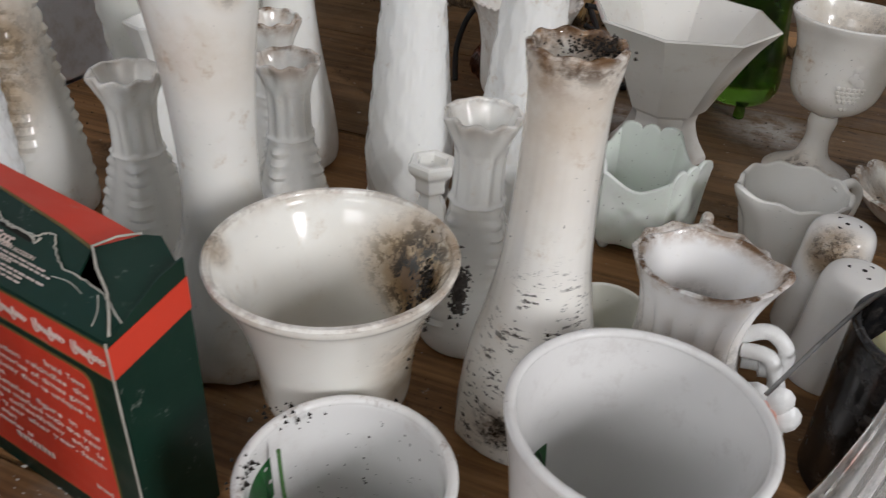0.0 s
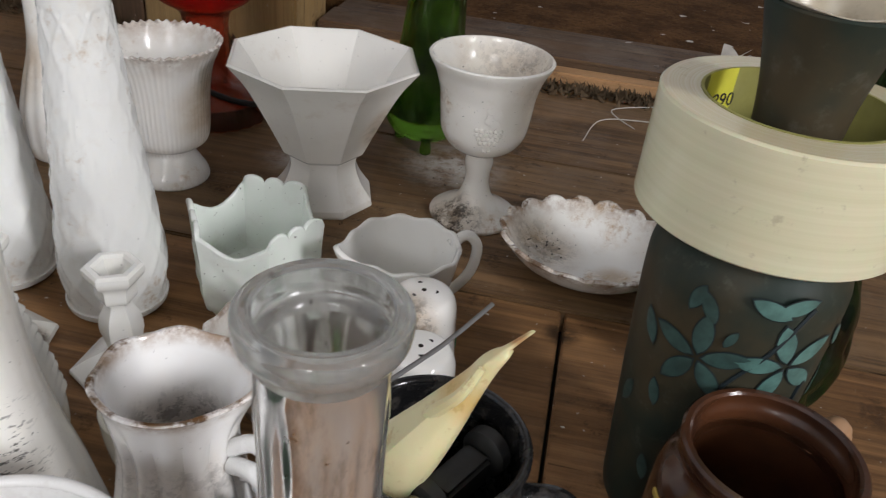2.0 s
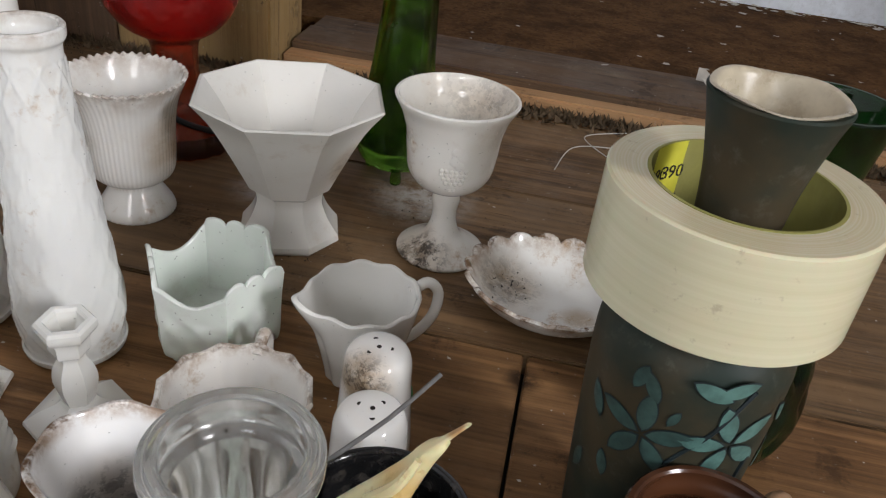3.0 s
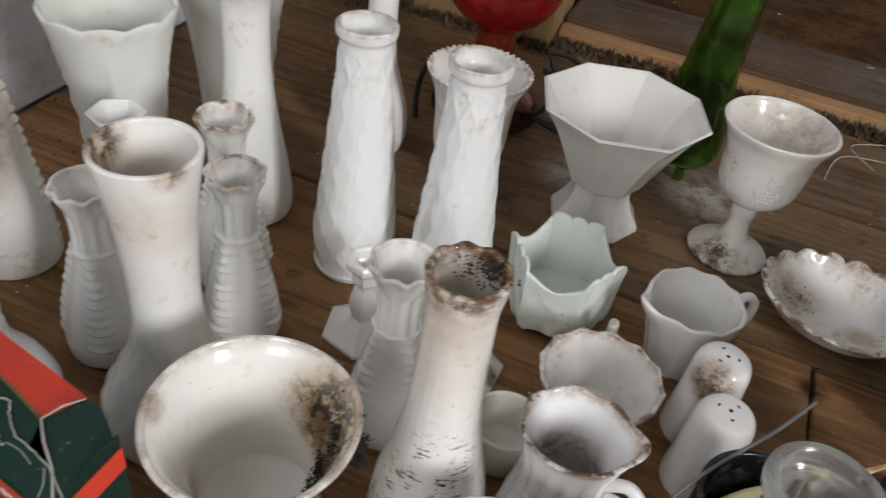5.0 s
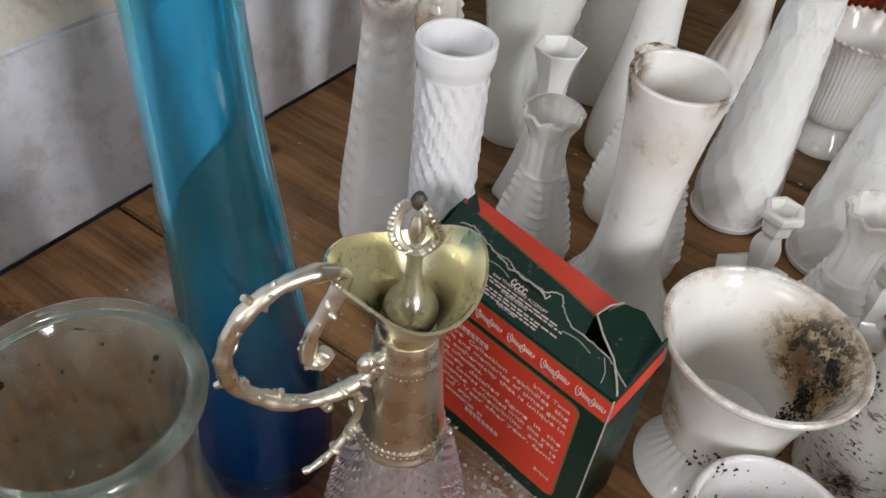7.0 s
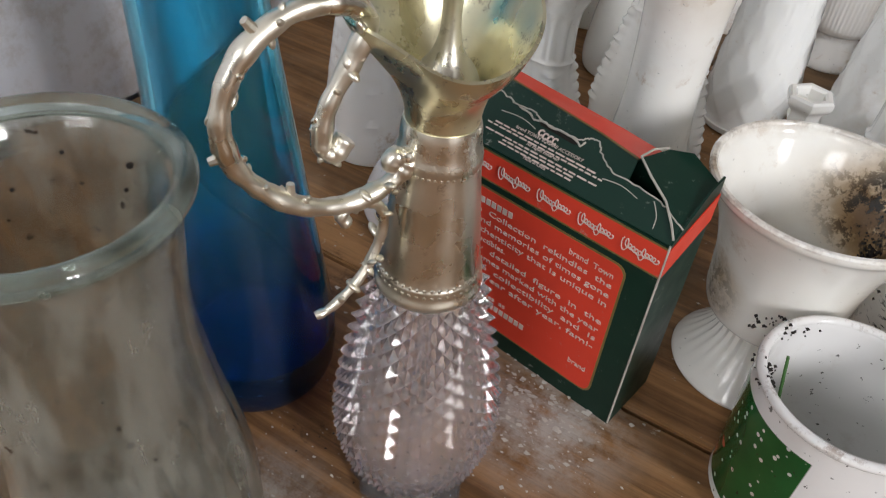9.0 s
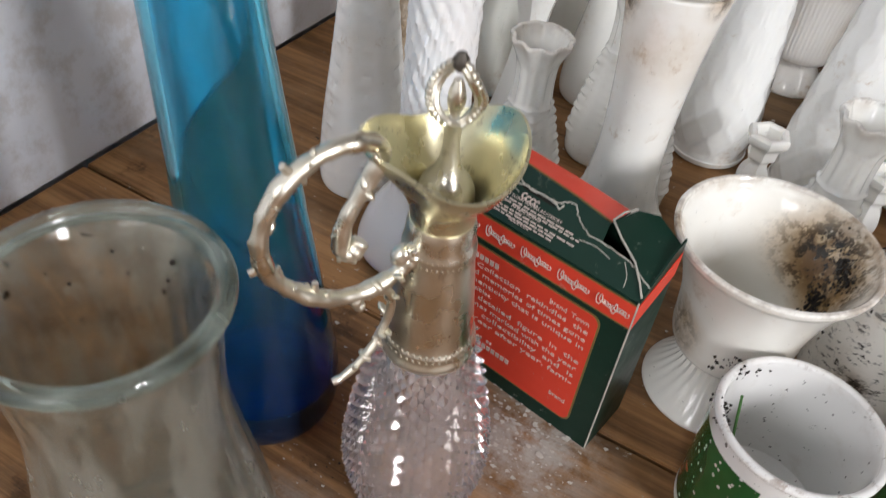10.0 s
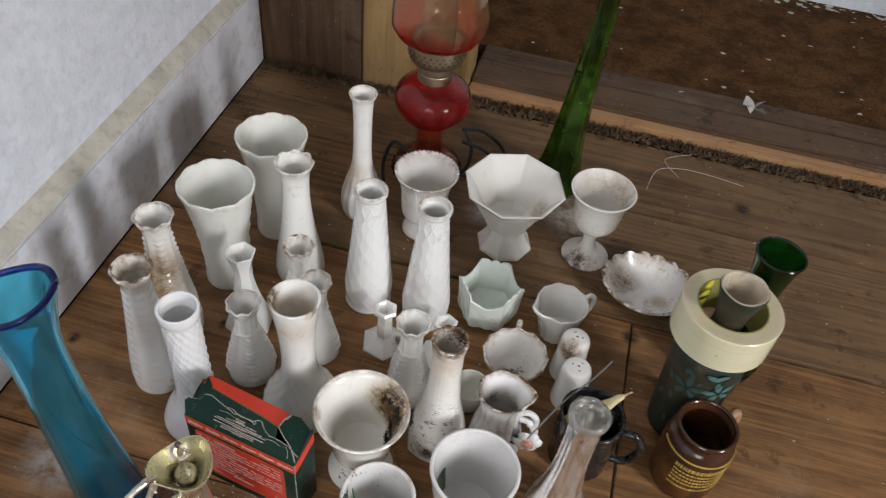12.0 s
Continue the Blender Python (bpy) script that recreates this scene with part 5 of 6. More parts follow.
def tape_roll():
    e = thing("tape_roll", (0.4325, 0.4105, 0.1500), "roll of pale cream filament tape round a vase's neck", "tape", turn=0)
    k = Mat("tape_side")
    x, y, z = k.xyz()
    rr = k.node("ShaderNodeVectorMath", {0: k.node("ShaderNodeCombineXYZ", {0: x, 1: y, 2: 0.0}).outputs[0]}, operation="LENGTH").outputs["Value"]
    lines = k.noise(900, 2, 0.5, k.node("ShaderNodeCombineXYZ", {0: rr, 1: 0.0, 2: 0.0}).outputs[0])
    stripe = k.noise(260, 3, 0.6, k.node("ShaderNodeCombineXYZ", {0: 0.0, 1: 0.0, 2: z}).outputs[0])
    col = k.mix(k.ramp(lines, 0.35, 0.65), (0.60, 0.52, 0.33), (0.66, 0.60, 0.42))
    col = k.mix(k.ramp(rr, 0.0500, 0.0508), col, k.mix(k.ramp(stripe, 0.3, 0.7), (0.73, 0.705, 0.51), (0.66, 0.635, 0.43)))
    col = k.mix(k.ramp(k.noise(120, 4, 0.7), 0.62, 0.74, 0.0, 0.4), col, (0.3, 0.24, 0.15))
    k.bump(stripe, 0.12, 0.0004)
    mat = k.done(col, 0.17, Subsurface_Weight=0.15, Subsurface_Scale=0.004)
    prof = [(0.0362, 0.0), (0.0502, 0.0), (0.0512, 0.0010), (0.0512, 0.0445), (0.0502, 0.0455), (0.0362, 0.0455), (0.0362, 0.0)]
    part("tape", revolve(bmesh.new(), prof, 96), mat, e, angle=30)
    core = plain("paper_core", (0.33, 0.31, 0.09), 0.8, 0.15, 80, 0.2)
    part("core", revolve(bmesh.new(), [(0.0348, -0.0003), (0.0361, -0.0003), (0.0361, 0.0458), (0.0348, 0.0458), (0.0348, -0.0003)], 96), core, e, "olive yellow printed paper core", angle=30)
    yel = plain("yellow_label", (0.70, 0.66, 0.06), 0.5, 0.1, 90, 0.05)
    bm = bmesh.new()
    steps = 10
    a0, a1 = radians(104), radians(136)
    lo = [bm.verts.new(polar(a0 + (a1 - a0) * s / steps, 0.0345, 0.001)) for s in range(steps + 1)]
    hi = [bm.verts.new(polar(a0 + (a1 - a0) * s / steps, 0.0345, 0.046)) for s in range(steps + 1)]
    for s in range(steps):
        bm.faces.new((lo[s], lo[s + 1], hi[s + 1], hi[s]))
    part("label", bm, yel, e, "bright yellow printed label")
    ink = plain("black_ink", (0.015, 0.015, 0.015), 0.6)
    for a, dz in ((112, 0.0), (128, 0.0), (146, 0.003), (160, 0.006)):
        bm = text_mesh("890", 0.0085)
        p = part("lettering", bm, ink, e, flat=True)
        p.matrix_basis = Matrix.Translation(polar(radians(a), 0.0342, 0.030 + dz)) @ pose(0, 0, 0, 90, 0, a - 90)
        for q in range(4):
            b2 = block(bmesh.new(), (-0.006 + q * 0.0031, -0.0002, -0.0022), (-0.0037 + q * 0.0031, 0.0002, 0.0022))
            part("lettering_bar", b2, ink, e).matrix_basis = Matrix.Translation(polar(radians(a), 0.0342, 0.020 + dz)) @ pose(0, 0, 0, 0, 0, a - 90)


def text_mesh(body, size, align="CENTER", depth=0.0001):
    """The built-in font's letters as a bmesh, in the xy plane."""
    cu = bpy.data.curves.new("text", "FONT")
    cu.body, cu.size, cu.extrude, cu.align_x = body, size, depth, align
    cu.resolution_u = 2
    ob = bpy.data.objects.new("text", cu)
    scene.collection.objects.link(ob)
    me = bpy.data.meshes.new_from_object(ob.evaluated_get(bpy.context.evaluated_depsgraph_get()))
    bm = bmesh.new()
    bm.from_mesh(me)
    bpy.data.objects.remove(ob)
    bpy.data.curves.remove(cu)
    bpy.data.meshes.remove(me)
    return bm


tape_roll()


def green_glass_vase():
    h = 0.204
    def shape(a, r, z, inner):
        if inner:
            return polar(a, r, z)
        w = smooth(0.008, 0.02, z) * (1 - smooth(0.10, 0.13, z))
        q = max(abs(math.sin(4 * a + 60 * z)), abs(math.sin(4 * a - 60 * z)))
        return polar(a, r - 0.0022 * w * (1 - q) * 3, z)
    out = [(0.022, 0.0), (0.030, 0.003), (0.037, 0.018), (0.0402, 0.040), (0.0365, 0.068), (0.0280, 0.095), (0.0200, 0.120), (0.0190, 0.150), (0.0230, 0.185), (0.0275, h)]
    single("green_glass_vase", vessel(out, 0.0032, 0.008, 96, shape, 7), glass("bottle_green_glass", (0.018, 0.17, 0.035), 0.04, 0.10), (0.505, 0.472, 0), "squat green glass vase with a leafy bulb and flared rim", "vase", lip=0.150)


green_glass_vase()


# ---- oil lamp, tall green vase, blue vase ----
def oil_lamp():
    e = thing("oil_lamp", (0.165, 0.843, 0), "red and amber glass oil lamp with brass collar and cord", "lamp")
    def lamp_glass(name, low, high, z0, z1):
        k = Mat(name)
        col = k.mix(k.ramp(k.mul(k.xyz()[2], k.mul(k.noise(40, 4), 0.03), "ADD"), z0 + 0.015, z1 + 0.015), low, high)
        col = k.mix(k.ramp(k.noise(45, 6, 0.7), 0.52, 0.75, 0.0, 0.25), col, tuple(c * 0.45 for c in low))
        k.bump(k.noise(70, 3), 0.35, 0.002)
        return k.done(col, 0.05, Transmission_Weight=0.95, IOR=1.46)
    red = lamp_glass("ruby_glass", (0.90, 0.30, 0.17), (0.86, 0.10, 0.10), 0.080, 0.110)
    amber = lamp_glass("amber_shade_glass", (0.90, 0.14, 0.09), (0.95, 0.72, 0.42), 0.222, 0.252)
    brass = plain("aged_brass", (0.55, 0.47, 0.33), 0.28, 0.25, 60, 0.1, 1.0)
    def ribs(a, r, z, inner):
        if inner:
            return polar(a, r, z)
        return polar(a, r + 0.0012 * math.cos(24 * a) * (1 - smooth(0.016, 0.03, z)) + 0.0006 * math.cos(18 * a) * math.sin(z * 500) * smooth(0.018, 0.03, z) * (1 - smooth(0.05, 0.06, z)), z)
    out = [(0.050, 0.0), (0.052, 0.003), (0.050, 0.014), (0.040, 0.026), (0.027, 0.037), (0.0205, 0.048), (0.0190, 0.064), (0.0195, 0.084), (0.0240, 0.092), (0.0380, 0.101), (0.0490, 0.114), (0.0540, 0.129), (0.0500, 0.146), (0.036, 0.158), (0.0215, 0.164)]
    part("font", vessel(out, 0.004, 0.012, 96, ribs, 6), red, e, "ruby red glass font and foot")
    part("collar", solid([(0.0222, 0.1435), (0.0235, 0.145), (0.0235, 0.156), (0.0225, 0.158), (0.0255, 0.160), (0.0255, 0.172)], 48), brass, e, "worn brass collar").location.z = 0.02
    cup = revolve(bmesh.new(), spline([(0.0250, 0.1715), (0.0340, 0.175), (0.0385, 0.184), (0.0400, 0.204), (0.0388, 0.204), (0.0372, 0.185), (0.0325, 0.177), (0.0250, 0.1735)], 4), 64)
    gallery = part("gallery", cup, brass, e, "pierced brass shade gallery")
    # dark balls set in the brass, painting shade for the pierced rows
    hole_shade = bmesh.new()
    for row in range(3):
        for q in range(30):
            a = 2 * math.pi * (q + 0.5 * row) / 30
            s = bmesh.ops.create_icosphere(hole_shade, subdivisions=1, radius=0.0014)["verts"]
            bmesh.ops.translate(hole_shade, verts=s, vec=polar(a, 0.0384 + 0.0004 * row, 0.186 + 0.0052 * row))
    gallery.location.z = 0.02
    part("piercing_shade", hole_shade, M_SOOT_AND_HOLE, gallery)
    sh = [(0.035, 0.204), (0.050, 0.210), (0.0605, 0.224), (0.0620, 0.246), (0.055, 0.272), (0.041, 0.290), (0.033, 0.300), (0.037, 0.318)]
    part("shade", revolve(bmesh.new(), (lambda o: o + [(r - 0.0025, z) for r, z in o[::-1]] + [o[0]])(spline(sh, 7)), 72, lambda a, r, z, i: polar(a, r + 0.0012 * math.sin(6 * a + 90 * z) * math.sin(5 * a - 120 * z), z)), amber, e, "amber to red glass globe shade").location.z = 0.02
    part("chimney", revolve(bmesh.new(), [(0.020, 0.173), (0.024, 0.22), (0.018, 0.30), (0.016, 0.36), (0.0145, 0.36), (0.0165, 0.30), (0.0225, 0.22), (0.0185, 0.173), (0.020, 0.173)], 40), M_CLEAR, e, "clear glass chimney").location.z = 0.02
    cord = plain("black_cord", (0.012, 0.011, 0.010), 0.5)
    for run in ([(-0.066, -0.040, 0.003), (-0.066, -0.018, 0.030), (-0.052, -0.010, 0.060), (-0.030, -0.026, 0.052), (0.010, -0.038, 0.030), (0.050, -0.028, 0.020), (0.066, 0.005, 0.034), (0.056, 0.022, 0.060)],
                [(0.045, -0.030, 0.016), (0.085, -0.034, 0.004), (0.122, -0.005, 0.004), (0.115, 0.024, 0.026), (0.082, 0.030, 0.052), (0.052, 0.018, 0.062)],
                [(0.052, 0.010, 0.046), (0.085, 0.010, 0.030), (0.116, 0.000, 0.005), (0.105, -0.025, 0.003), (0.070, -0.020, 0.003)]):
        part("cord", tube(bmesh.new(), run, 0.0027, 8, 7), cord, e, "black electric cord")


oil_lamp()


def bent(path, n=48, th=0.003, floor=0.012, shape=None, m=8):
    """A drawn-out vessel whose axis leans: path of (x, y, z, r)."""
    run = spline(path, m)
    bm = bmesh.new()
    rings = []
    def ring(x, y, z, r, inner):
        out = []
        for j in range(n):
            a = 2 * math.pi * j / n
            q = shape(a, r, z, inner) if shape else polar(a, r, z)
            out.append(bm.verts.new((x + q[0], y + q[1], q[2])))
        return out
    for x, y, z, r in run:
        rings.append(ring(x, y, z, r, False))
    for x, y, z, r in run[::-1]:
        if z > floor:
            rings.append(ring(x, y, z + (0.001 if z > run[-1][2] - 1e-6 else 0.0), max(r - th, 0.002), True))
    for a, b in zip(rings, rings[1:]):
        for j in range(n):
            k = (j + 1) % n
            bm.faces.new((a[j], a[k], b[k], b[j]))
    bm.faces.new(rings[0][::-1]), bm.faces.new(rings[-1])
    return bm


def tall_green_vase():
    e = thing("tall_green_vase", (0.350, 0.787, 0), "tall drawn olive green glass vase on three small feet", "vase")
    mat = glass("olive_green_glass", (0.15, 0.34, 0.03), 0.07, 0.25, dirt_color=(0.12, 0.15, 0.06))
    shape = lambda a, r, z, i: polar(a, r + (0 if i else 0.0012 * math.cos(6 * a) * smooth(0.02, 0.06, z)), z)
    path = [(0, 0, 0.010, 0.016), (0, 0, 0.013, 0.026), (0, 0, 0.026, 0.0335), (0, 0, 0.05, 0.0325), (0.001, 0, 0.09, 0.0255), (0.003, -0.002, 0.15, 0.0205), (0.006, -0.004, 0.22, 0.0165), (0.009, -0.006, 0.30, 0.0125), (0.011, -0.007, 0.37, 0.0115), (0.012, -0.008, 0.40, 0.0165)]
    part("body", bent(path, 60, 0.0035, 0.03, shape), mat, e)
    for q in range(3):
        a = radians(-92 + 120 * q)
        bm = solid([(0.0030, 0.0), (0.0046, 0.0015), (0.0048, 0.006), (0.0040, 0.012), (0.0055, 0.018)], 16)
        part("foot", bm, mat, e).location = polar(a, 0.0225, 0)


tall_green_vase()


def blue_vase():
    k = Mat("blue_glass")
    z = k.xyz()[2]
    # brighter cyan upwards: the white wall's light painted into the glass colour
    deep = k.ramp(z, 0.03, 0.13)
    col = k.mix(deep, (0.016, 0.21, 0.70), (0.13, 0.66, 0.88))
    col = k.mix(k.ramp(k.noise(30, 5), 0.5, 0.8, 0.0, 0.12), col, (0.2, 0.4, 0.5))
    mat = k.done(col, k.ramp(k.noise(50, 4), 0.4, 0.75, 0.03, 0.16), Transmission_Weight=0.95, IOR=1.46)
    def shape(a, r, z, inner):
        rim_w = smooth(0.27, 0.335, z)
        notch = math.exp(-((math.atan2(math.sin(a - 0.35), math.cos(a - 0.35))) / 0.17) ** 2)
        zz = z + rim_w * (0.006 * math.cos(a - 0.4) + 0.0022 * math.cos(2 * a - 0.2) - 0.0050 * notch)
        return polar(a, r * (1 + 0.11 * rim_w * math.cos(2 * a - 0.2)), zz)
    path = [(0, 0, 0.0, 0.028), (0, 0, 0.002, 0.0325), (0, 0, 0.012, 0.0355), (0, 0, 0.035, 0.0350), (-0.002, 0.001, 0.08, 0.0300), (-0.007, 0.004, 0.14, 0.0252), (-0.014, 0.009, 0.20, 0.0222), (-0.019, 0.014, 0.25, 0.0208), (-0.022, 0.018, 0.285, 0.0216), (-0.0235, 0.020, 0.312, 0.0254), (-0.024, 0.021, 0.327, 0.0286), (-0.024, 0.022, 0.333, 0.0294)]
    e = thing("blue_vase", (-0.164, 0.288, 0), "tall drawn turquoise blue glass vase with flared wavy rim", "vase")
    part("body", bent(path, 96, 0.0042, 0.024, shape), mat, e)
    ring = []
    for j in range(73):
        q = shape(2 * math.pi * j / 72, 0.0283, 0.3345, False)
        ring.append((-0.024 + q[0], 0.022 + q[1], q[2]))
    part("rim", tube(bmesh.new(), ring, 0.0026, 10, 1), glass("deep_blue_glass", (0.008, 0.05, 0.42), 0.03, 0.02), e, "thick dark blue fire-polished lip")


blue_vase()


def frosted_jar():
    h = 0.1705
    def shape(a, r, z, inner):
        w = (1 - smooth(h - 0.03, h - 0.018, z)) * smooth(0.006, 0.02, z) * (0 if inner else 1)
        return polar(a, r + 0.0022 * w * abs(math.cos(9 * a)) * (1 - smooth(0.04, 0.13, z) * 0.85), z)
    k = Mat("frosted_glass")
    # dusty film, stretched upright to paint streaks of light in the glass too
    film = k.ramp(k.noise(1.0, 6, 0.7, k.scaled(60, 60, 14)), 0.34, 0.72)
    col = k.mix(film, (0.80, 0.82, 0.75), (0.47, 0.455, 0.385))
    col = k.mix(k.ramp(k.noise(34, 7, 0.75), 0.52, 0.70, 0.0, 0.65), col, (0.30, 0.25, 0.19))
    col = k.mix(k.ramp(k.noise(170, 3), 0.69, 0.72, 0.0, 0.95), col, (0.04, 0.03, 0.02))
    mat = k.done(col, k.ramp(film, 0.0, 1.0, 0.05, 0.28), Transmission_Weight=k.ramp(film, 0.0, 1.0, 0.96, 0.72), IOR=1.45)
    rim_glass = glass("greenish_rim_glass", (0.70, 0.80, 0.74), 0.04, 0.25, dirt_color=(0.30, 0.29, 0.23))
    out = [(0.0355, 0.0), (0.0405, 0.003), (0.0428, 0.012), (0.0430, 0.026), (0.0408, 0.050), (0.0352, 0.085), (0.0322, 0.112), (0.0322, 0.134), (0.0345, h - 0.014), (0.0378, h - 0.006)]
    e = thing("frosted_jar", (-0.1698, 0.1940, 0), "wide dusty clear glass vase with faint vertical flutes", "vase")
    part("body", vessel(out, 0.0034, 0.010, 90, shape, 6), mat, e)
    ring = [polar(2 * math.pi * q / 72, 0.0362, h - 0.0036) for q in range(73)]
    part("rim", tube(bmesh.new(), ring, 0.0033, 12, 1), rim_glass, e, "thick greenish glass lip")
    rg = random.Random(14)
    bm = bmesh.new()
    for q in range(34):
        a, z = rg.uniform(0, 6.28), rg.uniform(0.03, 0.158)
        v = bmesh.ops.create_icosphere(bm, subdivisions=1, radius=rg.choice((0.0004, 0.0005, 0.0007, 0.0011)))["verts"]
        bmesh.ops.translate(bm, verts=v, vec=polar(a, 0.0292 + max(0.0, 0.115 - z) * 0.10, z))
    part("specks", bm, M_SOOT_AND_HOLE, e, "dark specks stuck inside the glass")


frosted_jar()


# ---- pewter and glass ewer ----
def ewer():
    e = thing("ewer", (-0.0815, 0.252, 0), "cut crystal ewer with silver-gilt neck, lip, handle and stopper", "ewer")
    k = Mat("gilt_metal")
    col = k.mix(k.ramp(k.noise(45, 5), 0.35, 0.7), (0.82, 0.785, 0.69), (0.70, 0.66, 0.55))
    col = k.mix(k.ramp(k.noise(80, 8, 0.8), 0.57, 0.70, 0.0, 0.65), col, (0.16, 0.115, 0.06))
    k.bump(k.noise(300, 4), 0.10, 0.0005)
    gilt = k.done(col, k.ramp(k.noise(60, 4), 0.3, 0.7, 0.22, 0.45), Metallic=1.0)
    k = Mat("gilt_lip")
    col = k.mix(k.ramp(k.noise(40, 5), 0.35, 0.7), (0.82, 0.76, 0.52), (0.68, 0.66, 0.47))
    col = k.mix(k.ramp(k.noise(110, 7, 0.8), 0.55, 0.66, 0.0, 0.75), col, (0.14, 0.09, 0.04))
    lip_mat = k.done(col, k.ramp(k.noise(50, 5), 0.3, 0.7, 0.20, 0.42), Metallic=0.95)
    clear = Mat("crystal").done((0.98, 0.93, 0.945), 0.035, Transmission_Weight=0.93, IOR=1.5)
    # cut body: staggered points
    bm = bmesh.new()
    rows, n = 30, 48
    prof = spline([(0.0215, 0.012), (0.0262, 0.020), (0.0298, 0.034), (0.0300, 0.048), (0.0278, 0.064), (0.0240, 0.084), (0.0205, 0.100), (0.0178, 0.113)], 6)
    def at_z(z):
        for (r0, z0), (r1, z1) in zip(prof, prof[1:]):
            if z <= z1:
                return r0 + (r1 - r0) * (z - z0) / max(z1 - z0, 1e-6)
        return prof[-1][0]
    rings = []
    for i in range(rows + 1):
        z = 0.012 + (0.110 - 0.012) * i / rows
        r = at_z(z)
        rings.append([bm.verts.new(polar(2 * math.pi * j / n, r + (0.0022 if (i + j) % 2 == 0 else -0.0009), z)) for j in range(n)])
    for a, b in zip(rings, rings[1:]):
        for j in range(n):
            kk = (j + 1) % n
            if (rings.index(a) + j) % 2 == 0:
                bm.faces.new((a[j], a[kk], b[j])), bm.faces.new((a[kk], b[kk], b[j]))
            else:
                bm.faces.new((a[j], a[kk], b[kk])), bm.faces.new((a[j], b[kk], b[j]))
    inner = []
    for i in range(rows, -1, -2):
        z = 0.012 + (0.110 - 0.012) * i / rows
        inner.append([bm.verts.new(polar(2 * math.pi * j / n, at_z(z) - 0.0040, max(z, 0.016))) for j in range(n)])
    last = rings[-1]
    for ring in inner:
        for j in range(n):
            kk = (j + 1) % n
            bm.faces.new((last[j], last[kk], ring[kk], ring[j]))
        last = ring
    bm.faces.new(last)
    bm.faces.new(rings[0][::-1])
    part("cut_body", bm, clear, e, "clear cut glass body covered in diamond points", flat=True)
    part("foot", solid([(0.0225, 0.0), (0.0238, 0.0012), (0.0238, 0.004), (0.0200, 0.007), (0.0185, 0.0118)], 56, lambda a, r, z, i: polar(a, r * (1 + 0.05 * math.cos(14 * a)), z), 4), clear, e)
    neck = [(0.0176, 0.1095), (0.0178, 0.1115), (0.0170, 0.114), (0.0170, 0.117), (0.0160, 0.121), (0.0138, 0.143), (0.0126, 0.155), (0.0127, 0.158), (0.0127, 0.160), (0.0120, 0.163), (0.0116, 0.168), (0.0110, 0.1705)]
    part("neck", solid(neck, 64, None, 5), gilt, e, "smooth silver-gilt neck")
    for z, r in ((0.1155, 0.0167), (0.1180, 0.0163), (0.1570, 0.0122), (0.1600, 0.0121)):
        bm = bmesh.new()
        for j in range(44):
            s = bmesh.ops.create_icosphere(bm, subdivisions=1, radius=0.0008)["verts"]
            bmesh.ops.translate(bm, verts=s, vec=polar(2 * math.pi * j / 44, r, z))
        part("beaded_band", bm, gilt, e)
    a_lip = radians(205)
    def lip_shape(a, r, z, inner):
        w = smooth(0.174, 0.196, z)
        d = math.atan2(math.sin(a - a_lip), math.cos(a - a_lip))
        beak = math.exp(-(d / 0.55) ** 2)
        r2 = r * (1 + w * (0.14 * beak + 0.05 * math.cos(3 * (a - a_lip))))
        return polar(a, r2, z + w * (0.006 * math.cos(2 * (a - a_lip)) - 0.004 * beak))
    o = spline([(0.0106, 0.1702), (0.0114, 0.176), (0.0140, 0.183), (0.0183, 0.190), (0.0220, 0.196), (0.0238, 0.200)], 6)
    part("lip", revolve(bmesh.new(), o + [(r - 0.0010, z + 0.0004) for r, z in o[::-1]] + [o[0]], 72, lip_shape), lip_mat, e, "wide wavy pouring lip, gilt inside")
    stop = [(0.0060, 0.1712), (0.0086, 0.175), (0.0094, 0.180), (0.0080, 0.185), (0.0046, 0.190), (0.0028, 0.196), (0.0026, 0.203), (0.0030, 0.207)]
    stopper = part("stopper", solid(stop, 40, None, 6), gilt, e, "round stopper with openwork finial")
    for turn in (0.0, math.pi):
        pts = []
        for q in range(13):
            t = q / 12
            w = 0.0066 * math.sin(math.pi * t) ** 0.8
            pts.append((w * math.cos(turn + 0.5 * t), 0.0016 * math.sin(6.3 * t + turn), 0.205 + 0.021 * t))
        part("finial_scroll", tube(bmesh.new(), pts, 0.0015, 8, 4), gilt, stopper)
        rope = [Vector(p) + Vector((0.0016 * math.cos(turn), -0.0010, 0.0008)) for p in pts]
        part("finial_rope", tube(bmesh.new(), rope, 0.0011, 8, 8, lambda q: 0.75 + 0.35 * abs(math.sin(q * 42))), gilt, stopper)
    part("finial_heart", solid([(0.0008, 0.208), (0.0024, 0.212), (0.0027, 0.216), (0.0012, 0.221)], 14), gilt, stopper)
    part("finial_tip", solid([(0.0012, 0.2235), (0.0022, 0.2250), (0.0025, 0.2270), (0.0012, 0.2292)], 14), plain("tarnished_metal", (0.16, 0.14, 0.12), 0.5, 0.4, 200, 0.4, 0.8), stopper, "dark tarnished knob")
    # handle: a scrolled branch from the lip, out and back to the neck
    base = Vector((-0.0815, 0.252, 0))
    def rel(*pts):
        return [Vector(p) - base for p in pts]
    knots = lambda s: 1.0 + 0.05 * math.sin(s * 190) + 0.10 * math.sin(s * 61)
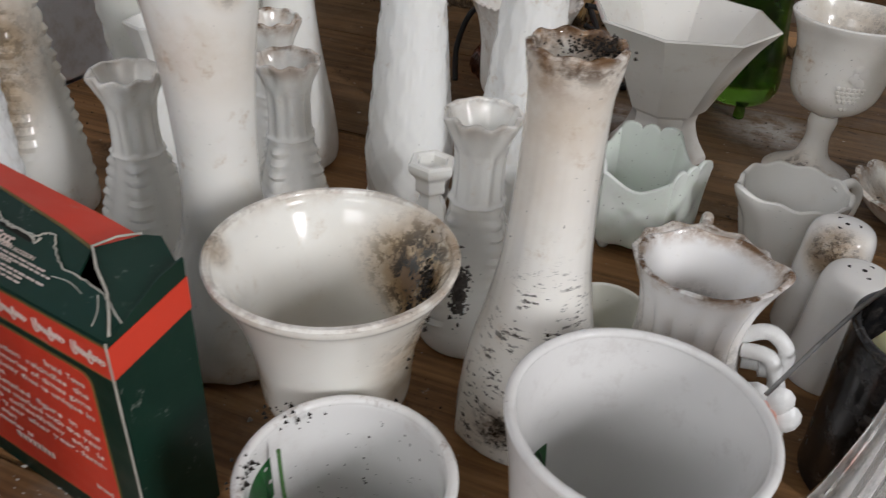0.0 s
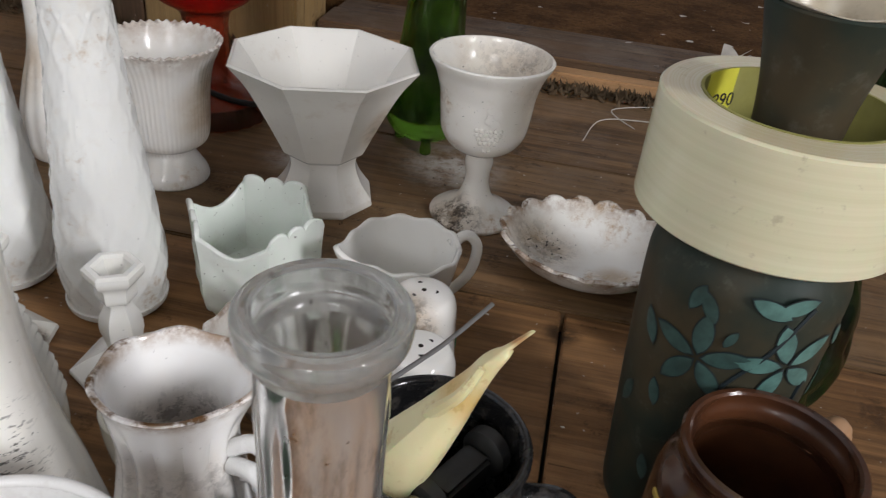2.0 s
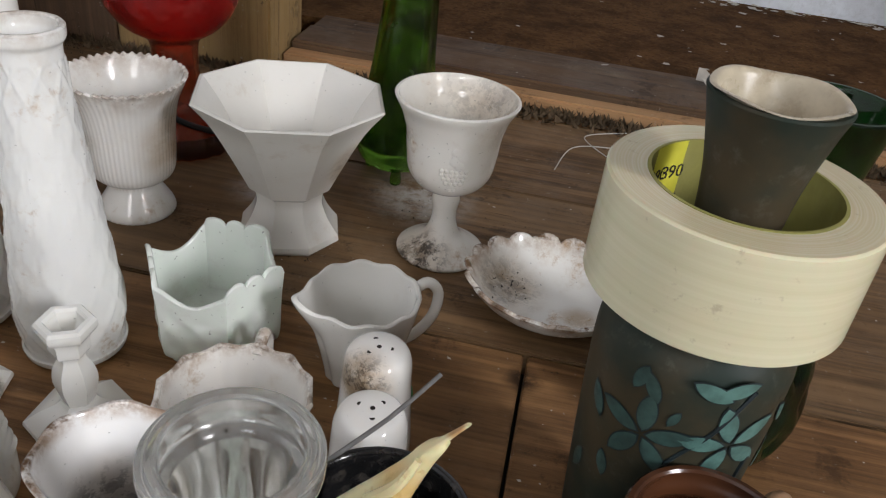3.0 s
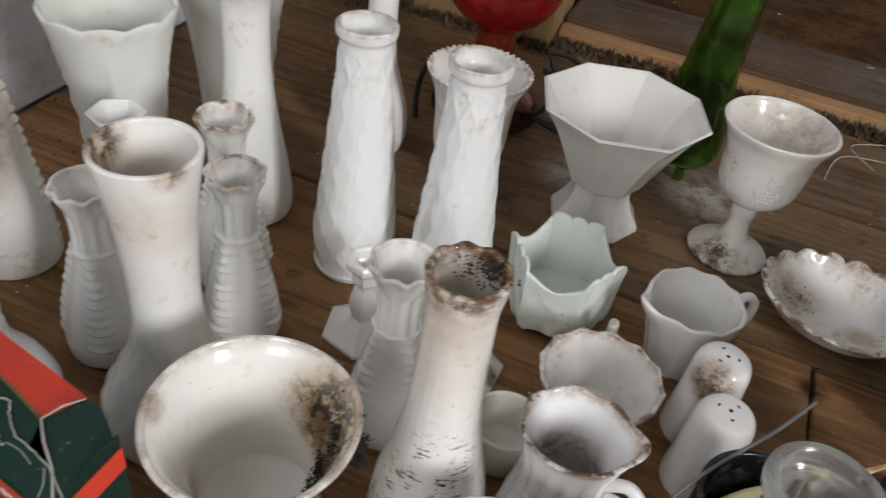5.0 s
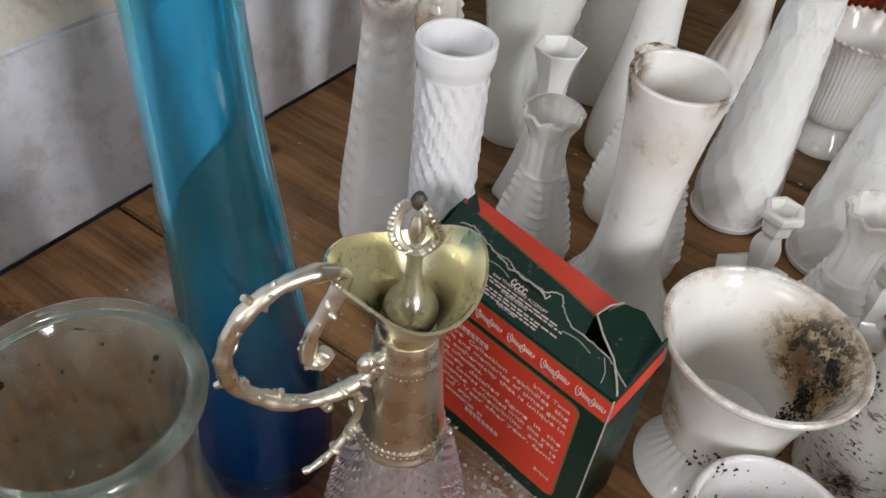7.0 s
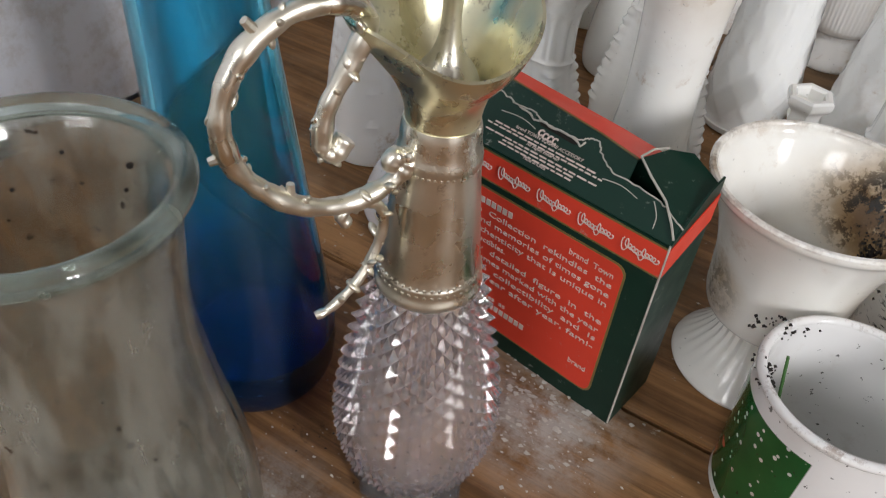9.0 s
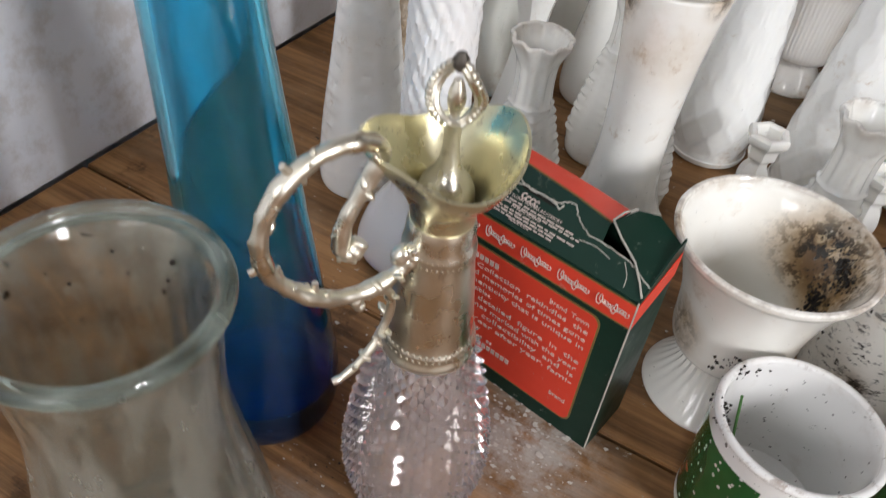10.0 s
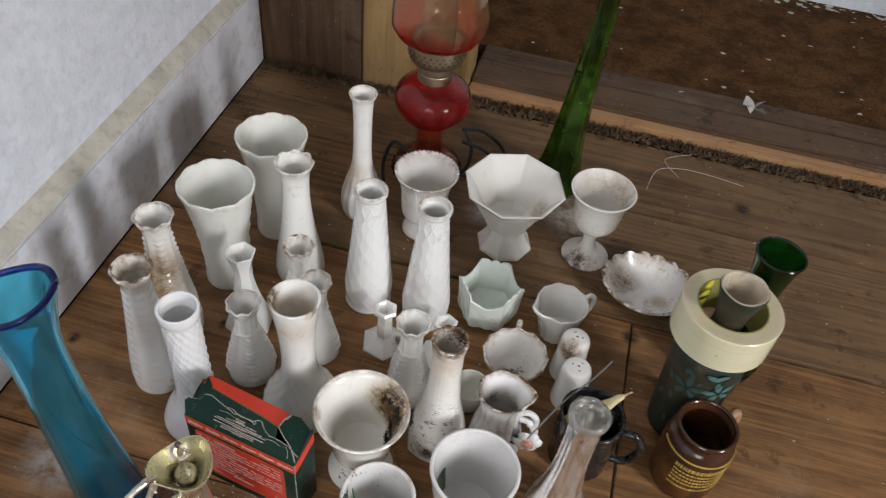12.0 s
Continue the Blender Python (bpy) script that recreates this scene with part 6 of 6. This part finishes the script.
    handle_run = rel((-0.1060, 0.2310, 0.1660), (-0.1090, 0.2300, 0.1690), (-0.1085, 0.2300, 0.1740), (-0.1075, 0.2310, 0.1800), (-0.1045, 0.2335, 0.1870), (-0.1020, 0.2360, 0.1930), (-0.1000, 0.2370, 0.1990), (-0.1040, 0.2310, 0.2085), (-0.1130, 0.2220, 0.2080), (-0.1180, 0.2170, 0.2045), (-0.1215, 0.2130, 0.2000), (-0.1240, 0.2100, 0.1940), (-0.1255, 0.2080, 0.1870), (-0.1250, 0.2085, 0.1800), (-0.1225, 0.2110, 0.1680), (-0.1195, 0.2140, 0.1630), (-0.1150, 0.2180, 0.1580), (-0.1110, 0.2210, 0.1545), (-0.1020, 0.2300, 0.1510), (-0.0895, 0.2410, 0.1575), (-0.0935, 0.2375, 0.1400), (-0.0955, 0.2350, 0.1300), (-0.0990, 0.2300, 0.1220), (-0.1030, 0.2260, 0.1170))
    handle = part("handle", tube(bmesh.new(), rel((-0.1035, 0.2335, 0.170), (-0.1060, 0.2310, 0.1660), (-0.1090, 0.2300, 0.1690), (-0.1075, 0.2310, 0.1800), (-0.1020, 0.2360, 0.1930), (-0.0990, 0.2370, 0.2030), (-0.1040, 0.2310, 0.2085), (-0.1130, 0.2220, 0.2080), (-0.1215, 0.2130, 0.2000), (-0.1255, 0.2080, 0.1870), (-0.1245, 0.2090, 0.1740), (-0.1195, 0.2140, 0.1630), (-0.1110, 0.2210, 0.1545), (-0.1020, 0.2300, 0.1510), (-0.0945, 0.2370, 0.1530), (-0.0895, 0.2410, 0.1575), (-0.0880, 0.2420, 0.1620), (-0.0915, 0.2390, 0.1630), (-0.0925, 0.2385, 0.1595)), 0.0028, 12, 12, knots), gilt, e, "cast scrolled branch handle")
    part("lower_scroll", tube(bmesh.new(), rel((-0.1020, 0.2300, 0.1440), (-0.1035, 0.2290, 0.1470), (-0.1000, 0.2320, 0.1500), (-0.0950, 0.2360, 0.1480), (-0.0935, 0.2375, 0.1400), (-0.0955, 0.2350, 0.1300), (-0.0990, 0.2300, 0.1220), (-0.1050, 0.2240, 0.1150), (-0.1090, 0.2210, 0.1130)), 0.0019, 10, 6, lambda s: knots(s) * (1 - 0.25 * s)), gilt, handle)
    leaves = bmesh.new()
    rg = random.Random(6)
    dense = [Vector(a).lerp(Vector(b), f) for a, b in zip(handle_run, handle_run[1:]) for f in (0.0, 0.35, 0.7)]
    for p in dense:
        q = bmesh.ops.create_icosphere(leaves, subdivisions=2, radius=1.0)["verts"]
        size = rg.uniform(0.8, 1.15)
        turn = Matrix.Rotation(rg.uniform(0, 6.28), 3, "Z") @ Matrix.Rotation(rg.uniform(0.3, 1.2), 3, "X")
        shift = Vector((rg.gauss(0, 1), rg.gauss(0, 1), rg.gauss(0, 1))).normalized() * 0.0022
        for v in q:
            v.co = turn @ Vector((v.co.x * 0.0013 * size, v.co.y * 0.0010 * size, v.co.z * 0.0026 * size)) + Vector(p) + shift
    part("leaf_relief", leaves, gilt, handle, "cast leaves along the branch")
    for p, q in (((-0.1250, 0.2085, 0.176), (-0.1305, 0.2040, 0.1745)), ((-0.1140, 0.2185, 0.158), (-0.1135, 0.2190, 0.1655)), ((-0.1180, 0.2165, 0.2045), (-0.1215, 0.2130, 0.2110))):
        part("thorn", tube(bmesh.new(), rel(p, (Vector(p) * 0.35 + Vector(q) * 0.65)), 0.0017, 8, 2, lambda s: 1 - 0.35 * s), gilt, handle)


ewer()


# ---- printed carton ----
def carton():
    e = thing("carton", (-0.0550, 0.3258, 0), "torn dark green and red printed cardboard box, top ripped open", "box", turn=-29.0)
    def card(name, color, vary=0.15):
        k = Mat(name)
        col = k.mix(k.ramp(k.noise(30), 0.3, 0.7), color, tuple(c * (1 - vary) for c in color))
        col = k.mix(k.ramp(k.noise(95, 8, 0.82), 0.60, 0.67, 0.0, 0.5), col, (0.36, 0.37, 0.33))
        k.bump(k.noise(200, 3), 0.1, 0.0004)
        return k.done(col, k.ramp(k.noise(40, 5), 0.3, 0.7, 0.34, 0.52), Specular_IOR_Level=0.30)
    green, red = card("green_card", (0.006, 0.031, 0.020)), card("red_card", (0.74, 0.062, 0.032), 0.08)
    gold, white = plain("gold_line", (0.20, 0.15, 0.045), 0.4), plain("white_ink", (0.68, 0.56, 0.50), 0.5, 0.1, 90, 0.05)
    raw = plain("torn_card", (0.52, 0.49, 0.43), 0.9, 0.3, 90, 0.6)
    W, D, HF, HB = 0.0610, 0.0345, 0.1055, 0.1245
    t = 0.0009

    def sheet(name, pts, mat, thick=t, parent=e, label=""):
        """A flat piece of card from its outline, with thickness behind its face."""
        bm = bmesh.new()
        f = bm.faces.new([bm.verts.new(p) for p in pts])
        f.normal_update()
        nrm = f.normal.copy()
        g = bmesh.ops.extrude_face_region(bm, geom=[f])
        for v in [q for q in g["geom"] if isinstance(q, bmesh.types.BMVert)]:
            v.co -= nrm * thick
        return part(name, bm, mat, parent, label, 20)

    front = sheet("front_panel", [(-W, 0, 0), (W, 0, 0), (W, 0, HF), (-W, 0, HF)], green)
    sheet("side_panel", [(W, 0.0011, 0), (W, D, 0), (W, D, HB - 0.004), (W, 0.024, HB - 0.006), (W, 0.0011, HF + 0.001)], green)
    sheet("side_panel", [(-W, D, 0), (-W, 0.0011, 0), (-W, 0.0011, HF), (-W, 0.024, HB - 0.006), (-W, D, HB - 0.004)], green)
    sheet("back_panel", [(W - 0.001, D, 0), (-W + 0.001, D, 0), (-W + 0.001, D, HB - 0.010), (W - 0.016, D, HB - 0.012), (W - 0.001, D, HB - 0.014)], green)
    sheet("bottom_panel", [(-W + 0.001, 0.0012, 0.0012), (-W + 0.001, D - 0.0012, 0.0012), (W - 0.001, D - 0.0012, 0.0012), (W - 0.001, 0.0012, 0.0012)], green)
    # sloping top flap with a ripped hang slot and edge
    rg = random.Random(2)
    slope = Vector((0, 0.0218, 0.0145))
    def up(x, s):
        return Vector((x, 0.0006, HF + 0.0006)) + slope * s
    edge = [(W - 0.001, 0.0), (W - 0.001, 0.30), (0.0500, 0.50), (0.0340, 0.55), (0.0245, 0.58), (0.0180, 0.74), (0.0135, 0.90), (0.0090, 0.86), (0.0070, 0.76), (-0.0040, 0.75), (-0.0120, 0.78), (-0.0180, 0.86), (-0.0260, 0.82), (-0.0340, 0.90), (-0.0430, 0.98), (-0.0500, 0.92), (-0.0540, 0.66), (-W - 0.004, 0.56), (-W - 0.006, 0.44), (-W + 0.001, 0.0)]
    flap = sheet("top_flap", [up(x, s) for x, s in edge], green, label="ripped green top flap")
    tear = []
    for (x0, s0), (x1, s1) in zip(edge[1:], edge[2:-1]):
        for q in range(7):
            f = q / 7
            tear.append(up(x0 + (x1 - x0) * f + rg.gauss(0, 0.0004), s0 + (s1 - s0) * f + rg.gauss(0, 0.012)))
    part("torn_edge", tube(bmesh.new(), tear, 0.00034, 6, 1), raw, e, "pale torn cardboard edge")
    under = Vector((0, 0.0004, -0.0009))
    fold = [up(-W + 0.003, 1.25) + under, up(0.0125, 1.02) + under, up(0.0310, 0.92) + under]
    drop = [Vector((0, 0.0125, -0.0040)), Vector((0, 0.0190, -0.0056)), Vector((0, 0.0215, -0.0062))]
    back_flap = sheet("back_flap", [up(-W + 0.003, 0.45) + under, up(0.0340, 0.30) + under, fold[2], fold[1], fold[0]], green, label="green and red printed back flap")
    for nm, g, lift in (("back_strip", 0.0, 0.0), ("gold_border", 0.02, 0.0003), ("red_print", 0.10, 0.0005)):
        m_ = {"back_strip": green, "gold_border": gold, "red_print": red}[nm]
        near_edge = [p + d * g + Vector((0, 0, lift)) for p, d in zip(fold, drop)]
        far_edge = [p + d + Vector((0, 0, lift)) for p, d in zip(fold, drop)]
        sheet(nm, near_edge + far_edge[::-1], m_, 0.0001 if lift else t, back_flap)
    sheet("corner_flap", [(W - 0.0005, 0.002, HF + 0.002), (W - 0.0003, D - 0.002, HB - 0.007), (W - 0.0160, 0.0395, HF + 0.0150), (0.0350, 0.0400, HF + 0.0115), (0.0318, 0.0215, HF + 0.0145), (0.0500, 0.0115, HF + 0.0085)], green, label="bent green side flap")
    part("torn_edge", tube(bmesh.new(), [(W - 0.0005, 0.002, HF + 0.0025), (0.0500, 0.0115, HF + 0.0092), (0.0318, 0.0215, HF + 0.0152), (0.0345, 0.0395, HF + 0.0122)], 0.0005, 6, 2), raw, e)
    sheet("corner_flap", [(-W + 0.0005, 0.006, HF + 0.004), (-W + 0.009, 0.0170, HF + 0.013), (-W + 0.014, 0.0290, HF + 0.019), (-W + 0.006, 0.0350, HF + 0.022), (-W - 0.001, D - 0.004, HF + 0.010)], green, label="bent green side flap")
    nrm_f = Vector((0, -slope.z, slope.y)).normalized()
    # no cut here: a dark sheet paints the slot's shade on the flap
    sheet("hang_slot_shade", [up(x, q) + nrm_f * 0.0003 for x, q in ((-0.0130, 0.745), (-0.0110, 0.69), (0.0060, 0.66), (0.0080, 0.72), (-0.0020, 0.74))], M_GAP, 0.0001, flap, "dark sheet laid on as the shade of a punched hang slot")
    ring = [up(x, q) + nrm_f * 0.0004 for x, q in ((-0.0240, 0.80), (-0.0180, 0.78), (-0.0150, 0.72), (-0.0110, 0.76), (-0.0060, 0.73), (-0.0020, 0.76), (0.0060, 0.73), (0.0085, 0.68), (0.0095, 0.78))]
    part("torn_edge", tube(bmesh.new(), ring, 0.0005, 6, 3, lambda q: 0.5 + 0.6 * abs(math.sin(q * 31))), raw, flap, "ripped paper round the hang slot")
    for run in (((0.046, 0.46), (0.050, 0.28), (0.0515, 0.10)), ((-0.030, 0.62), (-0.020, 0.66), (-0.012, 0.60)), ((0.024, 0.40), (0.032, 0.44), (0.040, 0.38))):
        part("crease", tube(bmesh.new(), [up(x, q) + nrm_f * 0.0001 for x, q in run], 0.00022, 5, 4), raw, flap)
    # print on the front: red panel with gold edge, red band
    def plate(name, x0, x1, z0, z1, y, mat, r=0.0, parent=None):
        pts = []
        for cx, cz, a0 in ((x1 - r, z1 - r, 0), (x0 + r, z1 - r, 90), (x0 + r, z0 + r, 180), (x1 - r, z0 + r, 270)):
            for q in range(5 if r else 1):
                a = radians(a0 + (90 * q / 4 if r else 0))
                pts.append((cx + r * math.cos(a), y, cz + r * math.sin(a)))
        bm = bmesh.new()
        bm.faces.new([bm.verts.new(p) for p in pts])
        g = bmesh.ops.extrude_face_region(bm, geom=bm.faces[:])
        for v in [q for q in g["geom"] if isinstance(q, bmesh.types.BMVert)]:
            v.co.y += 0.00012
        return part(name, bm, mat, parent or front, angle=20)
    plate("gold_border", -0.0530, 0.0485, 0.0100, 0.0870, -0.00020, gold, 0.005)
    panel = plate("red_print", -0.0520, 0.0475, 0.0110, 0.0860, -0.00040, red, 0.0045)
    plate("gold_border", -W + 0.0002, W - 0.0002, 0.0900, 0.1050, -0.00020, gold)
    band = plate("red_band", -W + 0.0002, W - 0.0002, 0.0910, 0.1042, -0.00040, red)
    bm = block(bmesh.new(), (W + 0.0001, 0.0, 0.0910), (W + 0.0005, D, 0.1042))
    for v in bm.verts:
        v.co.z += v.co.y * 0.25
    part("red_band", bm, red, e)
    # maker's marks on the band as plain flowing strokes
    for q in range(6):
        x = -0.0535 + q * 0.0200
        pts = [(x - 0.003 + 0.0150 * s / 90 - 0.0010 * math.sin(s * 0.70), -0.0007, 0.0974 + (0.0030 if s < 12 or 46 < s < 57 else 0.0011) * math.cos(s * 0.70) + 0.0004 * math.sin(s * 0.11)) for s in range(91)]
        part("band_mark", tube(bmesh.new(), pts, 0.00026, 5, 1), white, band)
    lines = [("T", "he", "brand  Town"), ("", "Square  Collection  rekindles  the", ""), ("", "spirit and memories of times gone", ""), ("", "by with authenticity that is unique in", ""), ("", "Christmas collectibles.", ""), ("", "Each  finely  detailed  figure  in  the", ""), ("", "collection comes marked with the year", ""), ("", "to  enhance  collectibility  and  is", ""), ("", "to display. Year after year, fami-", ""), ("", "lies  alike  will  enjoy", ""), ("", "charming  accessories  as", ""), ("", "growing", "brand"), ("", "Collection.", "")]
    for row, (big, left, right) in enumerate(lines):
        z = 0.0785 - row * 0.00515
        face = lambda x, zz: Matrix.Translation((x, -0.00062, zz)) @ pose(0, 0, 0, 90, 0, 0)
        if big:
            part("lettering", text_mesh(big, 0.011, "LEFT"), white, panel, flat=True).matrix_basis = face(-0.0500, z - 0.0045)
        if left and not right:
            bm = text_mesh(left, 0.0041, "LEFT")
            xs = [v.co.x for v in bm.verts]
            x_left = -0.0395 if row < 3 else -0.0490
            want = 0.0440 - x_left if row not in (4, 9, 10, 12) else None
            s = want / (max(xs) - min(xs)) if want else 1.12
            for v in bm.verts:
                v.co.x *= s
            part("lettering", bm, white, panel, flat=True).matrix_basis = face(x_left, z)
        elif right:
            if left:
                part("lettering", text_mesh(left, 0.0040, "LEFT"), white, panel, flat=True).matrix_basis = face(-0.0395 if row == 0 else -0.049, z)
            x0 = -0.030 if row == 0 else -0.014
            for q in range(8):
                b2 = block(bmesh.new(), (x0 + q * 0.0030, -0.00074, z), (x0 + q * 0.0030 + 0.0022, -0.00050, z + 0.0030))
                part("lettering_bar", b2, white, panel)
            part("lettering", text_mesh(right, 0.0041, "RIGHT"), white, panel, flat=True).matrix_basis = face(0.0440, z)
    # small print on the sloping flap
    tilt = math.degrees(math.atan2(slope.z, slope.y))
    def on_flap(x, s):
        nrm = Vector((0, -slope.z, slope.y)).normalized()
        return Matrix.Translation(up(x, s) + nrm * 0.0006) @ pose(0, 0, 0, tilt, 0, 0)
    for q in range(4):
        pts = [(-0.0035 + q * 0.0024 + 0.0011 * math.cos(a), 0.0013 * math.sin(a) + (0.0006 if q == 0 else 0.0), 0.0) for a in [0.8 + k * 0.55 for k in range(10)]]
        part("flap_mark", tube(bmesh.new(), pts, 0.00042, 5, 1), white, flap).matrix_basis = on_flap(-0.005, 0.56)
    for s, body, size in ((0.465, "brand TOWN SQUARE ACCESSORY", 0.0021), (0.300, "All Rights Reserved", 0.0020), (0.08, "Made in China", 0.0019)):
        part("lettering", text_mesh(body, size), white, flap, flat=True).matrix_basis = on_flap(-0.003, s)
    for s, w in ((0.41, 0.050), (0.355, 0.056), (0.245, 0.054), (0.19, 0.034), (0.13, 0.036)):
        x = -0.004 - w / 2
        while x < -0.004 + w / 2:
            l = rg.uniform(0.0015, 0.0045)
            part("lettering_bar", block(bmesh.new(), (0, -0.0003, -0.0001), (l, 0.0004, 0.0001)), white, flap).matrix_basis = on_flap(x, s)
            x += l + 0.0008
    for run in ([(W, 0, 0.0), (W, 0, 0.05), (W, 0, HF)],):
        part("worn_edge", tube(bmesh.new(), [(p[0] - 0.0001, p[1] - 0.0001, p[2] + 0.001) for p in run], 0.00045, 6, 6), raw, e, "scuffed pale corner edge")


carton()

# dark grit on the planks
rng = random.Random(31)
spots = [((*room(rng.uniform(-0.46, 0.8), rng.uniform(0.0, 1.02)).xy, 0.0004), (0.012, 0.012, 0.0001)) for q in range(60)]
crumbs("floor_grit", (0, 0, 0), spots, 800, 0.0008, "dark grit and crumbs scattered on the planks", 33)
crumbs("corner_dirt", (0, 0, 0), [((*room(-0.40 + 0.1 * rng.random(), 1.0).xy, 0.001), (0.03, 0.012, 0.001)), ((*room(-0.455, 0.7).xy, 0.001), (0.03, 0.08, 0.0006)), ((*room(-0.455, 0.95).xy, 0.001), (0.012, 0.05, 0.0008))], 500, 0.0012, "dark dirt along the foot of the wall", 34)

# a torn moth-like scrap and threads beyond the threshold
scrap = thing("paper_scrap", (0.735, 0.985, 0.0225), "crumpled grey and white paper scrap on the brown floor", "paper")
rng = random.Random(21)
for q in range(4):
    bm = bmesh.new()
    a = q * 1.5 + 0.3
    top = [bm.verts.new((0.02 * t * math.cos(a + 0.5 * (t - 0.5)) , 0.02 * t * math.sin(a), 0.004 + 0.012 * t * rng.uniform(0.2, 1.0))) for t in (0.0, 0.4, 0.8, 1.1)]
    low = [bm.verts.new((0.02 * t * math.cos(a + 0.7), 0.02 * t * math.sin(a + 0.7), 0.0003)) for t in (0.1, 0.45, 0.8, 1.0)]
    for i in range(3):
        bm.faces.new((top[i], top[i + 1], low[i + 1], low[i]))
    g = bmesh.ops.extrude_face_region(bm, geom=bm.faces[:])
    for v in [x for x in g["geom"] if isinstance(x, bmesh.types.BMVert)]:
        v.co.z += 0.0004
    part("fold", bm, M_FLAKE, scrap)
for pts in ([(0.50, 0.80, 0.001), (0.53, 0.845, 0.002), (0.57, 0.85, 0.001), (0.61, 0.835, 0.002), (0.66, 0.81, 0.001)], [(0.56, 0.83, 0.001), (0.55, 0.87, 0.003), (0.60, 0.885, 0.002)]):
    single("loose_thread", tube(bmesh.new(), pts, 0.0006, 5, 8), M_FLAKE, (0, 0, 0), "loose pale thread from the frayed carpet", "thread")
